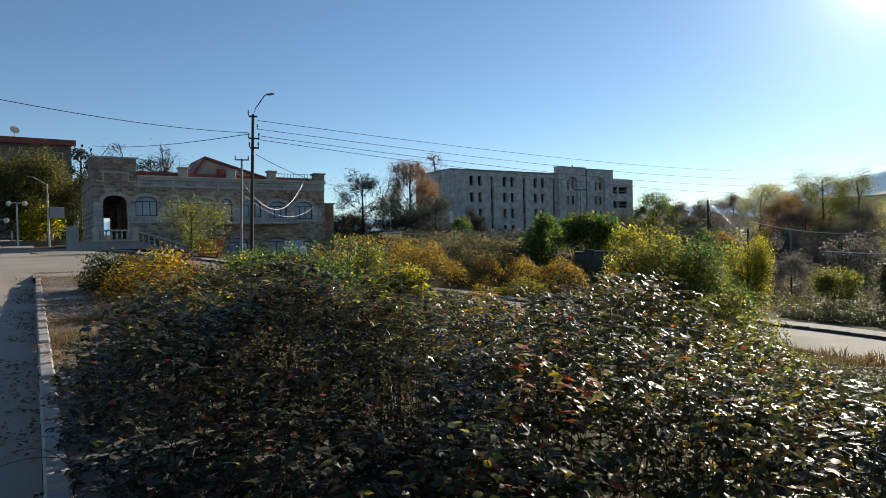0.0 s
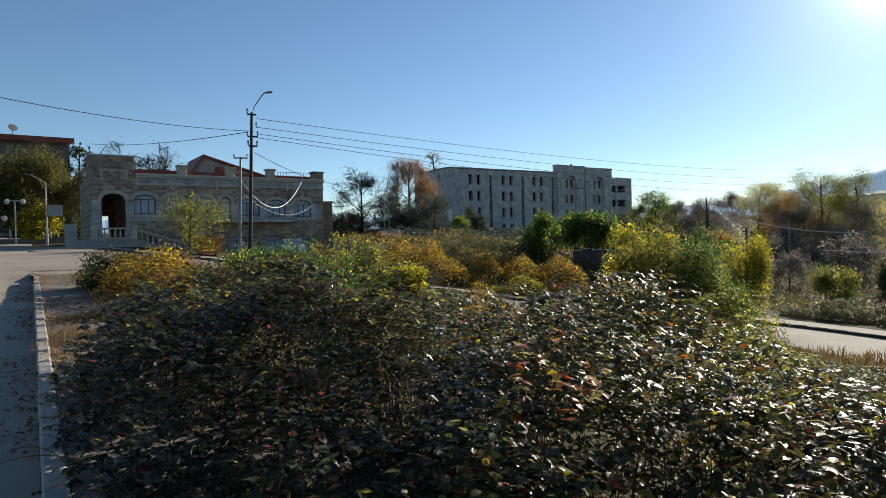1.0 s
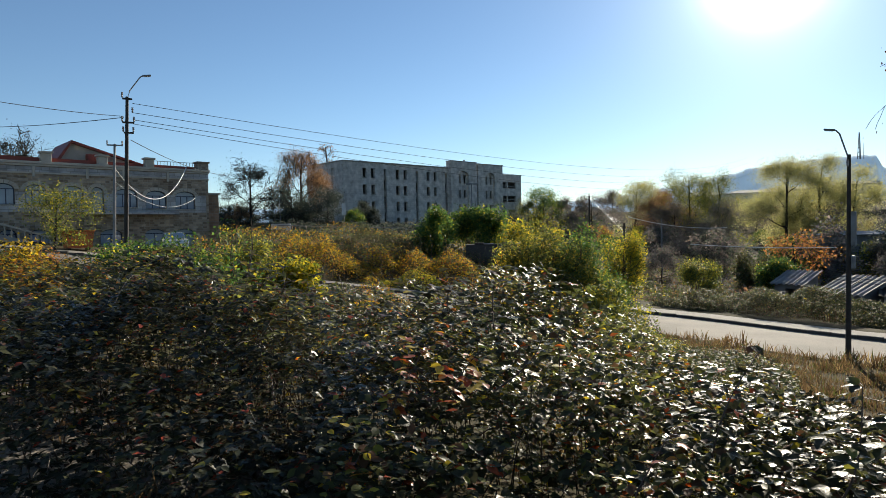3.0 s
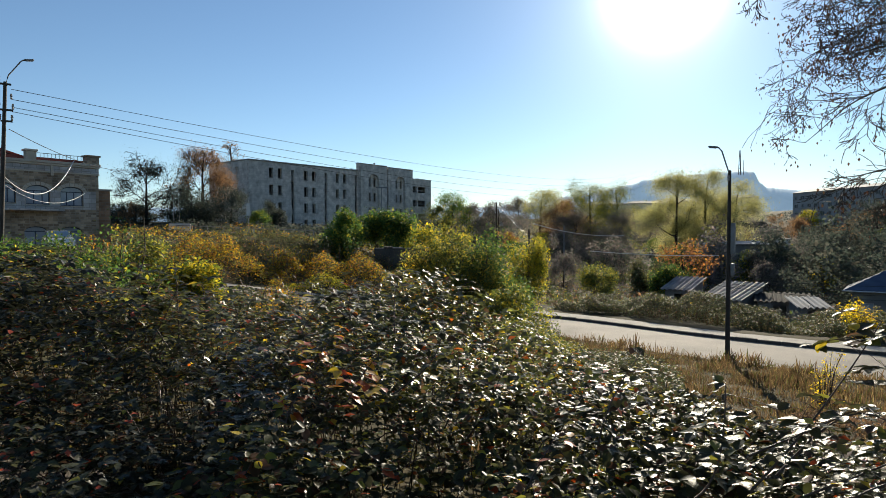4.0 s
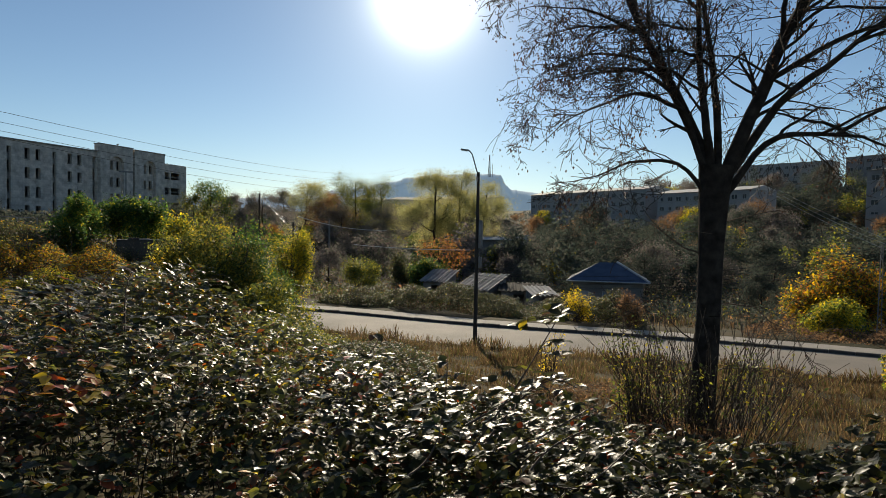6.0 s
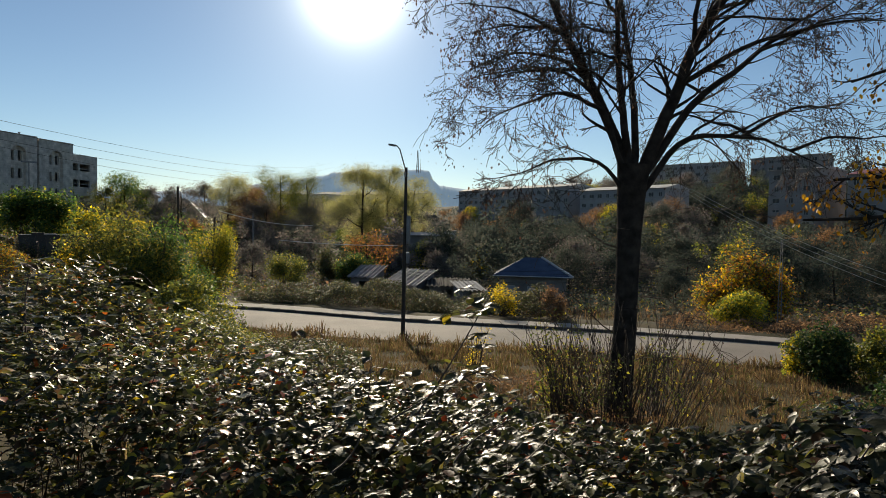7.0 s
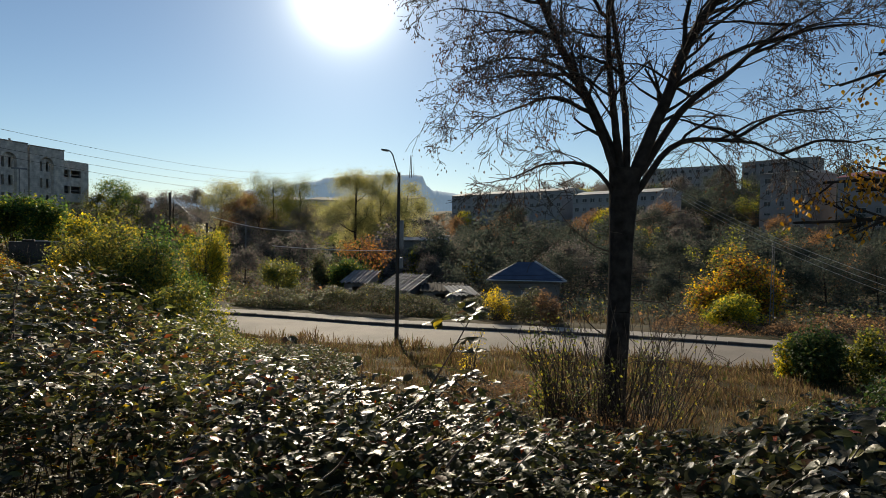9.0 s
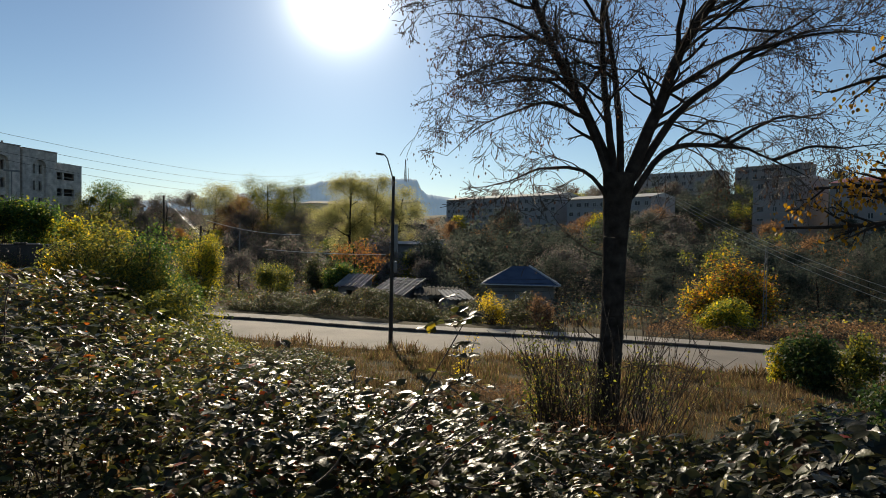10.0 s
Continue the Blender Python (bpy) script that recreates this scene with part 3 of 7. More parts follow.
def cliff_height(h):
    a = np.interp(h, [20, 24.5, 31, 34, 36.5, 38, 42, 44.75, 45.2, 45.7, 52, 60], [58, 67, 90, 105, 119, 126, 132, 130, 106, 95, 74, 50])
    return float(a)


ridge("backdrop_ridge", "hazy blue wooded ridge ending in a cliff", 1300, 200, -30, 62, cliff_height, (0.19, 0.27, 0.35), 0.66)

# ---- buildings ----


def facade(width, height, openings, y0, y1, z0=0.0):
    """A wall from x 0 to width, with openings (x0, x1, z0, z1) right through it."""
    xs = sorted({0.0, width, *[v for o in openings for v in o[:2]]})
    zs = sorted({z0, height, *[v for o in openings for v in o[2:]]})
    bm = bmesh.new()

    def inside(x, z):
        return any(o[0] < x < o[1] and o[2] < z < o[3] for o in openings)

    def quad(*p):
        bm.faces.new([bm.verts.new(c) for c in p])
    solid = {}
    for i in range(len(xs) - 1):
        for j in range(len(zs) - 1):
            solid[i, j] = not inside((xs[i] + xs[i + 1]) / 2, (zs[j] + zs[j + 1]) / 2)
    for (i, j), full in solid.items():
        if not full:
            continue
        a, b, c, d = xs[i], xs[i + 1], zs[j], zs[j + 1]
        quad((a, y0, c), (b, y0, c), (b, y0, d), (a, y0, d))
        quad((a, y1, c), (a, y1, d), (b, y1, d), (b, y1, c))
        if not solid.get((i - 1, j), False):
            quad((a, y0, c), (a, y0, d), (a, y1, d), (a, y1, c))
        if not solid.get((i + 1, j), False):
            quad((b, y0, c), (b, y1, c), (b, y1, d), (b, y0, d))
        if not solid.get((i, j - 1), False):
            quad((a, y0, c), (a, y1, c), (b, y1, c), (b, y0, c))
        if not solid.get((i, j + 1), False):
            quad((a, y0, d), (b, y0, d), (b, y1, d), (a, y1, d))
    bmesh.ops.remove_doubles(bm, verts=bm.verts, dist=0.0005)
    return bm


def arch_fill(x0, x1, z_spring, z_top, z_box, y0, y1):
    """The two corners of wall above a segmental arch, up to the square opening's top."""
    bm = bmesh.new()
    k = 10
    xs = [x0 + (x1 - x0) * i / k for i in range(k + 1)]
    zs = [z_spring + (z_top - z_spring) * math.sqrt(max(0.0, 1 - (2 * i / k - 1) ** 2)) for i in range(k + 1)]
    for i in range(k):
        pts = [(xs[i], zs[i]), (xs[i + 1], zs[i + 1]), (xs[i + 1], z_box), (xs[i], z_box)]
        a = [bm.verts.new((x, y0, z)) for x, z in pts]
        b = [bm.verts.new((x, y1, z)) for x, z in pts]
        bm.faces.new(a)
        bm.faces.new(b[::-1])
        bm.faces.new((a[0], b[0], b[1], a[1]))
    bmesh.ops.remove_doubles(bm, verts=bm.verts, dist=0.0005)
    return bm


def arch_ring(parent, x0, x1, z_spring, z_top, wide, y0, y1, mat, label="", k=9):
    """Wedge stones round an arch, each a part, with open joints between them."""
    xm, a, b = (x0 + x1) / 2, (x1 - x0) / 2, z_top - z_spring
    for i in range(k):
        t0, t1 = math.pi * (i + 0.06) / k, math.pi * (i + 0.94) / k
        p = [(xm - (a + g) * math.cos(t), z_spring + (b + g) * math.sin(t)) for t, g in ((t0, 0), (t1, 0), (t1, wide), (t0, wide))]
        part("arch_stone", prism(p, y0 - 0.008 * (i % 3), y1), mat, parent, label)


def sash(parent, x0, x1, z0, z_spring, z_top, y, mullions, mat, glass, name="window", curtain=None):
    """A framed window: outer frame, mullions, one pane to each light, and an arched head."""
    w = thing(name, Matrix.Identity(4), "", "")
    w.parent = parent
    for key in ("label", "category"):
        if key in w:
            del w[key]
    t = 0.07
    bm = bmesh.new()
    for d in ((x0, x0 + t, y, y + 0.08, z0, z_spring), (x1 - t, x1, y, y + 0.08, z0, z_spring), (x0 + t, x1 - t, y, y + 0.08, z0, z0 + t)):
        box(bm, *d)
    if z_top > z_spring + 0.05:
        box(bm, x0 + t, x1 - t, y, y + 0.08, z_spring - t / 2, z_spring + t / 2)
        k = 10
        xm, a, b = (x0 + x1) / 2, (x1 - x0) / 2, z_top - z_spring
        for i in range(k):
            q = []
            for tt, g in ((i, 0), (i + 1, 0), (i + 1, t), (i, t)):
                an = math.pi * tt / k
                q.append((xm - (a - g) * math.cos(an), z_spring + (b - g) * math.sin(an)))
            v0 = [bm.verts.new((x, y, z)) for x, z in q]
            v1 = [bm.verts.new((x, y + 0.08, z)) for x, z in q]
            bm.faces.new(v0)
            for i2 in range(4):
                bm.faces.new((v0[i2], v1[i2], v1[(i2 + 1) % 4], v0[(i2 + 1) % 4]))
    else:
        box(bm, x0 + t, x1 - t, y, y + 0.08, z_spring - t, z_spring)
    cuts = [x0 + t] + [x0 + (x1 - x0) * m for m in mullions] + [x1 - t]
    for c in cuts[1:-1]:
        box(bm, c - t / 2, c + t / 2, y + 0.003, y + 0.083, z0 + t, z_spring - t / 2)
    part("window_frame", bm, mat, w)
    for a, b in zip(cuts, cuts[1:]):
        part("pane", boxes((a, b, y + 0.03, y + 0.045, z0 + t, z_spring - t / 2)), glass, w)
    if z_top > z_spring + 0.05:
        k = 12
        pts = [((x0 + x1) / 2 - ((x1 - x0) / 2 - t) * math.cos(math.pi * i / k), z_spring + t / 2 + (z_top - t * 1.2 - z_spring) * math.sin(math.pi * i / k)) for i in range(k + 1)]
        part("pane", prism(pts, y + 0.03, y + 0.045), glass, w)
    return w


def stone_house():
    """The two-storey stone house above the lower road; x runs along its front, y into it."""
    Z0 = 0.0
    m = pose(-27.43, 48.82, 0, 0, 0, math.degrees(math.atan2(11.12, 16.11)))
    h = thing("stone_house", m, "two-storey rubble stone house with arched windows and red roof", "house")
    W, TH = 19.55, 0.55
    rows_up = [(3.02, 4.66, 4.17, 5.36, 5.78, (0.33, 0.67)), (5.3, 6.75, 4.12, 5.3, 5.74, (0.33, 0.67)), (7.75, 9.3, 4.1, 5.25, 5.7, (0.33, 0.67)),
               (9.85, 10.78, 3.62, 5.2, 5.68, ()), (11.64, 13.36, 4.03, 5.15, 5.6, (0.35, 0.7)), (14.05, 15.77, 3.95, 5.05, 5.5, (0.35, 0.7)), (16.54, 18.3, 3.9, 5.05, 5.5, (0.3, 0.62))]
    rows_low = [(3.6, 4.7, 1.2, 1.95, 2.3), (5.45, 6.98, 1.1, 1.9, 2.28), (8.0, 9.7, 0.6, 1.85, 2.26), (10.4, 12.1, 0.5, 1.8, 2.22), (13.9, 15.6, 0.5, 1.8, 2.2), (16.42, 18.2, 0.45, 1.75, 2.18)]
    porch = (0.7, 2.4, 2.3, 5.82)
    holes = [porch] + [(a, b, c, e) for a, b, c, d, e, _ in rows_up] + [(a, b, c, e) for a, b, c, d, e in rows_low]
    part("wall", facade(W, 7.3, holes, 0.0, TH, -2.0), STONE, h, "rubble masonry in brown and grey")
    part("tower_wall", boxes((-0.03, 3.16, -0.03, 3.0, 7.3, 8.75)), STONE, h)
    part("tower_coping", boxes((-0.12, 3.27, -0.12, 3.1, 8.75, 8.92), bevel=0.03), RENDER_GREY, h)
    part("tower_side_wall", boxes((0.0, 0.5, TH, 9.0, -2.0, 7.3)), STONE, h)
    part("end_wall", boxes((W - 0.5, W, TH, 9.0, -2.0, 7.3)), STONE, h)
    part("back_wall", facade(W, 7.3, [(0.75, 2.2, 2.3, 4.4)], 9.0, 9.5, -2.0), STONE, h)
    part("inner_floor", boxes((0.5, W - 0.5, TH, 9.0, 2.1, 2.3)), CONCRETE, h)
    part("porch_ceiling", boxes((0.5, 2.9, TH, 9.0, 6.0, 6.1)), CONCRETE, h)
    part("porch_partition", boxes((2.75, 2.95, TH, 9.0, 2.3, 6.0)), RENDER_GREY, h)
    part("partition", boxes((2.95, W - 0.5, 3.2, 3.3, -2.0, 7.2)), DARK_VOID, h, "unlit inner wall")
    # grey ashlar band between the upper windows, 2 cm proud of the rubble
    edges = [2.62] + [v for a, b, *_ in rows_up for v in (a, b)] + [19.3]
    for i in range(0, len(edges), 2):
        if edges[i + 1] - edges[i] > 0.1:
            part("ashlar_pier", boxes((edges[i] + 0.004, edges[i + 1] - 0.004, -0.03, 0.02, 3.62, 5.15)), RENDER_GREY, h, "grey cut stone pier")
    for a, b, c, d, e, _ in rows_up:
        if c > 3.7:
            part("ashlar_apron", boxes((a + 0.004, b - 0.004, -0.03, 0.02, 3.62, c - 0.08)), RENDER_GREY, h)
            part("window_sill", boxes((a - 0.06, b + 0.06, -0.1, 0.12, c - 0.076, c), bevel=0.01), TRIM, h)
    for a, b in ((0.0, 0.68), (2.42, 2.6)):
        part("porch_pier", boxes((a, b, -0.035, 0.02, 2.3, 5.3)), RENDER_GREY, h, "grey cut stone pier")
    for a, b, c, d, e, mull in rows_up:
        part("arch_corner", arch_fill(a, b, d, e, e, 0.002, TH), STONE, h)
        arch_ring(h, a, b, d, e, 0.28, -0.04, 0.03, TRIM, "pale wedge stones")
        sash(h, a, b, c, d, e, 0.16, mull, DARK_FRAME, GLASS)
    part("arch_corner", arch_fill(0.7, 2.4, 5.3, 5.82, 5.82, 0.002, TH), STONE, h)
    arch_ring(h, 0.7, 2.4, 5.3, 5.82, 0.3, -0.04, 0.03, TRIM, "pale wedge stones")
    for a, b, c, d, e in rows_low:
        part("arch_corner", arch_fill(a, b, d, e, e, 0.002, TH), STONE, h)
        arch_ring(h, a, b, d, e, 0.26, -0.04, 0.03, STONE)
        sash(h, a, b, c, d, e, 0.2, (0.5,), DARK_FRAME, GLASS)
    # string courses and cornice
    part("string_course", boxes((3.2, W + 0.05, -0.1, 0.0, 6.55, 6.68)), TRIM, h)
    part("frieze", boxes((3.2, W + 0.02, -0.04, 0.0, 6.69, 7.1)), RENDER_GREY, h)
    part("cornice", boxes((3.2, W + 0.12, -0.22, 0.3, 7.3, 7.5), (3.2, W + 0.08, -0.14, 0.3, 7.14, 7.296), bevel=0.02), TRIM, h, "pale moulded cornice")
    part("stepped_moulding", boxes((0.25, 0.8, -0.1, -0.03, 6.9, 7.02), (0.7, 0.82, -0.1, -0.03, 7.024, 7.6), (0.7, 2.62, -0.1, -0.03, 7.604, 7.73), (2.5, 2.62, -0.1, -0.03, 7.024, 7.6), (2.5, 3.1, -0.1, -0.03, 6.9, 7.02)), TRIM, h)
    for x in (5.9, 9.6, 12.3, 15.9):
        part("bracket", boxes((x - 0.1, x + 0.1, -0.18, -0.1, 6.3, 7.13), bevel=0.02), TRIM, h)
    for x in (6.8, 10.8, 14.46):
        part("parapet_pier", boxes((x - 0.35, x + 0.35, -0.1, 0.5, 7.5, 8.15), (x - 0.45, x + 0.45, -0.2, 0.6, 8.154, 8.32), bevel=0.02), TRIM, h)
    part("corner_pier", boxes((W - 0.95, W + 0.05, -0.12, 0.7, 7.504, 8.1), (W - 1.05, W + 0.15, -0.2, 0.8, 8.104, 8.25), bevel=0.02), STONE, h)
    part("balcony_slab", boxes((9.5, 16.5, -0.95, -0.04, 3.42, 3.58), bevel=0.02), RENDER_GREY, h, "pale concrete balcony slab")
    # roof: low red slope and a raised gable
    part("roof", prism([(3.2, 7.45), (W, 7.45), (W - 0.3, 7.78), (3.2, 7.9)], 0.55, 9.4), RED_ROOF, h, "red sheet metal roof")
    part("gable_wall", prism([(8.0, 7.8), (14.2, 7.8), (9.0, 9.35)], 2.0, 2.2), TRIM, h)
    part("gable_roof", prism([(7.75, 7.75), (8.98, 9.56), (15.2, 7.7), (15.2, 7.55), (9.0, 9.36), (8.0, 7.7)], 1.6, 7.0), RED_ROOF, h, "red gabled roof")
    part("dormer", boxes((10.0, 11.5, 1.2, 1.8, 7.7, 8.45)), RED_ROOF, h)
    posts = bmesh.new()
    for i in range(13):
        x = 14.9 + i * 0.28
        box(posts, x, x + 0.03, 0.2, 0.23, 7.7, 8.08)
    box(posts, 14.9, 18.4, 0.19, 0.24, 8.08, 8.12)
    part("roof_railing", posts, STEEL, h)
    # terrace with steps and balustrade
    t = thing("balustrade", m, "pale stone terrace with balusters and a stair rail", "balustrade")
    part("terrace", boxes((-1.2, 2.9, -2.2, -0.12, -1.5, 2.12)), CONCRETE, t)
    part("end_pier", boxes((-1.9, -1.2, -2.2, -0.1, -1.5, 3.3), bevel=0.03), CONCRETE, t)
    part("plinth", boxes((-0.4, 2.75, -2.3, -2.0, 2.124, 2.25)), TRIM, t)
    part("handrail", boxes((-0.4, 2.75, -2.32, -1.98, 2.9, 3.02), bevel=0.02), TRIM, t)
    prof = [(0.07, 0), (0.07, 0.05), (0.04, 0.1), (0.085, 0.25), (0.075, 0.35), (0.035, 0.5), (0.05, 0.57), (0.07, 0.6), (0.07, 0.646)]
    first = None
    for i in range(7):
        x = 0.25 + i * 0.36
        if first is None:
            first = part("baluster", lathe(prof, 8), TRIM, t)
            ob = first
        else:
            ob = new("baluster", first.data)
            ob.parent = t
        ob.matrix_basis = pose(x, -2.15, 2.254)
    for x in (-0.1, 2.65):
        part("post", boxes((x - 0.2, x + 0.2, -2.35, -1.95, 2.1, 3.2), bevel=0.03), TRIM, t)
    part("stair_flank", prism([(2.9, -1.0), (7.4, -1.0), (7.4, 0.6), (2.9, 2.1)], -2.2, -0.3), CONCRETE, t)
    part("stair_rail", prism([(2.9, 2.9), (7.2, 1.45), (7.2, 1.32), (2.9, 2.77)], -2.32, -2.0), TRIM, t)
    for i in range(10):
        x = 3.2 + i * 0.4
        ob = new("baluster", first.data)
        ob.parent = t
        ob.matrix_basis = pose(x, -2.15, 2.06 - (x - 2.9) * 0.333) @ Matrix.Diagonal((1, 1, 1.05, 1))
    part("post", boxes((7.2, 7.6, -2.35, -1.95, -0.5, 1.65), bevel=0.03), TRIM, t)
    return h


stone_house()


def empty_block():
    """The derelict four-storey block of pale tuff."""
    m = pose(1.71, 111.99, 0, 0, 0, math.degrees(math.atan2(26.6, 40.96)))
    h = thing("apartment_block", m, "derelict four-storey tuff block with empty dark windows", "building")
    W, D, TOP, B = 48.8, 12.0, 14.2, 0.0
    tops = (13.2, 10.15, 7.1, 4.05)
    cols = (4.2, 6.1, 11.95, 13.85, 19.75, 21.65)
    wins = [(x, x + 0.85, t - 1.72, t) for t in tops for x in cols]
    strips = [(x, x + 0.68, 2.6, 13.15) for x in (9.02, 16.88, 24.8)]
    main = wins + strips
    part("wall", facade(25.66, TOP, main, 0, 0.5, B), TUFF, h, "weathered pale tuff masonry")
    part("roof_edge", boxes((-0.15, 25.62, -0.2, D, TOP + 0.004, TOP + 0.2), bevel=0.03), CONCRETE, h)
    gw = facade(D - 0.6, TOP, [(8.0, 9.2, 2.0, 13.2)], 0, 0.5, B)
    g = part("gable_wall", gw, TUFF, h)
    g.matrix_basis = pose(0, D - 0.1, 0, 0, 0, -90)
    part("gable_recess", boxes((0.3, 0.5, 2.6, 4.2, B, 13.2)), TUFF, h)
    part("back_wall", boxes((0.0, W, D, D + 0.4, B, TOP)), TUFF, h)
    part("inner_wall", boxes((0.6, W - 0.5, 3.6, 3.8, B, TOP - 0.3)), CONCRETE, h, "bare inner wall")
    for z in (1.9, 4.95, 8.0, 11.05):
        part("floor_slab", boxes((0.55, W - 0.5, 0.55, 3.6, z, z + 0.2)), CONCRETE, h)
    for a, b, c, d in wins:
        part("window_sill", boxes((a - 0.08, b + 0.08, -0.06, 0.2, c - 0.1, c - 0.004)), CONCRETE, h)
    for x in (9.02, 16.88, 24.8):
        for z in (5.1, 8.15, 11.2):
            part("spandrel", boxes((x + 0.01, x + 0.67, 0.3, 0.42, z, z + 0.9)), CONCRETE, h, "recessed concrete spandrel")
    # two raised bays with arched recesses
    for x0, x1, ax, top in ((25.68, 33.2, 27.85, 15.6), (33.7, 41.5, 35.9, 15.4)):
        ops = [(ax - x0, ax - x0 + 3.1, 2.0, 13.72)]
        w = part("bay_wall", facade(x1 - x0, top, ops, -0.9, -0.3, B), TUFF, h)
        w.matrix_basis = pose(x0, 0, 0)
        f = part("arch_corner", arch_fill(ax, ax + 3.1, 12.7, 13.72, 13.72, -0.898, -0.3), TUFF, h)
        back = [(0.3, 1.15, t - 1.72, t) for t in (12.9, 9.85, 6.8, 3.75)] + [(1.95, 2.8, t - 1.72, t) for t in (12.9, 9.85, 6.8, 3.75)]
        bw = part("recess_wall", facade(3.1, 13.72, back, -0.3, 0.1, B), TUFF, h)
        bw.matrix_basis = pose(ax, 0, 0)
        part("bay_side", boxes((x0, x0 + 0.4, -0.3, 0.5, B, top - 0.01)), TUFF, h)
        part("bay_side", boxes((x1 - 0.4, x1, -0.3, 0.5, B, top - 0.01)), TUFF, h)
        part("bay_coping", boxes((x0 - 0.1, x1 + 0.1, -1.0, 0.6, top, top + 0.16), bevel=0.03), CONCRETE, h)
    # loggia end
    logs = [(0.3, 2.2, t - 1.4, t) for t in (12.0, 8.9, 5.8)] + [(2.6, 5.2, t - 1.4, t) for t in (12.0, 8.9, 5.8)]
    w = part("loggia_wall", facade(7.2, 13.75, logs, -0.1, 0.3, B), TUFF, h)
    w.matrix_basis = pose(41.55, 0, 0)
    part("end_wall", boxes((W - 0.4, W, 0.3, D, B, 13.75)), TUFF, h)
    part("roof_slab", boxes((0.5, W - 0.4, 0.5, D, 13.5, 13.74)), CONCRETE, h)
    part("vent_pipe", lathe([(0.12, 15.4), (0.12, 16.3), (0.2, 16.3), (0.2, 16.5)], 8), STEEL, h).matrix_basis = pose(32.4, 2.0, 0)
    return h


empty_block()

# ---- plants ----


def leaf_lean(P):
    """Turns that lean the leaves of the thicket's two wings so that they glint towards the camera."""
    h = np.degrees(np.arctan2(P[:, 0], P[:, 1]))
    right, left = np.interp(h, [42, 56, 80], [0, 0.26, 0.32]), np.interp(h, [-32, -16, 4, 16, 26], [0.28, 0.26, 0.2, 0.18, 0]) * np.where(h < 3, np.clip((np.hypot(P[:, 0], P[:, 1]) - 5) / 2, 0, 1), 1)
    a = right + left
    way = np.radians(np.where(h > 34, 320.0, 114.0))
    ax, ay = -np.cos(way), np.sin(way)
    c, s = np.cos(a), np.sin(a)
    return np.stack([np.stack([c + ax * ax * (1 - c), ax * ay * (1 - c), ay * s], -1), np.stack([ax * ay * (1 - c), c + ay * ay * (1 - c), -ax * s], -1), np.stack([-ay * s, ax * s, c], -1)], 1)


def threes(rng, nodes, size, tilt=0.24, fan=(0.0, 1.15, -1.15), lean=None):
    """Places, sizes and turns of leaves in threes at each node, nearly level."""
    n = len(nodes)
    base = turns(rng.uniform(0, 6.28, n), rng.normal(-0.12, tilt, n), rng.normal(0, tilt, n))
    if lean is not None:
        base = lean @ base
    P, S, R = [], [], []
    for f in fan:
        local = turns(np.full(n, f) + rng.normal(0, 0.15, n), rng.normal(0, 0.12, n), rng.normal(0, 0.12, n))
        P.append(nodes)
        S.append(size * (1.0 if f == 0 else 0.85) * rng.uniform(0.8, 1.15, n))
        R.append(base @ local)
    return np.vstack(P), np.concatenate(S), np.vstack(R)


SINGLE = {}


def single_leaves(parent, origin, P, S, R, mat):
    """Each leaf an object of its own, on one shared mesh."""
    if mat.name not in SINGLE:
        SINGLE[mat.name] = mesh_from("leaf", *LEAF_NEAR)
        SINGLE[mat.name].materials.append(mat)
    for p, s, r in zip(P, S, R):
        m = Matrix.Identity(4)
        for i in range(3):
            for j in range(3):
                m[i][j] = r[i, j] * s
            m[i][3] = p[i] - origin[i]
        ob = new("leaf", SINGLE[mat.name])
        ob.parent = parent
        ob.matrix_basis = m


def stuff(ob):
    return tagged(ob, kind="stuff")


# upper edge of the near thicket, by heading: its height and how far out it reaches
TH_H = np.array([-34, -28, -20, -15, -5, 5, 8, 12, 15, 20, 25, 30, 35, 42, 47, 52, 58, 63, 70, 76, 79, 82, 95])
TH_Z = np.array([1.15, 1.12, 1.06, 1.02, 0.86, 0.74, 0.8, 1.02, 1.04, 0.82, 0.66, 0.6, 0.56, 0.46, 0.38, 0.36, 0.35, 0.33, 0.35, 0.42, 0.64, 0.85, 0.95])
TH_R = np.array([20, 18, 13, 10, 7.6, 7.0, 6.8, 6.2, 6.2, 6, 5.5, 5, 4.6, 4.3, 4.0, 3.9, 3.9, 3.8, 3.6, 3.3, 2.9, 2.8, 2.8])
TH_IN = np.array([3.2, 3.2, 3.3, 3.2, 2.6, 1.8, 1.6, 1.3, 1.2, 1.2, 1.2, 1.2, 1.2, 1.2, 1.2, 1.2, 1.2, 1.2, 1.2, 1.1, 1.1, 1.1, 1.1])
TH_RAMP = np.array([1.9, 1.9, 2.0, 2.0, 1.9, 1.5, 1.1, 0.8, 0.6, 0.6, 0.6, 0.6, 0.6, 0.6, 0.6, 0.6, 0.6, 0.6, 0.6, 0.6, 0.6, 0.6, 0.6])
TH_SLOPE = np.array([0, 0, 0, 0, 0.0, 0.05, 0.12, 0.2, 0.22, 0.2, 0.12, 0.06, 0.02, 0, 0, 0, 0, 0, 0, 0, 0, 0, 0])


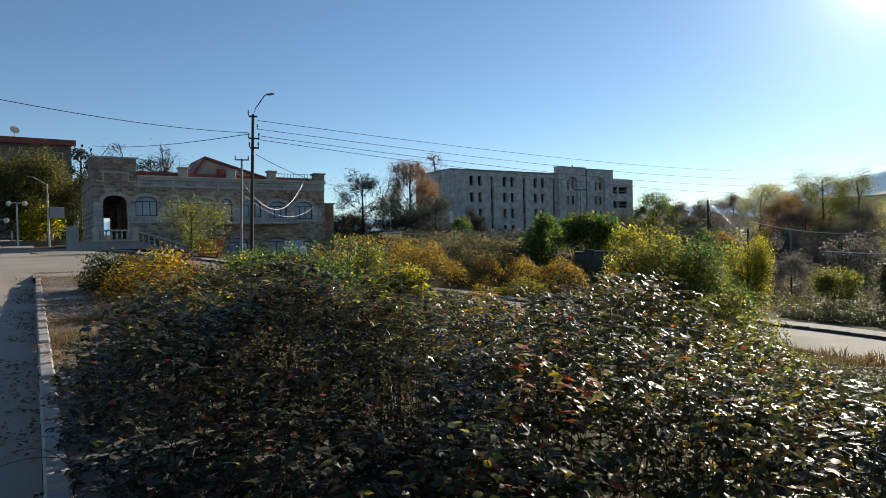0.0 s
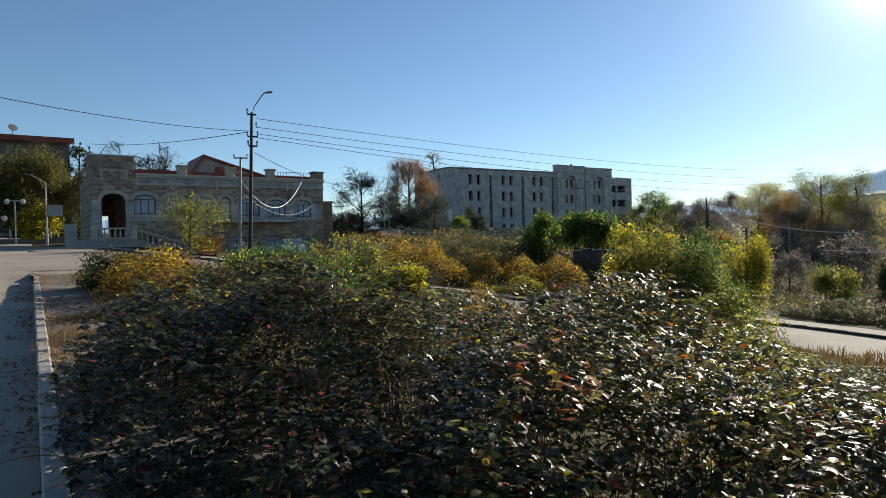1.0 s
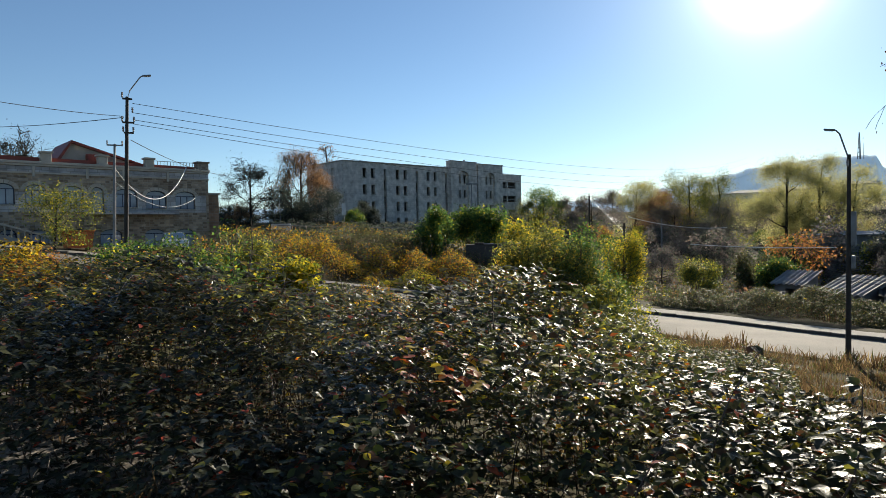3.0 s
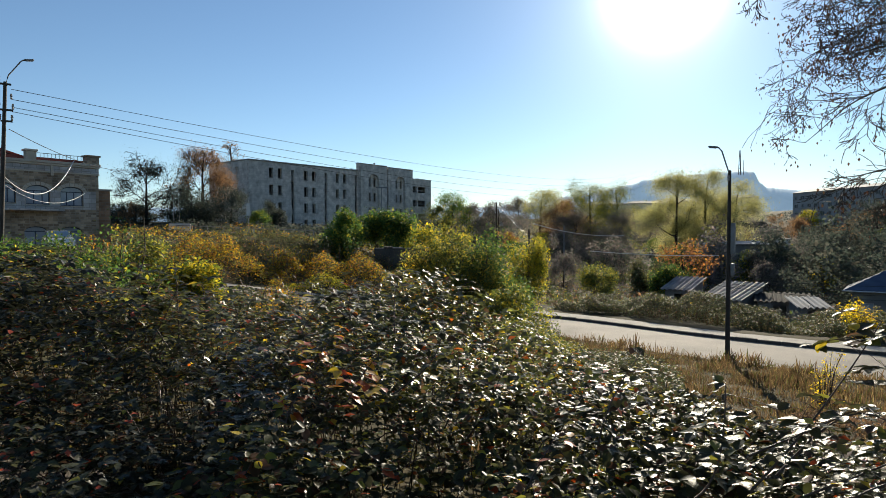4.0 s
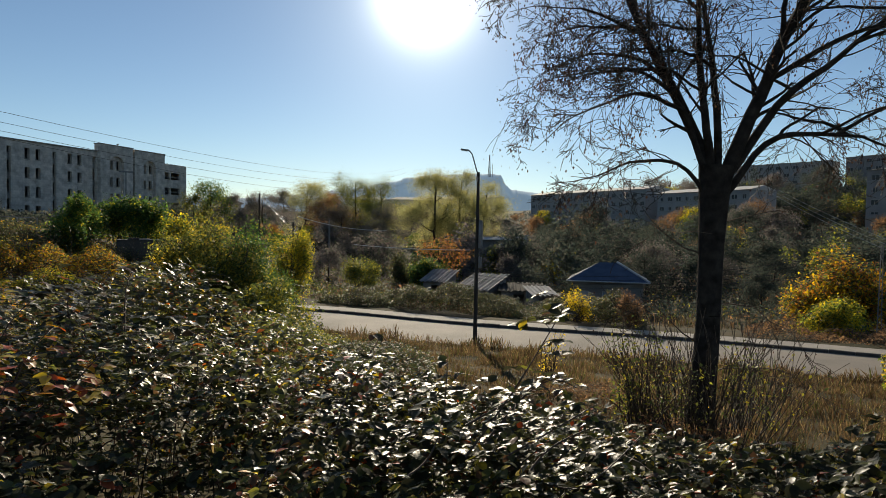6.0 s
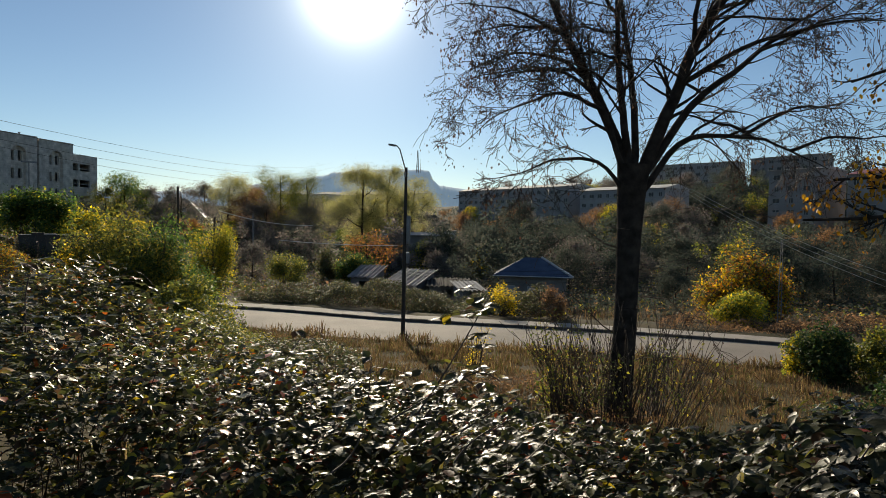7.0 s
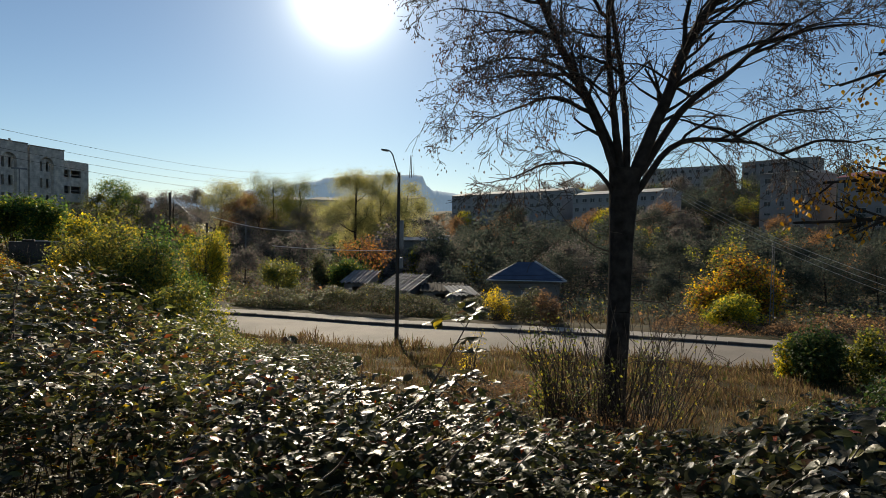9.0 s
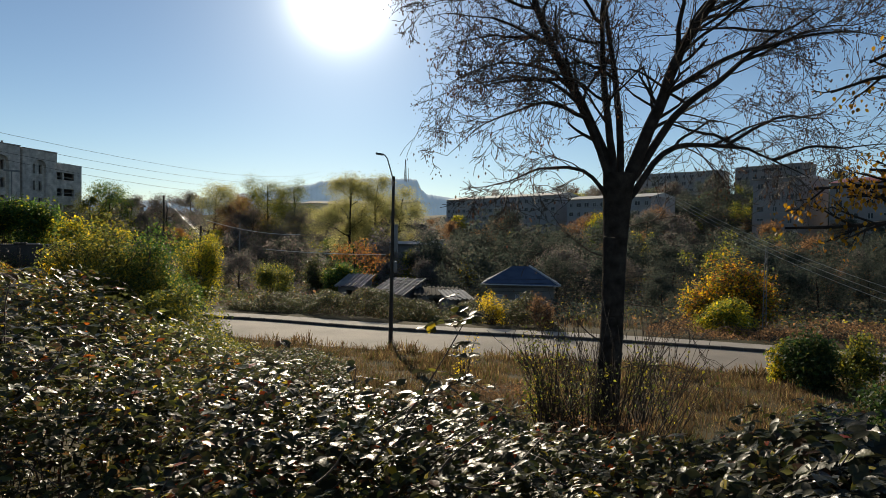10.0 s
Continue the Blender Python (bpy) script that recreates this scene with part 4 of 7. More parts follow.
def thicket_top(x, y):
    h, r = np.degrees(np.arctan2(x, y)), np.hypot(x, y)
    s, n = x * KD[0] + y * KD[1], x * KN[0] + y * KN[1]
    g = ground_z(x, y, False)
    zc, r1 = np.interp(h, TH_H, TH_Z), np.interp(h, TH_H, TH_R)
    lump = 0.19 * np.sin(x * 1.9 + 0.7 * np.sin(y * 1.3)) * np.sin(y * 1.7 + 1) + 0.09 * np.sin(x * 4.7 + y * 3.1) * np.sin(y * 3.9 - x) + 0.05 * np.sin(x * 9.1) * np.sin(y * 8.3)
    lump = lump * np.interp(h, [-12, 0, 36, 48], [1.35, 1.0, 1.0, 0.5])
    top = zc + lump - np.interp(h, TH_H, TH_SLOPE) * np.maximum(r1 - r, 0)
    out = np.clip((r - r1) / 2.2, 0, 1)
    top = top + (g - 0.05 - top) * out * out
    rin, ramp = np.interp(h, TH_H, TH_IN), np.interp(h, TH_H, TH_RAMP)
    rise = np.clip((r - rin + 0.25 * np.sin(h * 0.35) + 0.12 * np.sin(h * 1.1)) / ramp, 0, 1)
    top = g + (top - g) * np.power(rise, 0.8)
    n0 = np.interp(s, [-6, 2, 7.0, 8.2, 9.6, 12.4, 14, 27], [0.2, 0.2, 0.3, 1.2, 2.4, 2.3, 1.4, 1.4]) + 0.12 * np.sin(s * 2.3)
    edge = np.clip((n - n0) / 0.5, 0, 1)
    top = g + (top - g) * np.sqrt(edge)
    return np.where((n < n0) | (top < g + 0.12), g - 1, top), g


def thicket():
    rng = np.random.default_rng(11)
    spots = [(-32, 16), (-24, 14), (-20, 8), (-12, 11), (-16, 4.5), (-6, 7.5), (-3, 4), (4, 6), (8, 3), (14, 5), (22, 4.5), (24, 2.4), (34, 3.6), (44, 2.6), (58, 2.6), (74, 2.2), (90, 2.2)]
    # shady spots get the darkened mix; the warm mix also brightens the crest
    warm, shady_spots = ((-20, 8), (-12, 11), (-6, 7.5), (4, 6), (14, 5), (22, 4.5)), ((-16, 4.5), (-3, 4), (90, 2.2))
    centres = np.array([heading(*s) for s in spots])
    # candidate places, denser and smaller-leaved close by
    out = {i: [] for i in range(len(spots))}
    rings = [(1.3, 3.3, 1150, 0.064, LEAF_NEAR), (3.3, 8.0, 1050, 0.062, LEAF4), (8.0, 22.0, 400, 0.078, LEAF2)]
    singles = {}
    for r0, r1, dens, size, kind in rings:
        a0, a1 = (-40, 105) if r1 < 9 else (-36, 6)
        area = math.radians(a1 - a0) / 2 * (r1 * r1 - r0 * r0)
        cnt = int(area * dens)
        # leaves gather in sprays, with dark gaps between them
        each = 7
        clumps = cnt // each
        cnt = clumps * each
        h, r = rng.uniform(a0, a1, clumps), np.sqrt(rng.uniform(r0 * r0, r1 * r1, clumps))
        x, y = r * np.sin(np.radians(h)), r * np.cos(np.radians(h))
        top, g = thicket_top(x, y)
        sunk = np.repeat(np.where(rng.uniform(0, 1, clumps) < 0.2, rng.uniform(0, 0.95, clumps) * np.maximum(top - g, 0), rng.exponential(0.2, clumps)) - 0.07, each)
        h, r, top, g = (np.repeat(a, each) for a in (h, r, top, g))
        x, y = np.repeat(x, each) + rng.normal(0, 0.085 if r0 < 8 else 0.16, cnt), np.repeat(y, each) + rng.normal(0, 0.085 if r0 < 8 else 0.16, cnt)
        # the shaded foot towards the footpath is thin in leaf
        ok = (top > g) & ((h > 8) | (r > np.interp(h, TH_H, TH_IN) + 0.55 * np.interp(h, TH_H, TH_RAMP)) | (rng.uniform(0, 1, cnt) < 0.8))
        x, y, top, g = x[ok], y[ok], top[ok], g[ok]
        deep = np.minimum(sunk[ok] + rng.normal(0, 0.03, len(x)), 0.92 * (top - g))
        z = top - deep + rng.normal(0, 0.03, len(x))
        near = np.argmin((x[:, None] - centres[:, 0]) ** 2 + (y[:, None] - centres[:, 1]) ** 2, axis=1)
        for i in range(len(spots)):
            k = near == i
            if k.any():
                P = np.stack([x[k], y[k], z[k]], 1)
                T, S, R = threes(rng, P, size * rng.uniform(0.65, 1.25, len(P)) * np.clip(np.hypot(P[:, 0], P[:, 1]) / 2.9, 0.68, 1.05), np.interp(np.degrees(np.arctan2(P[:, 0], P[:, 1])), [-10, 5, 16, 24, 42, 52, 80], [0.22, 0.22, 0.28, 0.36, 0.34, 0.3, 0.3]), lean=leaf_lean(P))
                if r0 < 2:
                    # the topmost leaves close to the path are single parts
                    lift = T[:, 2] - thicket_top(T[:, 0], T[:, 1])[0] - 0.04 * np.hypot(T[:, 0], T[:, 1])
                    order = np.argsort(-lift)
                    singles[i] = (T[order[:260]], S[order[:260]], R[order[:260]])
                    T, S, R = T[order[260:]], S[order[260:]], R[order[260:]]
                if len(T):
                    out[i].append(leaves(T, S, R, kind))
    for i, c in enumerate(centres):
        if not out[i]:
            continue
        b = thing("bramble_bush", pose(c[0], c[1], gz(*c)), "dense bramble thicket with glossy dark leaves turning red and yellow", "bramble", "bramble thicket on the slope")
        V, Fs, k = [], [], 0
        for v, f in out[i]:
            V.append(v)
            Fs.append(f + k)
            k += len(v)
        o = np.array((c[0], c[1], gz(*c)))
        me = mesh_from("foliage", np.vstack(V) - o, np.vstack(Fs))
        if i in singles:
            single_leaves(b, o, *singles[i], LEAF_WARM_SINGLE if spots[i] in warm else LEAF_SHADED_SINGLE if spots[i] in shady_spots else LEAF_SINGLE)
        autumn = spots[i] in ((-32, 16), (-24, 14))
        stuff(part("foliage", me, LEAF_AUTUMN if autumn else LEAF_WARM if spots[i] in warm else LEAF_SHADED if spots[i] in shady_spots else LEAF_BRAMBLE, b))
        # canes arching out of the ground
        cnt = 70 if np.hypot(*c) < 6 and spots[i][0] < 6 else 22 if np.hypot(*c) < 6 else 50
        rr = 1.4 if np.hypot(*c) < 6 else 2.6
        px, py = c[0] + rng.normal(0, rr * 0.6, cnt), c[1] + rng.normal(0, rr * 0.6, cnt)
        top, g = thicket_top(px, py)
        ok = top > g
        px, py, top, g = px[ok], py[ok], top[ok], g[ok]
        if len(px) == 0:
            continue
        t = np.linspace(0, 1, 14)
        an, reach = rng.uniform(0, 6.28, len(px)), rng.uniform(0.3, 1.0, len(px))
        hh = (top - g) * rng.uniform(0.75, 1.04, len(px))
        path = np.stack([px[:, None] + np.cos(an)[:, None] * reach[:, None] * t ** 1.5, py[:, None] + np.sin(an)[:, None] * reach[:, None] * t ** 1.5,
                         g[:, None] - 0.05 + hh[:, None] * np.sin(t * 2.1)[None] * 1.0], -1)
        v, q = tubes(path, np.tile(np.linspace(0.005, 0.0022, 14), (len(px), 1)), 4)
        stuff(part("cane", mesh_from("cane", v - o, q, True), CANE, b))



def crest_shoots(count):
    """Feet and tips of shoots that rise out of the thicket's upper edge."""
    rng = np.random.default_rng(29)
    specs = []
    for i in range(count):
        h = -27 + 49 * (i + rng.uniform(0, 1)) / count
        r = np.interp(h, TH_H, TH_R) * rng.uniform(0.62, 0.98)
        x, y = heading(h, r)
        top = float(thicket_top(np.array([x]), np.array([y]))[0][0])
        if top > gz(x, y):
            an, out = rng.uniform(0, 6.28), rng.uniform(0.1, 0.3)
            specs.append(((x, y, top - 0.25), (x + math.cos(an) * out, y + math.sin(an) * out, top + rng.uniform(0.1, 0.42)), rng.uniform(0.055, 0.08), LEAF_WARM_SINGLE if i % 3 else LEAF_SINGLE))
    return specs


def shoots(specs):
    """Long single bramble shoots that stand clear of the thicket: foot, tip, leaf size."""
    rng = np.random.default_rng(23)
    for foot, tip, size, *mat in specs:
        foot, tip = np.array(foot, float), np.array(tip, float)
        b = thing("bramble_shoot", pose(*foot), "long bramble shoot with level leaves catching the light", "bramble", "bramble shoots")
        t = np.linspace(0, 1, 12)
        bend = rng.normal(0, 0.05, 3)
        path = foot + (tip - foot) * t[:, None] + bend * np.sin(t * 3.14)[:, None]
        v, q = tubes(path[None], np.linspace(0.0055, 0.002, 12)[None], 5)
        part("cane", mesh_from("cane", v - foot, q, True), CANE, b)
        k = int(np.linalg.norm(tip - foot) / 0.036)
        tt = rng.uniform(0.25, 1.0, k)
        nodes = foot + (tip - foot) * tt[:, None] + bend * np.sin(tt * 3.14)[:, None]
        side = rng.normal(0, 0.075, (k, 3)) * (1, 1, 0.25)
        stalks = np.stack([nodes, nodes + side * 0.6 + (0, 0, 0.01), nodes + side], 1)
        v, q = tubes(stalks, np.full((k, 3), 0.0016), 3)
        stuff(part("leaf_stalk", mesh_from("leaf_stalk", v - foot, q), CANE, b))
        single_leaves(b, foot, *threes(rng, nodes + side, np.full(k, size * 1.15), 0.13, lean=leaf_lean(nodes)), mat[0] if mat else LEAF_SINGLE)


def grow(rng, p, d, length, r, depth, out, tips, spread=0.7, lift=0.15, kids=(3, 5), shrink=0.62, wander=0.16):
    """One limb of five points, and its side limbs in turn."""
    pts, rs, q, dd = [p], [r], np.array(p, float), np.array(d, float)
    for i in range(4):
        dd = dd + rng.normal(0, wander, 3) + (0, 0, lift * 0.35)
        dd /= np.linalg.norm(dd)
        q = q + dd * length / 4
        pts.append(q)
        rs.append(r * (1 - 0.55 * (i + 1) / 4))
    out.append((np.array(pts), np.array(rs)))
    if depth == 0:
        tips.append((pts[-1], dd))
        tips.append((pts[2], dd))
        return
    for i in range(rng.integers(kids[0], kids[1] + 1)):
        f = rng.uniform(0.35, 1.0)
        a = min(int(f * 4), 3)
        at = pts[a] + (pts[a + 1] - pts[a]) * (f * 4 - a)
        side = rng.normal(0, 1, 3)
        side -= dd * (side @ dd)
        side /= np.linalg.norm(side)
        nd = dd * (1 - spread * 0.5) + side * spread + (0, 0, lift)
        nd /= np.linalg.norm(nd)
        grow(rng, at, nd, length * shrink * rng.uniform(0.75, 1.2), rs[a] * 0.62, depth - 1, out, tips, spread, lift, kids, shrink, wander)
    tips.append((pts[-1], dd))


def wood_mesh(name, out, sides=5):
    v, q = tubes(np.array([o[0] for o in out]), np.array([o[1] for o in out]), sides)
    return mesh_from(name, v, q, True)


def tree(name, at, high, wide, leaf, count, leaf_size, label, seed, group="", trunk=0.3, bare=False, depth=3, clump=0.5, bark=BARK, radius=None, category="tree", kind=LEAF2, rise=0.55):
    """A tree of one trunk: tapered limbs, and a crown of small leaves in clumps at the limbs' ends."""
    rng = np.random.default_rng(seed)
    b = thing(name, pose(*at), label, category, group)
    r = radius or high * 0.022
    out, tips = [], []
    lean = rng.normal(0, 0.04, 2)
    k = 5
    zt = np.linspace(0, high * 0.8, k)
    stem = np.stack([lean[0] * zt + rng.normal(0, high * 0.008, k), lean[1] * zt + rng.normal(0, high * 0.008, k), zt - 0.1], 1)
    rs = np.linspace(r, r * 0.25, k)
    rs[0] *= 1.25
    out.append((stem, rs))
    limbs = 11 if depth >= 3 else 9
    for i in range(limbs):
        f = trunk + (1 - trunk) * (i + 0.5) / limbs * 0.98
        z = f * high * 0.8
        p = np.array([np.interp(z, zt, stem[:, c]) for c in range(3)])
        an = i * 2.4 + rng.uniform(-0.5, 0.5)
        shape = math.sin(math.pi * (0.25 + 0.7 * (f - trunk) / (1 - trunk)))
        length = wide * 0.5 * shape * rng.uniform(0.7, 1.1)
        d = np.array((math.cos(an), math.sin(an), rise + 0.5 * f))
        grow(rng, p, d / np.linalg.norm(d), length, max(r * 0.4 * (1 - f * 0.6), 0.012), depth - 2, out, tips, 0.75, 0.06)
    # leaves sit along every limb, thickest towards its end
    tips += [(p[j] + (p[j + 1] - p[j]) * rng.uniform(0, 1), None) for p, q in out[1:] for j in (1, 2, 2, 3, 3)]
    ends = np.vstack([p for p, q in out])
    fit_size = np.array((*[0.5 * wide / np.percentile(np.hypot(ends[:, 0], ends[:, 1]), 97)] * 2, 0.97 * high / ends[:, 2].max()))
    out, tips = [(p * fit_size, q) for p, q in out], [(t[0] * fit_size, None) for t in tips]
    if bare:
        out = [(p, np.maximum(q, 0.026)) for p, q in out]
    part("trunk", wood_mesh("trunk", out, 4), bark, b)
    if count:
        T = np.array([t[0] for t in tips])
        share = rng.gamma(1.6, 1.0, len(T)) * (0.12 + np.hypot(T[:, 0], T[:, 1]) / wide * 2)
        pick = rng.choice(len(T), count, p=share / share.sum())
        loose = rng.uniform(0.5, 1.5, len(T))[pick][:, None]
        sp = wide * 0.13 * clump * 2
        P = T[pick] + np.clip(rng.normal(0, 1, (count, 3)), -1.5, 1.5) * loose * (sp, sp, sp * 0.75)
        P[:, 2] = np.maximum(P[:, 2], high * trunk * 0.5)
        R = turns(rng.uniform(0, 6.28, count), rng.normal(-0.5, 0.6, count), rng.normal(0, 0.6, count))
        v, f = leaves(P, leaf_size * rng.uniform(0.6, 1.3, count), R, kind)
        part("crown", mesh_from("crown", v, f), leaf, b)
    return b


def shrub(name, at, high, wide, leaf, count, leaf_size, label, seed, group="", lumps=9, kind=LEAF4, category="shrub", deep=None):
    """A bush of many stems with leaves gathered in uneven lumps."""
    rng = np.random.default_rng(seed)
    deep, count, lumps = deep or wide, int(count * 1.5), int(lumps * 1.5)
    b = thing(name, pose(*at), label, category, group)
    C, S = [], []
    for i in range(lumps):
        an, rr = rng.uniform(0, 6.28), math.sqrt(rng.uniform(0, 1)) * 0.36
        f = rng.uniform(0.15, 0.82) * (1 - 0.9 * rr)
        C.append((math.cos(an) * rr * wide, math.sin(an) * rr * deep, high * f))
        S.append(rng.uniform(0.16, 0.27))
    C, S = np.array(C), np.array(S)
    stems, rad = [], []
    for c in C:
        for j in range(4):
            e = c + rng.normal(0, 0.1, 3) * (wide, deep, high * 1.3)
            foot = np.array((c[0] * 0.25 + rng.normal(0, 0.05) * wide, c[1] * 0.25, -0.1))
            t = np.linspace(0, 1, 5)[:, None]
            stems.append(foot + (e - foot) * t + np.array((0, 0, high * 0.1)) * np.sin(t * 3.1) + rng.normal(0, 0.015 * wide, (5, 3)))
            rad.append(np.linspace(0.012, 0.004, 5) * max(1, high / 2))
    v, q = tubes(stems, rad, 4)
    stuff(part("stem", mesh_from("stem", v, q, True), TWIG, b))
    pick = rng.integers(0, lumps, count)
    dirs = rng.normal(0, 1, (count, 3))
    dirs /= np.linalg.norm(dirs, axis=1, keepdims=True)
    rr = np.power(rng.uniform(0, 1, count), 0.5)[:, None] * (1 + 0.14 * rng.normal(0, 1, count))[:, None]
    P = C[pick] + dirs * rr * S[pick][:, None] * np.array((wide, deep, high * 1.05))
    P[:, 2] = np.maximum(P[:, 2], 0.03 + 0.1 * rng.uniform(0, 1, count))
    R = turns(rng.uniform(0, 6.28, count), rng.normal(-0.35, 0.5, count), rng.normal(0, 0.5, count))
    v, f = leaves(P, leaf_size * rng.uniform(0.6, 1.3, count), R, kind)
    stuff(part("foliage", mesh_from("foliage", v, f), leaf, b))
    return b


def hedge(name, line, wide, high, leaf, dens, size, label, seed, group="", category="bramble"):
    """A long low bramble bank along a line of places."""
    rng = np.random.default_rng(seed)
    line = np.array(line, float)
    ln = np.concatenate([[0], np.cumsum(np.linalg.norm(np.diff(line, axis=0), axis=1))])
    c = line.mean(0)
    o = np.array((c[0], c[1], gz(*c)))
    b = thing(name, pose(*o), label, category, group)
    cnt = int(ln[-1] * wide * dens)
    u, w = rng.uniform(0, ln[-1], cnt), rng.uniform(-1, 1, cnt)
    x, y = np.interp(u, ln, line[:, 0]), np.interp(u, ln, line[:, 1])
    d = line[-1] - line[0]
    d /= np.linalg.norm(d)
    x, y = x - d[1] * w * wide / 2, y + d[0] * w * wide / 2
    lump = 0.66 + 0.3 * np.sin(u * 0.55 + seed * 1.7) + 0.28 * np.sin(u * 1.3 + seed) * np.sin(w * 2.2 + u * 0.6) + 0.16 * np.sin(u * 2.9 + w * 4) * np.sin(w * 5)
    lump = np.maximum(lump, 0.12)
    endf = np.clip(np.minimum(u, ln[-1] - u) / (high * 1.2), 0, 1)
    top = high * lump * np.sqrt(np.maximum(1 - np.abs(w) ** 2.5, 0)) * np.sqrt(endf)
    z = ground_z(x, y, False) + np.maximum(top - np.minimum(rng.exponential(0.14 * high, cnt), top) + rng.normal(0, 0.05, cnt), 0.02)
    P = np.stack([x, y, z], 1) - o
    R = turns(rng.uniform(0, 6.28, cnt), rng.normal(-0.15, 0.4, cnt), rng.normal(0, 0.4, cnt))
    v, f = leaves(P, size * rng.uniform(0.6, 1.3, cnt), R, LEAF4)
    stuff(part("foliage", mesh_from("foliage", v, f), leaf, b))
    k = max(8, int(ln[-1] * 3))
    uu, ww = rng.uniform(0, ln[-1], k), rng.uniform(-0.8, 0.8, k)
    bx, by = np.interp(uu, ln, line[:, 0]) - d[1] * ww * wide / 2, np.interp(uu, ln, line[:, 1]) + d[0] * ww * wide / 2
    t = np.linspace(0, 1, 7)
    an, hh = rng.uniform(0, 6.28, k), high * rng.uniform(0.5, 1.0, k)
    path = np.stack([bx[:, None] + np.cos(an)[:, None] * 0.7 * t ** 1.5, by[:, None] + np.sin(an)[:, None] * 0.7 * t ** 1.5, ground_z(bx, by, False)[:, None] + hh[:, None] * np.sin(t * 2.0)], -1) - o
    v, q = tubes(path, np.tile(np.linspace(0.012, 0.005, 7), (k, 1)), 4)
    stuff(part("cane", mesh_from("cane", v, q, True), CANE, b))


def put(h, r):
    p = heading(h, r)
    return (p[0], p[1], gz(*p))


thicket()
fan = [((2.0 + 0.065 * i, 1.88 - 0.07 * i, 0.72 - 0.06 * i), (2.42 + 0.055 * i, 1.73 - 0.08 * i, 0.92 - 0.06 * i), 0.05) for i in range(5)]
tall = [((1.93, 1.80, 0.62), (2.34, 1.61, 1.27), 0.07), ((-0.80, 5.95, 0.70), (-0.73, 6.16, 1.48), 0.08), ((1.20, 4.44, 0.80), (1.34, 4.61, 1.30), 0.08),
        ((2.36, 0.3, 0.55), (2.69, 0.2, 0.95), 0.07), ((1.61, 1.81, 0.60), (1.94, 1.94, 1.00), 0.065), ((0.45, 4.48, 0.60), (0.86, 4.72, 1.17), 0.08),
        ((0.95, 4.7, 0.8), (1.05, 5.0, 1.28), 0.08),
        ((1.7, 2.5, 0.55), (2.1, 2.7, 0.98), 0.07), ((0.9, 3.3, 0.7), (1.3, 3.6, 1.08), 0.07),
        ((2.4, 0.1, 0.6), (2.75, -0.05, 0.98), 0.07)]
red = [((0.45, 3.7, 0.45), (0.72, 4.0, 0.98), 0.075, LEAF_RED), ((0.6, 3.5, 0.45), (0.95, 3.6, 0.9), 0.075, LEAF_RED), ((0.3, 3.4, 0.4), (0.5, 3.6, 0.8), 0.07, LEAF_RED),
       ((-0.1, 2.9, 0.2), (0.15, 3.0, 0.52), 0.07, LEAF_RED), ((1.2, 2.3, 0.4), (1.5, 2.5, 0.68), 0.05, LEAF_RED)]
shoots(fan + tall + red + crest_shoots(46))

# ---- single plants, by heading and distance from where the walk begins ----
G1 = "shrubs on the slope"
shrub("shrub", put(-24.9, 17.3), 1.5, 2.4, LEAF_OCHREGREEN, 4000, 0.085, "bright yellow and orange autumn bush by the footpath", 31, G1)
shrub("shrub", put(-23.8, 18.0), 1.45, 1.6, LEAF_ORANGE, 2400, 0.072, "orange autumn bush by the footpath", 331, G1)
shrub("shrub", put(-26.7, 18.6), 1.6, 2.3, LEAF_BANK, 6500, 0.085, "dark green and rust bramble bush by the footpath", 32, G1)
shrub("bramble_mound", put(-8.2, 10.5), 2.2 - put(-8.2, 10.5)[2], 2.2, LEAF_GREEN, 2300, 0.075, "tall mound of green and yellow bramble shoots", 33, G1, 12, category="bramble")
shrub("shrub", put(-7.6, 20.5), 2.6, 2.4, LEAF_OLIVE, 5200, 0.1, "leafy green shrub with yellowing side", 336, G1, 12)
shrub("shrub", put(-3.6, 21.5), 2.0, 2.0, LEAF_YELLOWGREEN, 3600, 0.12, "yellow green shrub beside a larger one", 34, G1)
shrub("shrub", put(-17, 27), 2.0, 4.6, LEAF_GREEN, 5200, 0.12, "low green bush below the house", 35, G1)
shrub("shrub", put(-13, 29), 2.3, 4.6, LEAF_GREEN, 5200, 0.12, "low green bush in front of the parked car", 335, G1)
shrub("shrub", put(19.2, 30), 6.3, 5.2, LEAF_GOLD, 24000, 0.125, "tall yellow bush with feathery leaves above the road bend", 36, G1, 16)
shrub("shrub", put(22.6, 31), 5.9, 4.6, LEAF_GREEN, 20000, 0.125, "dark green bush beside the tall yellow one", 361, G1, 12)
shrub("shrub", put(16.4, 31), 4.4, 2.8, LEAF_YELLOW, 5200, 0.13, "yellowing bush with open twigs", 37, G1)
shrub("shrub", put(24.5, 25), 3.0, 3.4, LEAF_OLIVE, 6400, 0.143, "low yellow green bush beside the road", 38, G1)
shrub("shrub", put(25.9, 46), 7.2, 3.6, LEAF_YELLOWGREEN, 11000, 0.14, "bright yellow small tree across the road", 39, G1, 10)
shrub("shrub", put(9.3, 58), 6.6, 6.0, LEAF_GREEN, 9000, 0.264, "dark green bush across the road", 40, G1)
shrub("shrub", put(13.0, 64), 6.4, 8.0, LEAF_GREEN, 10000, 0.286, "dark green bush below the empty block", 41, G1)
shrub("shrub", put(16.5, 60), 5.8, 5.0, LEAF_YELLOWGREEN, 4800, 0.275, "yellow green bush below the empty block", 42, G1)
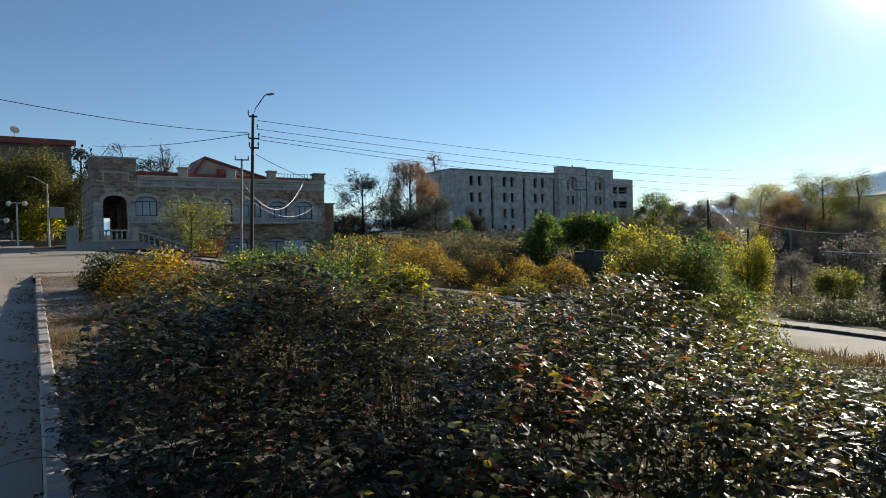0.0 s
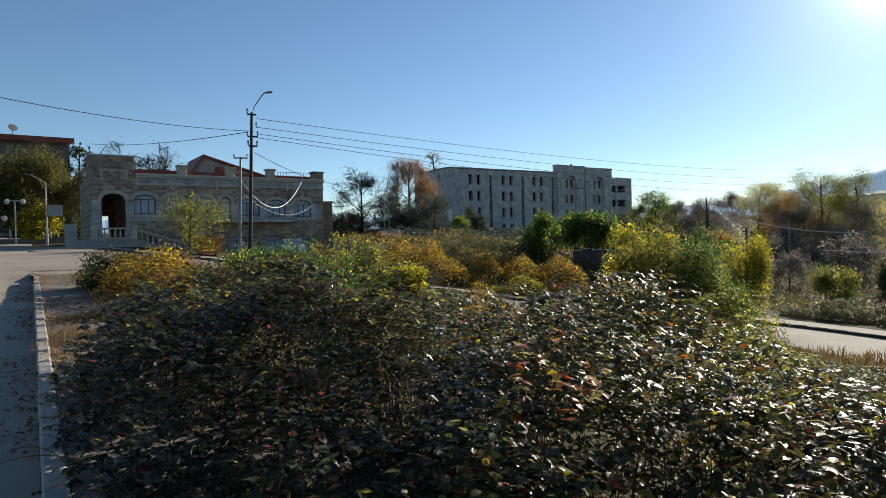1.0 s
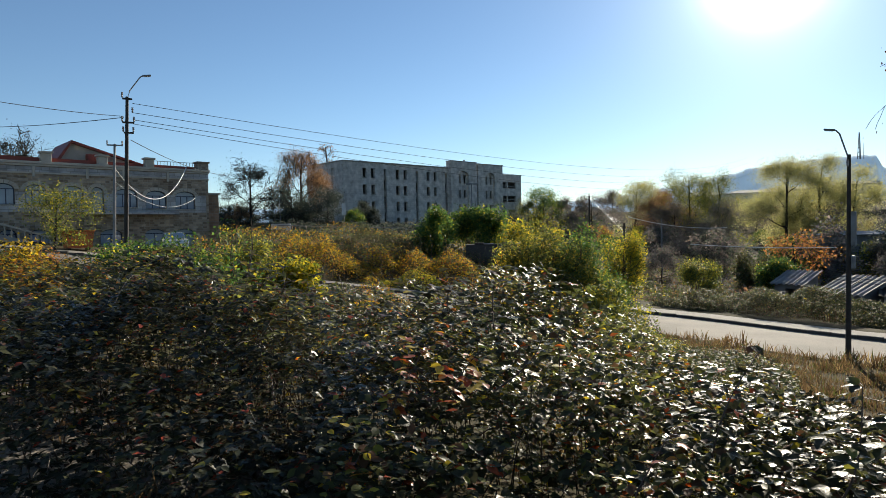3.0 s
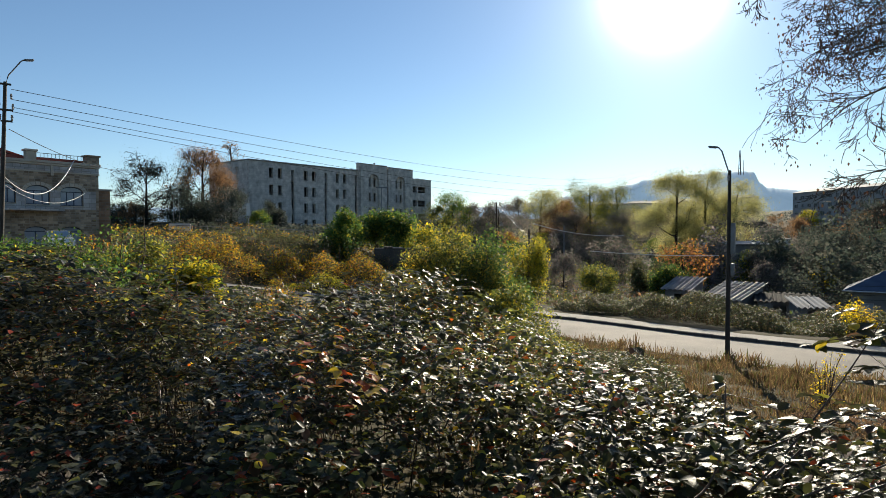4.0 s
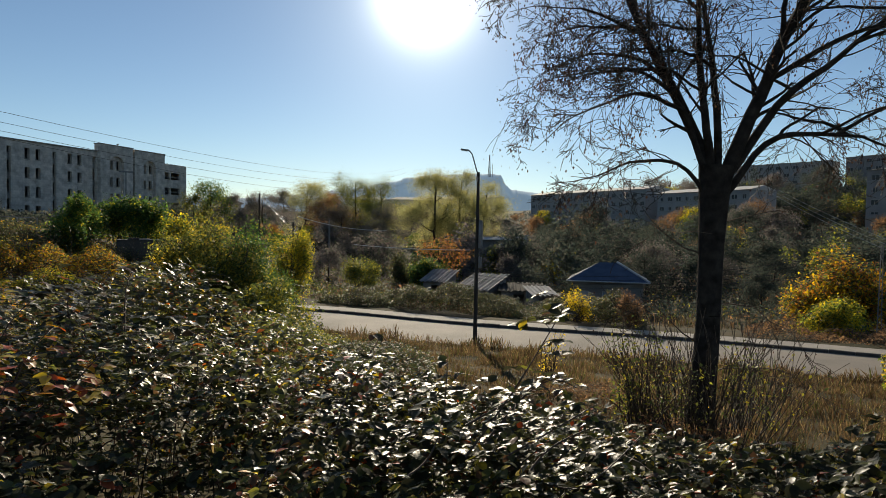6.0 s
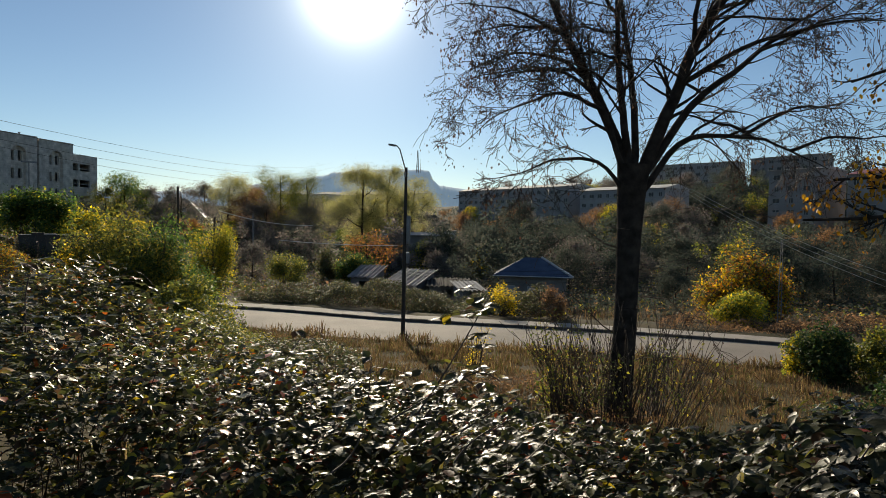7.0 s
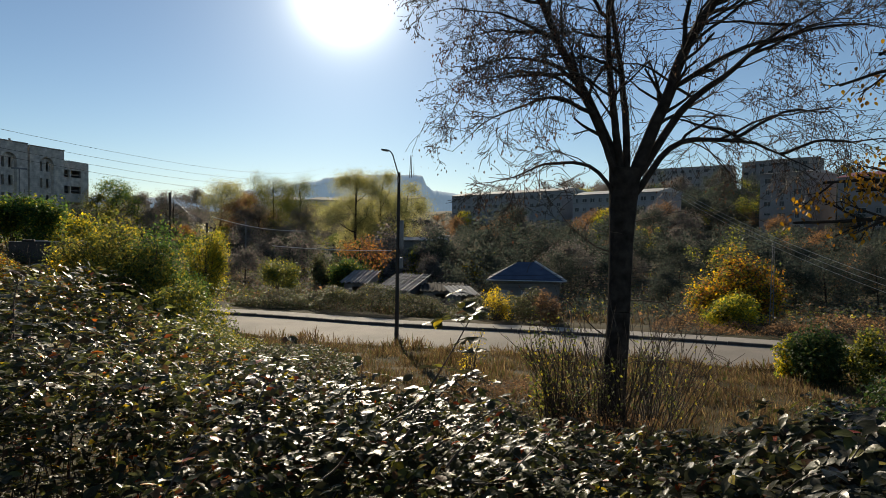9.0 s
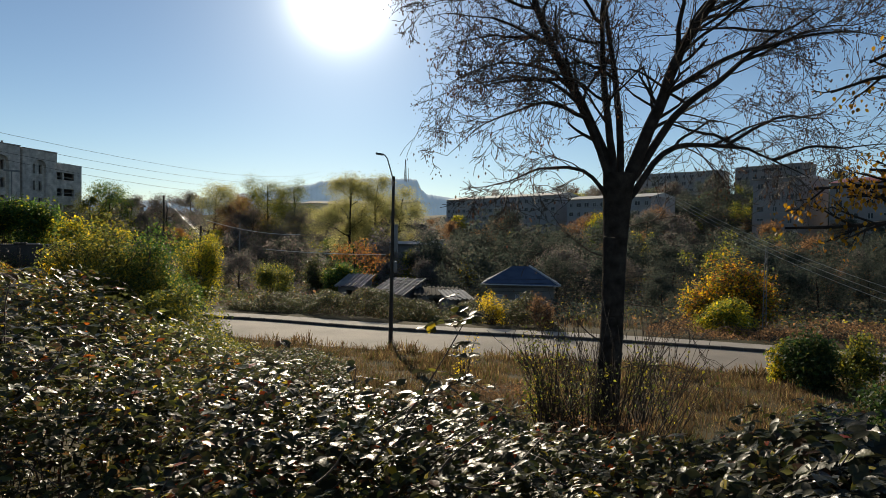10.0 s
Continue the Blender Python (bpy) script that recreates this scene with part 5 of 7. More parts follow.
shrub("shrub", put(79.3, 24), 2.5, 2.2, LEAF_DARKGREEN, 6400, 0.12, "dark green bush beside the road", 43, G1, 7)
shrub("shrub", put(81.6, 24.6), 2.3, 1.9, LEAF_OLIVE, 3200, 0.12, "yellowing bush leaning on a darker one", 431, G1, 6)
shrub("shrub", put(84.0, 13), 1.7, 2.6, LEAF_DARKGREEN, 5200, 0.09, "low dark bush in the grass", 432, G1, 7)
shrub("shrub", put(77.4, 24.2), 1.9, 1.6, LEAF_YELLOWGREEN, 2600, 0.132, "yellow green bush beside the road", 44, G1)
shrub("shrub", put(72.4, 48), 5.4, 6.6, LEAF_AUTUMN, 10400, 0.220, "orange brown autumn bush across the road", 45, G1, 14)
shrub("shrub", put(72.3, 41), 2.8, 4.2, LEAF_YELLOWGREEN, 6800, 0.187, "bright yellow green bush across the road", 46, G1)
shrub("shrub", put(52.3, 37), 2.4, 1.9, LEAF_YELLOW, 800, 0.12, "small yellow bush across the road", 47, G1)
shrub("shrub", put(57, 36), 2.4, 1.8, LEAF_BROWN, 1400, 0.132, "thin brown bush across the road", 48, G1)
shrub("shrub", put(38.5, 62), 4.6, 4.2, LEAF_GREEN, 8200, 0.2, "green bush beside the sheds", 49, G1)
shrub("shrub", put(36.5, 66), 5.5, 5.0, LEAF_BANK, 8200, 0.21, "dark bush beside the sheds", 50, G1)
shrub("shrub", put(32.5, 52), 4.0, 4.0, LEAF_OLIVE, 6400, 0.150, "thin grey green bush above the road", 51, G1)
tree("red_tree", put(39.5, 68), 6.8, 5.0, LEAF_ORANGE, 1500, 0.22, "small tree with orange red leaves", 52, clump=0.4)
shrub("sapling", put(50.2, 18.0), 2.3, 1.0, LEAF_YELLOW, 260, 0.06, "thin sapling with a few yellow leaves in the grass", 74, G1, 5)
shrub("sapling", put(66.5, 13.0), 1.9, 1.2, LEAF_OLIVE, 420, 0.06, "thin green sapling in the grass", 75, G1, 5)
shrub("sapling", put(58.8, 10.6), 2.6, 1.6, LEAF_OLIVE, 700, 0.06, "thin yellowing sapling beside the bare tree", 76, G1, 6)
G2 = "bramble banks"
hedge("bramble_bank", [heading(9.8, 53.6), heading(17.5, 52.2)], 2.6, 2.4, LEAF_BANK, 300, 0.13, "dark bramble bank before the retaining wall", 79, G2)
hedge("bramble_bank", [(-0.6, 28.0), (1.6, 28.2), (3.8, 28.0)], 4.0, 1.9, LEAF_AUTUMN, 330, 0.10, "bramble bank in yellow, green and rust leaf", 80, G2)
hedge("bramble_bank", [(-4.0, 22.0), (0.0, 22.5), (4.5, 21.5)], 4.0, 0.9, LEAF_BANK, 330, 0.10, "dark bramble bank on the open slope", 81, G2)
hedge("bramble_bank", [(-0.4, 14.6), (1.0, 14.7), (2.5, 14.0)], 3.4, 2.0, LEAF_AUTUMN, 520, 0.09, "tall bramble bank in yellow, rust and maroon leaf", 82, G2)
hedge("bramble_bank", [(-1.0, 12.2), (1.2, 12.0), (3.0, 11.2)], 3.5, 1.4, LEAF_WARM, 520, 0.08, "glossy bramble bank on the open slope", 83, G2)
hedge("bramble_bank", [heading(38, 8.6), heading(46, 9.4), heading(54, 9.6)], 3.0, 0.75, LEAF_BANK, 330, 0.075, "low dark brambles in the grass", 84, G2)
hedge("bramble_bank", [heading(47, 14), heading(53, 14.5), heading(58, 14)], 2.5, 0.55, LEAF_BROWN, 260, 0.07, "low brown growth in the grass", 85, G2)
hedge("bramble_bank", [(3.5, 12.0), (6.0, 15.5), (9.0, 19.5), (12.0, 24.0)], 5.0, 1.25, LEAF_OLIVE, 260, 0.10, "green and yellow bramble bank on the slope", 69, G2)
hedge("bramble_bank", [(6.5, 10.0), (9.0, 13.5), (13.5, 19.0)], 3.6, 0.9, LEAF_BANK, 260, 0.10, "low dark bramble bank on the slope", 70, G2)
shrub("shrub", put(63.3, 10.4), 0.7, 2.2, LEAF_BROWN, 900, 0.08, "dry dark growth round the foot of the bare tree", 71, "shrubs on the slope")
hedge("bramble_bank", [(21.5, 38.0), (26.2, 30.8), (29.2, 25.2), (33.0, 20.5)], 4.5, 1.75, LEAF_BANK, 420, 0.13, "dark bramble bank along the far side of the lower road", 61, G2)
hedge("bramble_bank", [(24.5, 40.5), (31.5, 30.0), (36.0, 23.0)], 5.0, 1.45, LEAF_BANK, 260, 0.15, "dark bramble bank behind another", 62, G2)
hedge("bramble_bank", [(-5.0, 46.0), (0.5, 46.2), (3.5, 46.0)], 4.5, 2.9, LEAF_AUTUMN, 330, 0.14, "maroon and yellow bramble bank above the lower road", 63, G2)
hedge("bramble_bank", [(2.0, 48.5), (6.5, 48.0), (11.0, 46.0)], 5.0, 3.2, LEAF_AUTUMN, 300, 0.15, "taller bramble bank in rust and yellow leaf", 64, G2)
hedge("bramble_bank", [(-4.0, 53.5), (3.0, 54.0), (8.0, 53.0)], 5.0, 2.6, LEAF_BANK, 220, 0.16, "dark bramble bank below the railing", 72, G2)
hedge("bramble_bank", [(3.0, 43.8), (7.5, 43.2)], 2.4, 1.5, LEAF_YELLOWGREEN, 300, 0.13, "yellow green bramble bank beside the kerb", 73, G2)
hedge("bramble_bank", [(9.5, 43.0), (15.0, 38.5)], 4.0, 1.8, LEAF_BANK, 260, 0.15, "dark bramble bank above the road bend", 65, G2)
hedge("bramble_bank", [(8.0, 34.0), (11.5, 30.5), (14.5, 25.5)], 3.5, 1.3, LEAF_BANK, 300, 0.12, "bramble bank on the near side of the lower road", 66, G2)
hedge("bramble_bank", [(33.5, 15.0), (37.0, 8.0), (41.0, 0.0)], 3.5, 1.1, LEAF_BROWN, 150, 0.12, "dry brown undergrowth along the lower road", 68, G2)


# the bare tree beside the path, with dry seed clusters
def bare_tree():
    rng = np.random.default_rng(77)
    at = np.array((9.97, 4.95, gz(9.97, 4.95)))
    b = thing("bare_tree", pose(*at), "leafless spreading tree with dry brown seed clusters", "tree")
    fork = 2.5 - at[2]
    zt = np.linspace(-0.2, fork + 0.16, 7)
    trunk = np.stack([0.02 * np.sin(zt * 2), 0.03 * np.cos(zt * 1.6) - 0.03, zt], 1)
    out, tips = [], []
    girth = (np.array([0.31, 0.225, 0.205, 0.198, 0.2, 0.225, 0.285]))
    side = np.array((0.68, -0.73, 0))       # across the view, towards its right
    trunk = trunk + side * (-0.05 + 0.15 * np.clip(zt, 0, None) / fork)[:, None]
    steps = np.linspace(0, 6, 9)
    stem = np.stack([np.interp(steps, range(7), trunk[:, c]) for c in range(3)], 1)
    girth = np.interp(steps, range(7), girth)
    out += [(stem[:5], girth[:5]), (stem[4:], girth[4:])]
    top = trunk[-1] - (0, 0, 0.28)
    toward = np.array((-0.73, -0.68, 0))
    # main limbs: sideways and upward from the fork, in metres, with the radius at their foot
    limbs = [([(-0.1, 0.05), (-0.42, 0.9), (-0.9, 1.85), (-1.38, 3.05), (-1.7, 4.2)], 0.16), ([(-0.1, 0.2), (-0.26, 1.05), (-0.38, 2.1), (-0.42, 3.05), (-0.3, 4.6)], 0.11),
             ([(0.0, 0.3), (-0.1, 1.45), (-0.26, 2.4), (-0.34, 3.45), (-0.5, 4.8)], 0.10), ([(0.15, 0.05), (0.47, 0.95), (0.82, 2.0), (1.3, 3.0), (1.85, 4.3)], 0.18),
             ([(0.25, 0.3), (0.86, 1.1), (1.66, 1.85), (2.3, 2.33), (3.1, 2.85)], 0.12), ([(0.2, 0.0), (0.75, 0.5), (1.6, 0.68), (2.5, 0.52), (3.4, 0.15)], 0.10),
             ([(-0.1, 0.05), (-0.58, 0.97), (-1.22, 1.45), (-2.26, 1.53), (-3.0, 1.35)], 0.085), ([(-0.15, 0.0), (-0.66, 0.16), (-1.46, 0.13), (-2.26, -0.15), (-3.06, -0.3)], 0.06)]
    # side limbs: foot, way across and up, bow, radius
    for a, u, da, du, bow, r in ((-0.58, 1.0, -2.82, -0.8, 0.45, 0.055), (-1.1, 2.5, -2.3, -0.3, 0.2, 0.06), (0.7, 1.35, 3.5, 0.85, 0.4, 0.07), (0.95, 1.9, 0.05, 2.9, 0.0, 0.07),
                                 (-0.7, 1.5, -2.8, 0.3, 0.4, 0.06), (1.4, 2.8, 3.2, 0.5, 0.35, 0.06), (-1.4, 3.1, -2.4, -0.3, 0.25, 0.05), (1.9, 0.8, 2.6, 0.2, 0.5, 0.05)):
        limbs.append(([(a + da * f, u + du * f + bow * 4 * f * (1 - f)) for f in (0, 0.25, 0.5, 0.75, 1)], r))
    # long side boughs, sweeping outward and a little down at their ends
    for pts, r in limbs[:6]:
        for f in (1.2, 1.9, 2.6, 3.3):
            i, w = int(f), f - int(f)
            a, u = (pts[i][c] + (pts[i + 1][c] - pts[i][c]) * w for c in (0, 1))
            way = math.copysign(1, a) if rng.uniform() < 0.8 else -math.copysign(1, a)
            reach, climb, bow = rng.uniform(1.5, 2.7), rng.uniform(-0.1, 0.75), rng.uniform(0.1, 0.4)
            limbs.append(([(a + way * reach * g, u + climb * g + bow * 4 * g * (1 - g)) for g in (0, 0.25, 0.5, 0.75, 1)], rng.uniform(0.034, 0.05)))
    curves = []
    for k, (pts, r) in enumerate(limbs):
        if k in (6, 7, 8, 9, 12, 14):
            pts = [(a * 0.87 if a < -1.2 else a, u + (0.08 if a < -1.2 else 0)) for a, u in pts]
        if pts[0][1] < 0.35:
            pts = [(pts[0][0] * 0.3, pts[0][1] - 0.4)] + pts[1:]
        drift = rng.uniform(-0.35, 0.35) if k < 3 else rng.choice((-1, 1)) * rng.uniform(0.1, 0.5) * (1.6 if k >= 16 else 1)
        pts = np.array([top + (0, 0, 0.12) + side * a + np.array((0, 0, u)) + toward * drift * i * 0.6 for i, (a, u) in enumerate(pts)])
        if k >= 8:
            # a side limb springs from the nearest limb
            P = np.vstack(curves)
            near = np.argmin((P @ side - pts[0] @ side) ** 2 + (P[:, 2] - pts[0][2]) ** 2)
            pts = pts + (P[near] - pts[0])
        ends = np.vstack([2 * pts[0] - pts[1], pts, 2 * pts[-1] - pts[-2]])
        fine = []
        for u in np.linspace(0, 3.9999, 17):
            i, w = int(u) + 1, u - int(u)
            p0, p1, p2, p3 = ends[i - 1], ends[i], ends[i + 1], ends[i + 2]
            fine.append(0.5 * (2 * p1 + (p2 - p0) * w + (2 * p0 - 5 * p1 + 4 * p2 - p3) * w * w + (3 * p1 - p0 - 3 * p2 + p3) * w ** 3))
        fine = np.array(fine)
        way = np.cumsum(rng.normal(0, 0.012, (17, 3)), axis=0)
        fine[1:] += way[1:] + 0.02 * np.sin(np.arange(1, 17)[:, None] * 0.9 + rng.uniform(0, 6, 3))
        r = r * 0.7 if k < 4 else r * 0.68
        rs = r * np.linspace(1, 0.38 if r > 0.1 else 0.16, 17) ** (1.0 if k < 4 else 1.2)
        if k < 8:
            curves.append(fine)
        for i in range(0, 16, 4):
            out.append((fine[i:i + 5], rs[i:i + 5]))
        for j in range(13 if k < 16 else 7):
            f = rng.uniform(3.2, 16)
            i = min(int(f), 15)
            p = fine[i] + (fine[i + 1] - fine[i]) * (f - i)
            along = fine[i + 1] - fine[i]
            along /= np.linalg.norm(along)
            away = rng.normal(0, 1, 3)
            away -= along * (away @ along)
            d = along * 0.75 + away / np.linalg.norm(away) * 0.75 + np.array((0, 0, 0.15))
            spare = k in (0, 6, 7, 8, 9, 12, 14) and j > 15
            grow(rng, p, d / np.linalg.norm(d), rng.uniform(0.6, 1.2) * (1.15 - 0.03 * i) * (0.85 if k in (0, 6, 7, 8, 9, 12, 14) else 1.0), min(rs[i] * 0.36, 0.035), 2, [] if spare else out, [] if spare else tips, 0.6, -0.07, (3, 5), 0.58, 0.17)
    for z, a, t in ((1.7, -0.9, 0.2), (2.4, 0.9, 0.3), (3.2, -1, 0.1), (3.6, 1, -0.2), (1.2, 0.9, 0.1)):
        d = side * a + toward * t + np.array((0, 0, 0.25))
        grow(rng, np.array((0, 0, z)), d / np.linalg.norm(d), 1.5, 0.014, 2, out, tips, 0.6, -0.02, (4, 6), 0.62, 0.24)
    out = [(p, np.maximum(r, 0.0048)) for p, r in out]
    thick = [o for o in out if o[1][0] > 0.02]
    thin = [o for o in out if o[1][0] <= 0.02]
    part("trunk", wood_mesh("trunk", thick, 8), BARK, b)
    stuff(part("twig", wood_mesh("twig", thin, 3), TWIG, b))
    T = np.array([t[0] for t in tips])
    T = T[rng.permutation(len(T))[:4600]]
    cnt = len(T) * 2
    P = np.repeat(T, 2, axis=0) + rng.normal(0, 0.07, (cnt, 3)) - (0, 0, 0.05)
    R = turns(rng.uniform(0, 6.28, cnt), rng.normal(-1.4, 0.3, cnt), rng.normal(0, 0.5, cnt))
    v, f = leaves(P, rng.uniform(0.025, 0.06, cnt), R, LEAF4)
    stuff(part("seed", mesh_from("seed", v, f), LEAF_SEED, b, "dry brown seed and leaf remains"))
    # suckers round the foot
    s = thing("basal_suckers", pose(*at), "thin bare suckers round the foot of the tree", "shrub")
    o2, t2 = [], []
    for i in range(105):
        an, rr = rng.uniform(0, 6.28), rng.uniform(0.3, 1.0)
        p = np.array((math.cos(an) * rr, math.sin(an) * rr, -0.15))
        d = np.array((math.cos(an) * 0.4 + rng.normal(0, 0.14), math.sin(an) * 0.4 + rng.normal(0, 0.14), 1))
        grow(rng, p, d / np.linalg.norm(d), rng.uniform(1.0, 2.4), 0.011, 1, o2, t2, 0.4, 0.1, (2, 4), 0.45, 0.07)
    stuff(part("stem", wood_mesh("stem", [(p, np.maximum(r, 0.004)) for p, r in o2], 4), TWIG, s))
    T = np.array([t[0] for t in t2])
    T = T[T[:, 2] < 1.7]
    R = turns(rng.uniform(0, 6.28, len(T)), rng.normal(-0.5, 0.5, len(T)), rng.normal(0, 0.5, len(T)))
    v, f = leaves(T, rng.uniform(0.04, 0.08, len(T)), R, LEAF4)
    stuff(part("foliage", mesh_from("foliage", v, f), LEAF_OLIVE, s))


bare_tree()

# far trees: a few shapes, copied over the hillsides
G3 = "trees on the hillside"
protos = []
for i, (leaf, hh, ww, lab) in enumerate([(LEAF_DARK, 8, 7, "dark autumn tree on the hillside"), (LEAF_DARK, 9, 8, "broad dark tree on the hillside"), (LEAF_BROWN, 8, 7, "brown autumn tree on the hillside"),
                                        (LEAF_GREEN, 7, 7, "green tree on the hillside"), (LEAF_ORANGE, 7, 6.5, "rust coloured tree on the hillside"), (LEAF_YELLOWGREEN, 7, 6, "yellow green tree on the hillside"), (LEAF_HAZE, 8, 7.5, "hazy grey brown tree with few leaves on the hillside")]):
    protos.append(tree("hill_tree", put(120 + i * 3, 150), hh, ww, leaf, 7000, 0.26, lab, 100 + i, G3, 0.05, depth=4, clump=0.34, rise=0.15))


def wood(seed, count, h0, h1, r0, r1, weights, s0=0.7, s1=1.2):
    rng = np.random.default_rng(seed)
    for i in range(count):
        h, r = rng.uniform(h0, h1), math.sqrt(rng.uniform(r0 * r0, r1 * r1))
        p = put(h, r)
        k = rng.choice(len(weights), p=np.array(weights) / sum(weights))
        s = rng.uniform(s0, s1)
        copy_thing(protos[k], pose(p[0], p[1], p[2] - 0.1, 0, 0, rng.uniform(0, 360)) @ Matrix.Diagonal((s, s, s * rng.uniform(0.85, 1.1), 1)))


# paler crowns are picked towards the sun, in place of the haze there
wood(201, 14, 26, 47, 75, 150, (0.4, 0.4, 2, 2, 0.8, 1, 6), 0.55, 0.9)
wood(215, 8, 45, 60, 75, 150, (1, 1, 2, 1, 0.6, 0.4, 5), 0.6, 0.95)
wood(202, 8, 22, 50, 140, 240, (0.5, 0.5, 3, 2, 1, 0.6, 7), 0.7, 1.1)
wood(216, 6, 60, 84, 54, 80, (4, 4, 1, 0.4, 0.2, 0.2, 2), 0.4, 0.62)
wood(217, 30, 57, 93, 58, 130, (6, 6, 1, 1.6, 0.2, 0.3, 2), 0.55, 0.85)
wood(218, 12, 46, 68, 80, 165, (5, 5, 2, 1, 0.5, 0.3, 4), 0.6, 0.9)
wood(203, 4, 48, 92, 150, 178, (4, 4, 2, 1, 0.4, 0.4), 0.6, 0.9)
wood(204, 2, 46, 92, 228, 272, (4, 4, 2, 2, 0.4, 0.4), 0.8, 1.3)
wood(205, 6, 15, 46, 260, 600, (2, 2, 3, 1, 1, 0.4, 5), 1.0, 1.6)
wood(212, 14, 58, 80, 236, 278, (2, 2, 3, 3, 0.6, 1.5, 3), 1.2, 1.7)
wood(213, 10, 46, 69, 150, 180, (2, 2, 3, 1, 0.6, 0.4, 3), 0.85, 1.25)
wood(214, 8, 15.5, 25, 118, 146, (1, 1, 2, 2, 1, 1, 4), 0.4, 0.6)
wood(206, 3, 16, 24, 175, 240, (4, 3, 2, 1, 1, 1), 0.55, 0.85)
wood(207, 8, -12, 1.5, 88, 106, (5, 4, 0.6, 0.5, 0, 0.5), 0.4, 0.7)
wood(208, 7, 1, 17, 92, 106, (5, 4, 0.5, 0.5, 0, 0.2), 0.35, 0.55)
wood(209, 4, -60, -32, 90, 160, (4, 3, 2, 1, 1, 1), 0.8, 1.3)


def far_wood(label, mat, seed, count, h0, h1, r0, r1, low, high, lid):
    """Crowns of a wood too dense to count, joined; lid bounds their tops by the rise over the eye."""
    rng = np.random.default_rng(seed)
    P, S = [], []
    while len(P) < count:
        h, r = rng.uniform(h0, h1), math.sqrt(rng.uniform(r0 * r0, r1 * r1))
        x, y = heading(h, r)
        g = gz(x, y)
        tall = rng.uniform(low, high)
        tall = min(tall, EYE + r * math.tan(radians(lid)) - g)
        if tall < 2.2 or np.sqrt(((KERB_LINE[:, :2] - (x, y)) ** 2).sum(1).min()) < 7 + tall * 0.4:
            continue
        lumps = 9
        c = rng.normal(0, 1, (lumps, 3)) * (0.2, 0.2, 0.22) * tall + (0, 0, tall * 0.55)
        rad = rng.uniform(0.13, 0.24, lumps) * tall
        k = rng.integers(0, lumps, 1300)
        d = rng.normal(0, 1, (1300, 3))
        d /= np.linalg.norm(d, axis=1, keepdims=True)
        q = c[k] + d * (rad[k] * rng.uniform(0.35, 1.1, 1300))[:, None]
        q[:, 2] = np.clip(q[:, 2], 0.1, None)
        P.append(q + (x, y, g))
        S.append(np.full(1300, 0.05 * tall))
    P, S = np.vstack(P), np.concatenate(S)
    R = turns(rng.uniform(0, 6.28, len(P)), rng.normal(-0.4, 0.6, len(P)), rng.normal(0, 0.6, len(P)))
    v, f = leaves(P, S * rng.uniform(0.5, 1.2, len(P)), R, LEAF2)
    tagged(part("hillside_wood", mesh_from("hillside_wood", v, f), mat), label, "wood", kind="stuff")


far_wood("dense dark wood on the hillside", LEAF_DARK, 231, 150, 45, 94, 62, 175, 4, 9, 0.6)
far_wood("hazy grey brown leafless wood on the hillside", LEAF_HAZE, 232, 45, 24, 46, 75, 230, 4, 9, 1.6)
far_wood("brown autumn wood on the far hillside", LEAF_BROWN, 234, 22, 22, 86, 140, 270, 5, 9, 2.4)
far_wood("wood below the blocks on the brow", LEAF_DARK, 235, 48, 65.5, 79, 205, 268, 6, 13, 4.9)
far_wood("yellowing wood below the blocks on the brow", LEAF_OLIVE, 236, 14, 65.5, 78, 205, 268, 6, 12, 4.6)
far_wood("hazy leafless wood on the skyline", LEAF_HAZE, 237, 34, 50, 66, 285, 370, 9, 16, 4.3)
far_wood("dark scrub wood between the house and the empty block", LEAF_DARK, 238, 16, -11, -1.5, 92, 125, 4, 8, 2.6)
far_wood("olive wood on the hillside", LEAF_OLIVE, 233, 16, 30, 92, 75, 170, 3, 7, 0.4)
G4 = "poplars in the valley"
for i, (h, r, top, ww, leaf, n) in enumerate([(38.8, 108, 11.4, 10.5, LEAF_POPLAR, 17000), (40.9, 112, 12.0, 11, LEAF_POPLAR, 13000), (43.3, 114, 10.4, 11, LEAF_POPLAR, 11000), (33.9, 140, 13.4, 12, LEAF_OLIVE, 11000),
                                             (31.7, 142, 13.8, 12, LEAF_OLIVE, 9000), (27.0, 150, 13.2, 12, LEAF_POPLAR, 9000), (29.2, 145, 9.4, 11, LEAF_BROWN, 9000), (30.4, 138, 7.2, 9, LEAF_HAZE, 8000), (34.0, 128, 7.0, 10, LEAF_HAZE, 8000)]):
    p = put(h, r)
    tree("poplar", p, top - p[2], ww, leaf, int(n * 2.6), 0.17, "tall pale yellow poplar in the valley" if leaf is LEAF_POPLAR else "tall autumn tree in the valley", 300 + i, G4, 0.05, clump=0.3, depth=4, rise=0.45)
for h, r, top, ww, leaf in ((19.0, 138, 10.6, 8.5, LEAF_GREEN), (20.6, 142, 8.6, 7, LEAF_HAZE), (23.4, 150, 9.9, 9, LEAF_HAZE), (17.6, 136, 8.0, 6, LEAF_OLIVE)):
    p = put(h, r)
    tree("valley_tree", p, top - p[2], ww, leaf, 12000, 0.2, "broad autumn tree beyond the empty block", int(h * 9), G4, 0.05, clump=0.32, depth=4, rise=0.15)
G5 = "bushes before the outbuilding"
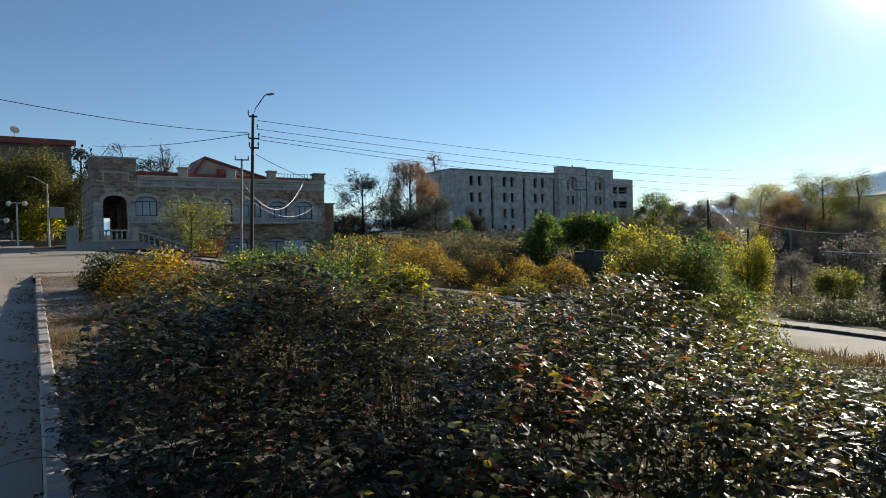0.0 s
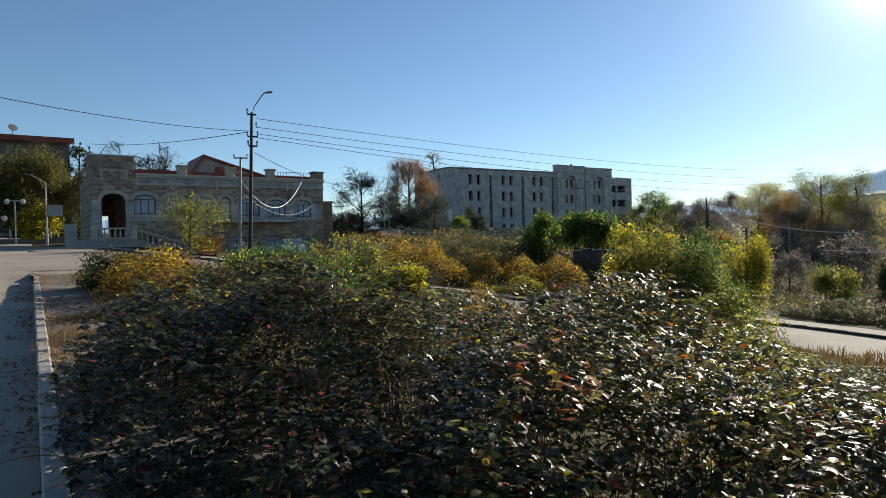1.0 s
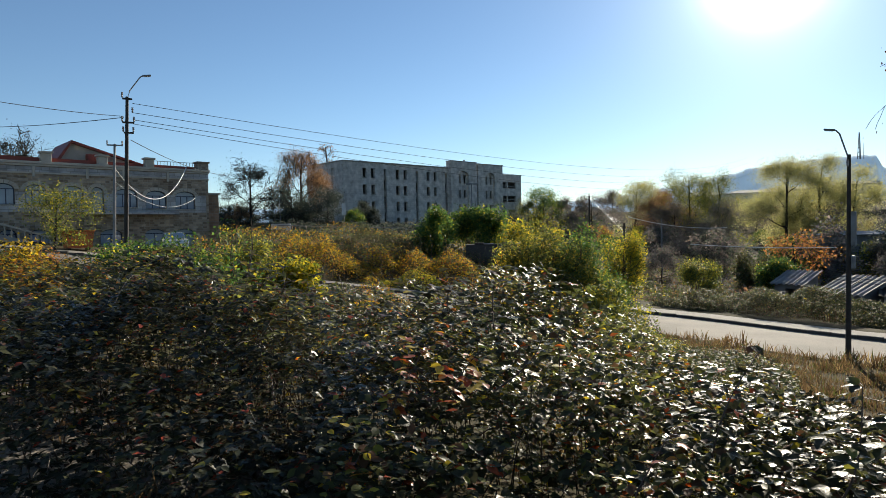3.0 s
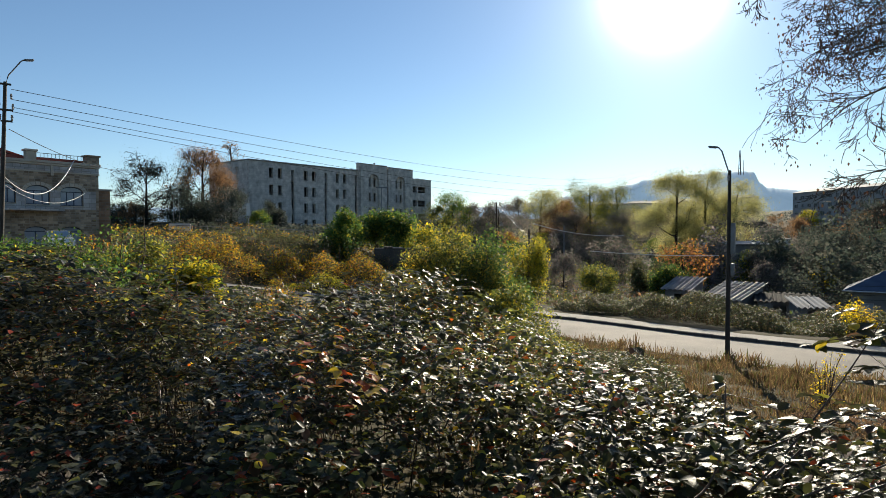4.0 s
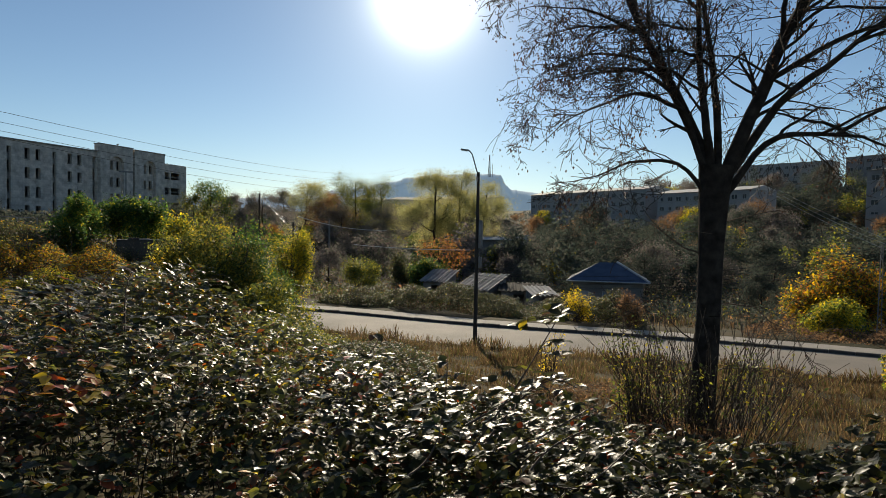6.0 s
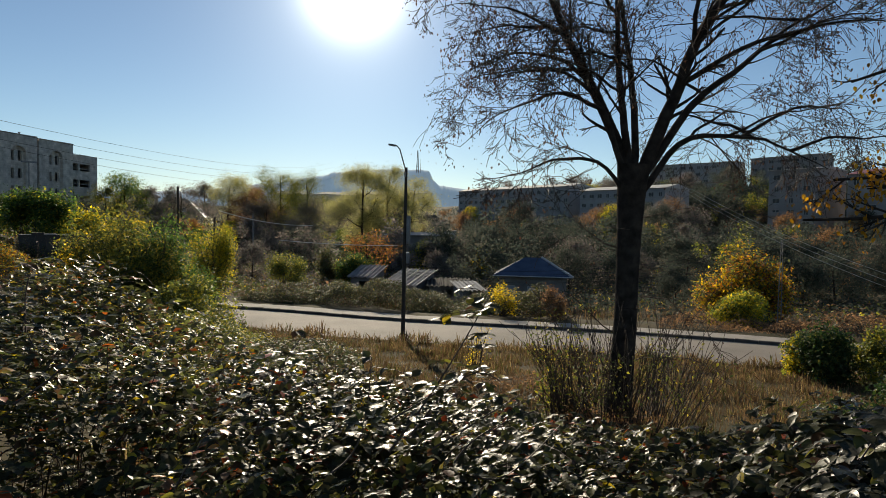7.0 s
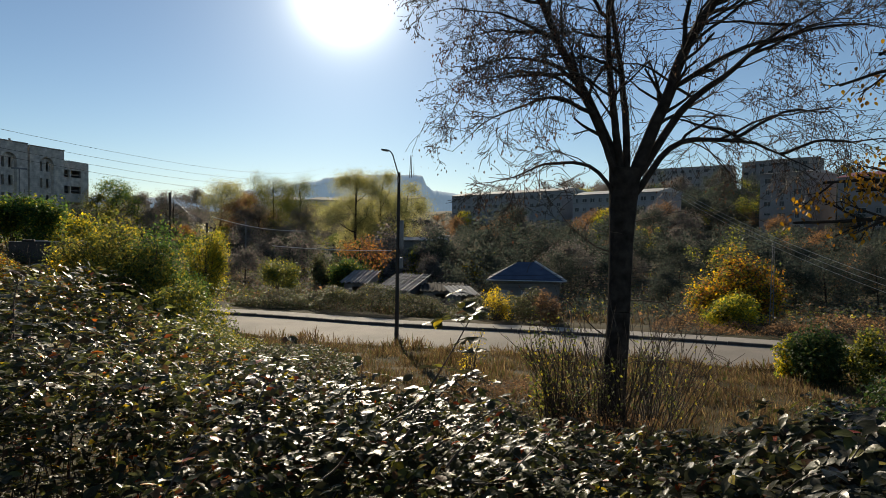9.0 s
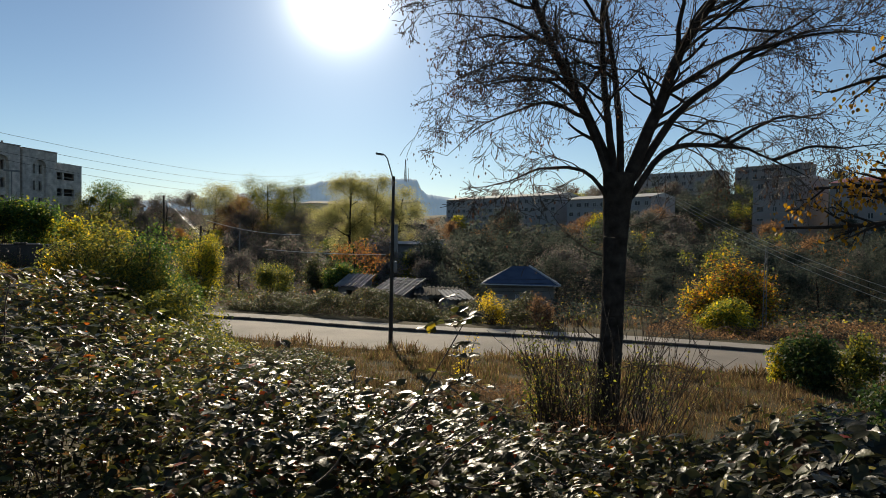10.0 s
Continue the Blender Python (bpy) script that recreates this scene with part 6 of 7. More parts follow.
for h, w, leaf in ((40.2, 4.6, LEAF_GREEN), (41.9, 4.4, LEAF_HAZE), (43.6, 4.4, LEAF_OLIVE), (45.3, 4.0, LEAF_HAZE)):
    p = put(h, 87)
    shrub("shrub", p, 1.5 - p[2], w * 1.2, leaf, 8500, 0.24, "grey green bush before the outbuilding", int(h * 10), G5)
# trees by the house and behind it
tree("small_tree", put(-22.2, 47.5), 4.3, 4.2, LEAF_OLIVE, 5200, 0.12, "small yellowing tree in front of the stone house", 320, trunk=0.18)
tree("bare_garden_tree", put(-24.6, 76), 11.6, 10.5, LEAF_DARK, 9000, 0.12, "almost leafless tree behind the house", 321, trunk=0.3, depth=5, clump=0.2, bare=True)
tree("bare_garden_tree", put(-7.3, 96), 11.5, 10.0, LEAF_DARK, 9000, 0.14, "thin autumn tree beside the empty block", 322, trunk=0.15, depth=5, clump=0.25, bare=True)
tree("bare_garden_tree", put(-3.0, 102), 13.4, 9.5, LEAF_BROWN, 24000, 0.15, "brown autumn tree beside the empty block", 323, trunk=0.15, depth=5, clump=0.28, bare=True)
tree("bare_garden_tree", put(-0.4, 130), 17.5, 6.0, LEAF_BROWN, 400, 0.3, "thin tree behind the empty block", 324, trunk=0.5, depth=4, clump=0.2)
tree("street_tree", put(-32.3, 76), 9.6, 9.5, LEAF_STREET, 44000, 0.2, "large dark green street tree", 325, trunk=0.12, clump=0.3, depth=4)
tree("street_tree", put(-30.3, 82), 11.0, 4.0, LEAF_DARK, 2600, 0.34, "dark green street tree with open crown", 326, trunk=0.15, clump=0.4)
tree("street_tree", put(-36.6, 74), 9.2, 9.5, LEAF_STREET, 36000, 0.2, "large dark street tree", 327, trunk=0.12, clump=0.3, depth=4)
shrub("shrub", put(-33.0, 70), 5.0, 4.6, LEAF_YELLOWGREEN, 3600, 0.286, "bright yellow green bush under the street trees", 328, G1)
# a second tree beside the path, whose boughs hang in with yellow leaves


def yellow_bough():
    rng = np.random.default_rng(91)
    at_ = np.array((*heading(91, 6.4), 0))
    at_[2] = gz(at_[0], at_[1])
    b = thing("yellow_leaved_tree", pose(*at_), "tree with dark boughs and last yellow leaves", "tree")
    out, tips, low, spots = [], [], [], []
    zt = np.linspace(-0.2, 8.5, 5)
    out.append((np.stack([0 * zt, 0 * zt, zt], 1), np.array([0.17, 0.14, 0.12, 0.09, 0.05])))
    for z, goal, r, near in ((2.9, (6.24, 1.32, 1.95), 0.026, True), (3.1, (6.29, 1.13, 2.06), 0.026, True), (2.8, (6.33, 0.93, 1.93), 0.024, True), (3.4, (6.36, 0.74, 1.98), 0.024, True),
                             (4.2, (6.31, 1.03, 2.66), 0.026, True), (4.6, (6.35, 0.77, 3.0), 0.03, False), (5.6, (6.1, 0.9, 4.2), 0.04, False), (6.4, (6.0, 0.7, 5.2), 0.04, False)):
        d = np.array(goal) - at_ - (0, 0, z)
        grow(rng, np.array((0, 0, z)), d / np.linalg.norm(d), np.linalg.norm(d), r, 2, out, low if near else tips, 0.5, -0.03, (3, 4), 0.3, 0.1)
        if near:
            spots.append(np.array(goal) - at_)
    part("trunk", wood_mesh("trunk", [(p, np.maximum(r, 0.004)) for p, r in out], 5), BARK, b)
    L = np.array([t[0] for t in low])
    L = L[np.min(np.linalg.norm(L[:, None] - np.array(spots)[None], axis=2), axis=1) < 0.42]
    P = np.vstack([L[rng.integers(0, len(L), 560)], np.array([t[0] for t in tips])[:30]])
    P = P + rng.normal(0, 0.06, P.shape)
    n = len(P)
    R = turns(rng.uniform(0, 6.28, n), rng.normal(-1.1, 0.4, n), rng.normal(0, 0.5, n))
    v, f = leaves(P, rng.uniform(0.026, 0.05, n), R, LEAF_NEAR)
    stuff(part("foliage", mesh_from("foliage", v, f), LEAF_OCHRE, b, "last ochre leaves"))


yellow_bough()


def grass(name, label, mat, seed, count, h0, h1, r0, r1, size, keep):
    rng = np.random.default_rng(seed)
    h, r = rng.uniform(h0, h1, count), np.sqrt(rng.uniform(r0 * r0, r1 * r1, count))
    x, y = r * np.sin(np.radians(h)), r * np.cos(np.radians(h))
    # blades gather in tufts
    c = rng.integers(0, max(count // 4, 1), count)
    x, y = x[c] + rng.normal(0, 0.45 * size, count), y[c] + rng.normal(0, 0.45 * size, count)
    tall = (0.55 + 0.45 * np.sin(x * 1.7 + 2 * np.sin(y * 0.9)) * np.sin(y * 1.5 + x * 0.4) + rng.uniform(-0.15, 0.35, count)[c])
    ok = keep(x, y)
    x, y, tall = x[ok], y[ok], np.clip(tall[ok], 0.25, 1.3)
    z = ground_z(x, y, False) - 0.03
    n = len(x)
    R = turns(rng.uniform(0, 6.28, n), np.pi / 2 + rng.normal(0, 0.5, n), rng.normal(0, 0.3, n))
    v, f = leaves(np.stack([x, y, z], 1), size * tall * rng.uniform(0.7, 1.6, n), R, BLADE)
    tagged(part(name, mesh_from(name, v, f), mat), label, "grass", kind="stuff")


def on_slope(x, y, gaps=True):
    dx = np.sqrt(((x[:, None] - KERB_LINE[None, ::3, 0]) ** 2 + (y[:, None] - KERB_LINE[None, ::3, 1]) ** 2).min(1))
    n = x * KN[0] + y * KN[1]
    lumps = np.sin(x * 0.9 + np.sin(y * 0.7)) * np.sin(y * 0.8) > (-0.55 if gaps else -2)
    return (dx > ROAD_WIDTH + 0.15) & (n > 2.2) & lumps & (x * KERB_OUT[60, 0] + y * KERB_OUT[60, 1] < 1e9)


grass("dry_grass", "dry brown grass on the slope", GRASS_DRY, 401, 170000, 20, 95, 7, 32, 0.24, lambda x, y: on_slope(x, y, False) & (x * 0.835 + y * 0.551 < 26))
grass("green_grass", "short green grass on the slope", GRASS_GREEN, 402, 45000, 25, 85, 3.5, 12, 0.17, lambda x, y: on_slope(x, y, False))
grass("roadside_grass", "tall dry grass along the near edge of the lower road", GRASS_DRY, 405, 60000, 26, 96, 15, 36, 0.42, lambda x, y: on_slope(x, y, False) & (np.sqrt(((x[:, None] - KERB_LINE[None, ::3, 0]) ** 2 + (y[:, None] - KERB_LINE[None, ::3, 1]) ** 2).min(1)) < ROAD_WIDTH + 1.6) & (x * x + y * y < 1100))
grass("verge_grass", "dry grass on the bank across the road", GRASS_DRY, 403, 22000, -12, 95, 34, 60, 0.5, lambda x, y: on_slope(x, y) & (np.hypot(x, y) > 34))


def litter(count):
    """Dry leaves lying on the footpath and in the gutter."""
    rng = np.random.default_rng(601)
    s, n = rng.uniform(-2, 27, count), np.where(rng.uniform(0, 1, count) < 0.78, rng.uniform(0.1, 2.4, count), rng.normal(-0.1, 0.25, count))
    keep = np.sin(s * 0.9 + 1) + np.sin(s * 2.1 + n * 2) > -0.7
    s, n = s[keep], n[keep]
    x, y = s * KD[0] + n * KN[0], s * KD[1] + n * KN[1]
    z = np.where(n > 0, upper_z(s) + 0.03, road1_z(s) + 0.03)
    k = len(s)
    R = turns(rng.uniform(0, 6.28, k), rng.normal(0, 0.3, k), rng.normal(0, 0.3, k))
    v, f = leaves(np.stack([x, y, z], 1), rng.uniform(0.03, 0.08, k), R, LEAF4)
    tagged(part("leaf_litter", mesh_from("leaf_litter", v, f), LEAF_BROWN), "dry brown leaves lying on the footpath", "leaf litter", kind="stuff")


litter(13000)
grass("path_grass", "trodden dry grass grown over the footpath", GRASS_DRY, 406, 26000, -37, -24, 8.6, 13.2, 0.07, lambda x, y: np.abs(x * KN[0] + y * KN[1] - 1.1) < 0.95)
grass("kerb_grass", "dry tufts of grass along the footpath", GRASS_DRY, 404, 14000, -40, -15, 3, 24, 0.2, lambda x, y: (np.abs(x * KN[0] + y * KN[1] - 1.3) < 0.35))

# ---- poles, wires and lamps ----


def at(h, r, z):
    p = heading(h, r)
    return np.array((p[0], p[1], z))


def rod(a, b, r0, r1=None, sides=8):
    v, q = tubes([[np.array(a) + (np.array(b) - np.array(a)) * t for t in (0, 0.33, 0.67, 1)]], [np.linspace(r0, r1 or r0, 4)], sides)
    return mesh_from("rod", v, q, True)


def chain(points, r, sides=6):
    p = np.array(points, float)
    v, q = tubes([p], [np.full(len(p), r)], sides)
    return mesh_from("chain", v, q, True)


def wire(a, b, sag, r=0.012, mat=None, label="dark overhead electric wire on poles", name="overhead_wire", group="overhead wires"):
    a, b = np.array(a, float), np.array(b, float)
    t = np.linspace(0, 1, 24)[:, None]
    p = a + (b - a) * t
    p[:, 2] -= sag * 4 * t[:, 0] * (1 - t[:, 0])
    o = pose(*a)
    ob = part(name, chain(p - a, r, 5), mat or CABLE)
    ob.matrix_world = o
    return tagged(ob, label, "wire", group)


LENS = material("lamp glass", [(0.5, 0.5, 0.48), (0.7, 0.7, 0.68)], 0.3, 3, 20, 0.05)
PORCELAIN = material("insulator porcelain", [(0.25, 0.2, 0.18), (0.4, 0.36, 0.33)], 0.3, 3, 20, 0.05)


def insulator(parent, p):
    ob = part("insulator", lathe([(0.02, -0.12), (0.05, -0.06), (0.03, 0.0), (0.06, 0.04), (0.035, 0.1), (0.05, 0.14)], 8), PORCELAIN, parent)
    ob.matrix_basis = pose(*p)
    return ob


def lamp_head(parent, p, way, mat=STEEL):
    """A flat street lantern that points along way."""
    bm = bmesh.new()
    box(bm, -0.09, 0.09, 0, 0.4, -0.035, 0.035, 0.025)
    yaw = math.degrees(math.atan2(way[1], way[0])) - 90
    hd = part("lantern", bm, mat, parent)
    hd.matrix_basis = pose(p[0], p[1], p[2], 8, 0, yaw)
    part("diffuser", boxes((-0.065, 0.065, 0.08, 0.36, -0.052, -0.037)), LENS, hd)
    return hd


# wooden pole with lantern and wires by the house
foot = np.array((-10.1, 32.46, gz(-10.1, 32.46)))
top = np.array((-9.76, 32.57, 8.4)) - foot
pole = thing("utility_pole", pose(*foot), "leaning dark utility pole with a street lantern and insulators", "utility pole")
part("shaft", rod((0, 0, -0.3), top, 0.115, 0.07, 10), POLE_WOOD, pole)
arm = [top + (0.0, 0, -0.15), top + (0.12, 0.03, 0.3), top + (0.58, 0.14, 0.98), top + (0.68, 0.16, 1.06)]
part("lamp_arm", chain(arm, 0.03, 6), STEEL, pole)
lamp_head(pole, arm[-1], (0.95, 0.3))
for dz, half in ((-0.1, 0.22), (-1.25, 0.26), (-1.75, 0.22)):
    c = part("crossarm", boxes((-half, half, -0.04, 0.04, -0.04, 0.04)), POLE_WOOD, pole)
    c.matrix_basis = pose(top[0] - 0.01 * dz, top[1], top[2] + dz, 0, 0, 20)
for dx, dz in ((-0.21, 0.06), (0.2, -0.65), (-0.24, -1.1), (0.25, -1.1), (0.21, -1.6), (-0.21, -1.6)):
    insulator(pole, (top[0] + dx, top[1] + dx * 0.35, top[2] + dz))
P1 = foot + top
far_end = at(36.0, 205, 0)
for k, (za, zb) in enumerate(((-0.3, 20.8), (-0.75, 19.4), (-1.1, 18.1), (-1.3, 16.5))):
    wire(P1 + (0.2, 0.1, za), far_end + (k * 0.5, 0, zb), 3.4 + 0.25 * k, 0.014)
wire(P1 + (-0.2, 0, -0.95), at(-52, 22, 6.9), 0.5, 0.014)
wire(P1 + (-0.2, 0, -1.0), (-37.15, 66.3, 12.58), 0.35, 0.02)
wire(P1 + (0.1, 0, -2.1), at(-8.6, 62, 7.2), 0.5, 0.018)
# thinner pole closer to the house
foot2 = np.array((*heading(-18.1, 44), 0))
foot2[2] = gz(foot2[0], foot2[1])
pole2 = thing("telephone_pole", pose(*foot2), "slim grey pole with a short crossarm before the house", "utility pole")
top2 = np.array((-13.4, 41.9, 7.4)) - foot2
part("shaft", rod((0, 0, -0.3), top2, 0.11, 0.07, 8), STEEL, pole2)
c = part("crossarm", boxes((-0.45, 0.45, -0.04, 0.04, -0.04, 0.04)), STEEL, pole2)
c.matrix_basis = pose(top2[0], top2[1], top2[2] - 0.08, 0, 0, 18)
for dx in (-0.4, 0.4):
    insulator(pole2, (top2[0] + dx, top2[1] + dx * 0.3, top2[2] + 0.06))
wire(foot2 + top2 + (0, 0, -1.6), (-12.9, 58.6, 7.6), 2.3, 0.035, WHITE_CABLE, "thick pale cable sagging to the house wall")
wire(foot2 + top2 + (0, 0, -2.4), (-12.2, 59.0, 5.0), 1.2, 0.014, WHITE_CABLE, "thin pale cable to the house wall")

# street lamp by the lower road
base = np.array((19.58, 20.92, gz(19.58, 20.92)))
lamp = thing("street_lamp", pose(*base), "dark street lamp post with a bent arm and meter box", "street lamp")
hgt = 4.15 - base[2]
part("post", rod((0, 0, -0.3), (0.02, -0.02, hgt), 0.105, 0.065, 10), POLE_WOOD, lamp)
arm = [np.array((0, 0, hgt - 0.1)), np.array((-0.05, 0.045, hgt + 0.12)), np.array((-0.2, 0.19, hgt + 0.82)), np.array((-0.3, 0.28, hgt + 0.98))]
part("lamp_arm", chain(arm, 0.03, 6), STEEL, lamp)
lamp_head(lamp, arm[-1], (-0.73, 0.68))
part("meter_box", boxes((-0.16, 0.16, -0.26, -0.1, 4.05 - base[2] - 3.4, 4.05 - base[2] - 2.1), bevel=0.02), STEEL, lamp).matrix_basis = pose(0, 0, 0, 0, 0, 40)
part("junction_box", boxes((-0.12, 0.12, -0.24, -0.1, hgt - 4.4, hgt - 3.9), bevel=0.02), STEEL, lamp).matrix_basis = pose(0, 0, 0, 0, 0, 40)
insulator(lamp, (0.1, 0.1, hgt - 0.35))
insulator(lamp, (-0.1, -0.08, hgt - 0.35))

# bright cables over the valley
for k in range(5):
    wire(at(23.2 + 0.08 * k, 75, 4.9 - 0.05 * k), at(25.9 + 0.16 * k, 54, 1.9 - 0.28 * k), 0.2, 0.005, WHITE_CABLE, "bright aluminium wire over the valley", group="valley wires")
wire(at(26.5, 80, 2.7), at(34.5, 80, 1.1), 0.5, 0.04, WHITE_CABLE, "bright aluminium wire over the valley", group="valley wires")
wire(at(31.6, 60, -0.2), at(42.3, 60, -0.55), 0.15, 0.035, WHITE_CABLE, "bright aluminium wire over the valley", group="valley wires")
for k in range(4):
    wire(at(42.0, 50, -1.6 - 0.25 * k), at(75.0, 46, 0.8 - 0.35 * k), 1.2, 0.014, CABLE, group="valley wires")
for k in range(3):
    wire(at(67.0, 62, 6.0 - 0.3 * k), at(84.8, 44, -1.5 - 0.4 * k), 0.6, 0.012, WHITE_CABLE, "bright aluminium wire over the valley", group="valley wires")
valley_pole = thing("valley_pole", pose(*put(23.2, 75)), "far utility pole in the valley", "utility pole")
part("shaft", rod((0, 0, -0.3), (0, 0, 5.2 - put(23.2, 75)[2]), 0.14, 0.1), POLE_WOOD, valley_pole)
vp3 = thing("valley_pole", pose(*put(26.2, 54)), "utility pole behind the yellow tree", "utility pole")
part("shaft", rod((0, 0, -0.3), (0, 0, 1.8 - put(26.2, 54)[2]), 0.1, 0.08), POLE_WOOD, vp3)
vp2 = thing("valley_pole", pose(*put(29.3, 80)), "far slim utility pole in the valley", "utility pole")
part("shaft", rod((0, 0, -0.3), (0, 0, 2.4 - put(29.3, 80)[2]), 0.12, 0.08), STEEL, vp2)


def lattice_pole(p, high):
    b = thing("lattice_pylon", pose(*p), "slim lattice pylon of pale steel across the road", "pylon")
    for x in (-0.42, 0.42):
        part("leg", rod((x, 0, -0.2), (x * 0.4, 0, high), 0.03, 0.025, 6), STEEL, b)
    for i in range(9):
        z = 0.4 + i * (high - 0.8) / 8
        w = 0.42 * (1 - 0.6 * z / high)
        part("brace", rod((-w, 0, z), (w, 0, z + (0.35 if i % 2 else -0.1)), 0.016, 0.016, 5), STEEL, b)
    return b


lattice_pole(put(75.1, 45), 5.4)
lattice_pole(put(-5.0, 82), 7.0)

# sign post and railing below the empty block
p = put(0.86, 75)
sg = thing("sign_post", pose(*p), "slim grey post with a small white sign box", "sign post")
part("post", rod((0, 0, -0.2), (0, 0, 5.6 - p[2]), 0.07, 0.05), STEEL, sg)
part("sign_box", boxes((-0.22, 0.22, -0.12, 0.12, 3.6 - p[2], 5.0 - p[2]), bevel=0.02), LENS, sg)
p = put(12.6, 90)
sg = thing("street_lamp", pose(*p), "far street lamp before the empty block", "street lamp")
part("post", rod((0, 0, -0.2), (0, 0, 8.0 - p[2]), 0.1, 0.07), STEEL, sg)
part("lantern", boxes((-0.8, 0.8, -0.1, 0.1, 8.0 - p[2], 8.2 - p[2]), bevel=0.03), STEEL, sg)


def railing(p0, p1, n, high, label):
    p0, p1 = np.array(p0), np.array(p1)
    b = thing("railing", pose(*p0), label, "fence")
    d = p1 - p0
    for i in range(n + 1):
        q = d * i / n
        part("post", boxes((q[0] - 0.06, q[0] + 0.06, q[1] - 0.06, q[1] + 0.06, q[2] - 0.4, q[2] + high)), CONCRETE, b)
    for z in (high, high * 0.5):
        part("rail", rod((0, 0, z), d + (0, 0, z), 0.05, 0.05, 6), STEEL, b)


railing(put(-5.0, 76), put(6.5, 74), 9, 1.2, "grey metal railing above the bramble bank")
WALLS = material("lime washed wall", [(0.45, 0.43, 0.4), (0.6, 0.58, 0.54)], 0.85, 0.8, 20, 0.3)
q0, q1 = np.array(put(-5.6, 77)), np.array(put(-4.0, 76.5))
lw = thing("low_wall", pose(*q0), "low pale wall beside the railing", "wall")
part("wall", boxes((0, 2.3, 0, 0.4, -0.5, 1.4), bevel=0.02), WALLS, lw)
GRILLE = material("dark embankment wall", [(0.05, 0.045, 0.04), (0.08, 0.07, 0.06)], 0.9, 1, 20, 0.4)
q0 = np.array(put(12.0, 54)) + (0, 0, 0.5)
lw = thing("retaining_wall", pose(q0[0], q0[1], q0[2], 0, 0, -18), "dark stone retaining wall with pale coping", "wall")
part("wall", boxes((0, 4.7, 0, 0.5, -2.0, 1.5)), GRILLE, lw)
for i in range(6):
    part("coping_stone", boxes((i * 0.79, i * 0.79 + 0.76, -0.06, 0.56, 1.504, 1.6 + 0.09 * (i * 5 % 3 - 1) * 0.7), bevel=0.03), GRILLE if i % 3 == 1 else CONCRETE, lw)

# ---- sheds and houses in the valley ----
SLATE = material("corrugated sheet", [(0.17, 0.155, 0.145), (0.28, 0.26, 0.24)], 0.7, 1.2, 20, 0.3, 0.15, 0.0)
BLUE_SHEET = material("bluish sheet roof", [(0.06, 0.08, 0.125), (0.1, 0.125, 0.18)], 0.85, 1, 20, 0.2, 0.08, 0.0)
DULL_TIN = material("dull tin sheet", [(0.27, 0.27, 0.265), (0.38, 0.38, 0.375)], 0.8, 1.5, 20, 0.2, 0.15)
TAR = material("tarred felt roof", [(0.03, 0.028, 0.026), (0.055, 0.05, 0.046)], 0.95, 1, 20, 0.3, 0.08)
BRIGHT_SHEET = material("bare tin edge", [(0.4, 0.4, 0.4), (0.55, 0.55, 0.55)], 0.4, 2, 20, 0.1, 0.5, 0.5)
MUD = material("grey plaster", [(0.16, 0.15, 0.14), (0.27, 0.25, 0.23)], 0.9, 0.8, 20, 0.4)


def corrugated(w, l, rise, pitch=0.38, amp=0.06):
    """A wavy sheet, w wide along x, l long along y, rising towards y."""
    n = int(w / pitch * 6)
    xs = np.linspace(0, w, n)
    zs = amp * np.sin(xs / pitch * 2 * np.pi)
    ys = np.array((0, l))
    V = np.array([(x, y, z + rise * (y / l) + dz) for dz in (0, -0.02) for y in ys for x, z in zip(xs, zs)])
    q = []
    for k in range(2):
        for i in range(n - 1):
            a = k * 2 * n + i
            q.append((a, a + 1, a + n + 1, a + n))
    return mesh_from("sheet", V, np.array(q))


def shed(p, yaw, w, d, h, rise, roof, label, holes=(), wall=MUD, name="shed", sheets=4):
    b = thing(name, pose(p[0], p[1], p[2], 0, 0, yaw), label, "shed")
    part("front_wall", facade(w, h, holes, 0, 0.25, -1.0), wall, b)
    part("side_wall", prism([(0, -1.0), (d - 0.25, -1.0), (d - 0.25, h + rise), (0, h)], 0, 0.25), wall, b).matrix_basis = pose(0.25, 0.25, 0, 0, 0, 90)
    part("side_wall", prism([(0, -1.0), (d - 0.25, -1.0), (d - 0.25, h + rise), (0, h)], 0, 0.25), wall, b).matrix_basis = pose(w, 0.25, 0, 0, 0, 90)
    part("back_wall", boxes((0, w, d, d + 0.25, -1.0, h + rise)), wall, b)
    sw = (w + 0.6) / sheets
    for i in range(sheets):
        ob = part("roof_sheet", corrugated(sw - 0.02, d + 0.9, rise * (d + 0.9) / d), roof, b)
        ob.matrix_basis = pose(-0.3 + i * sw, -0.4, h + 0.06 - rise * 0.4 / d + (0.03 if i % 2 else 0.0))
    return b


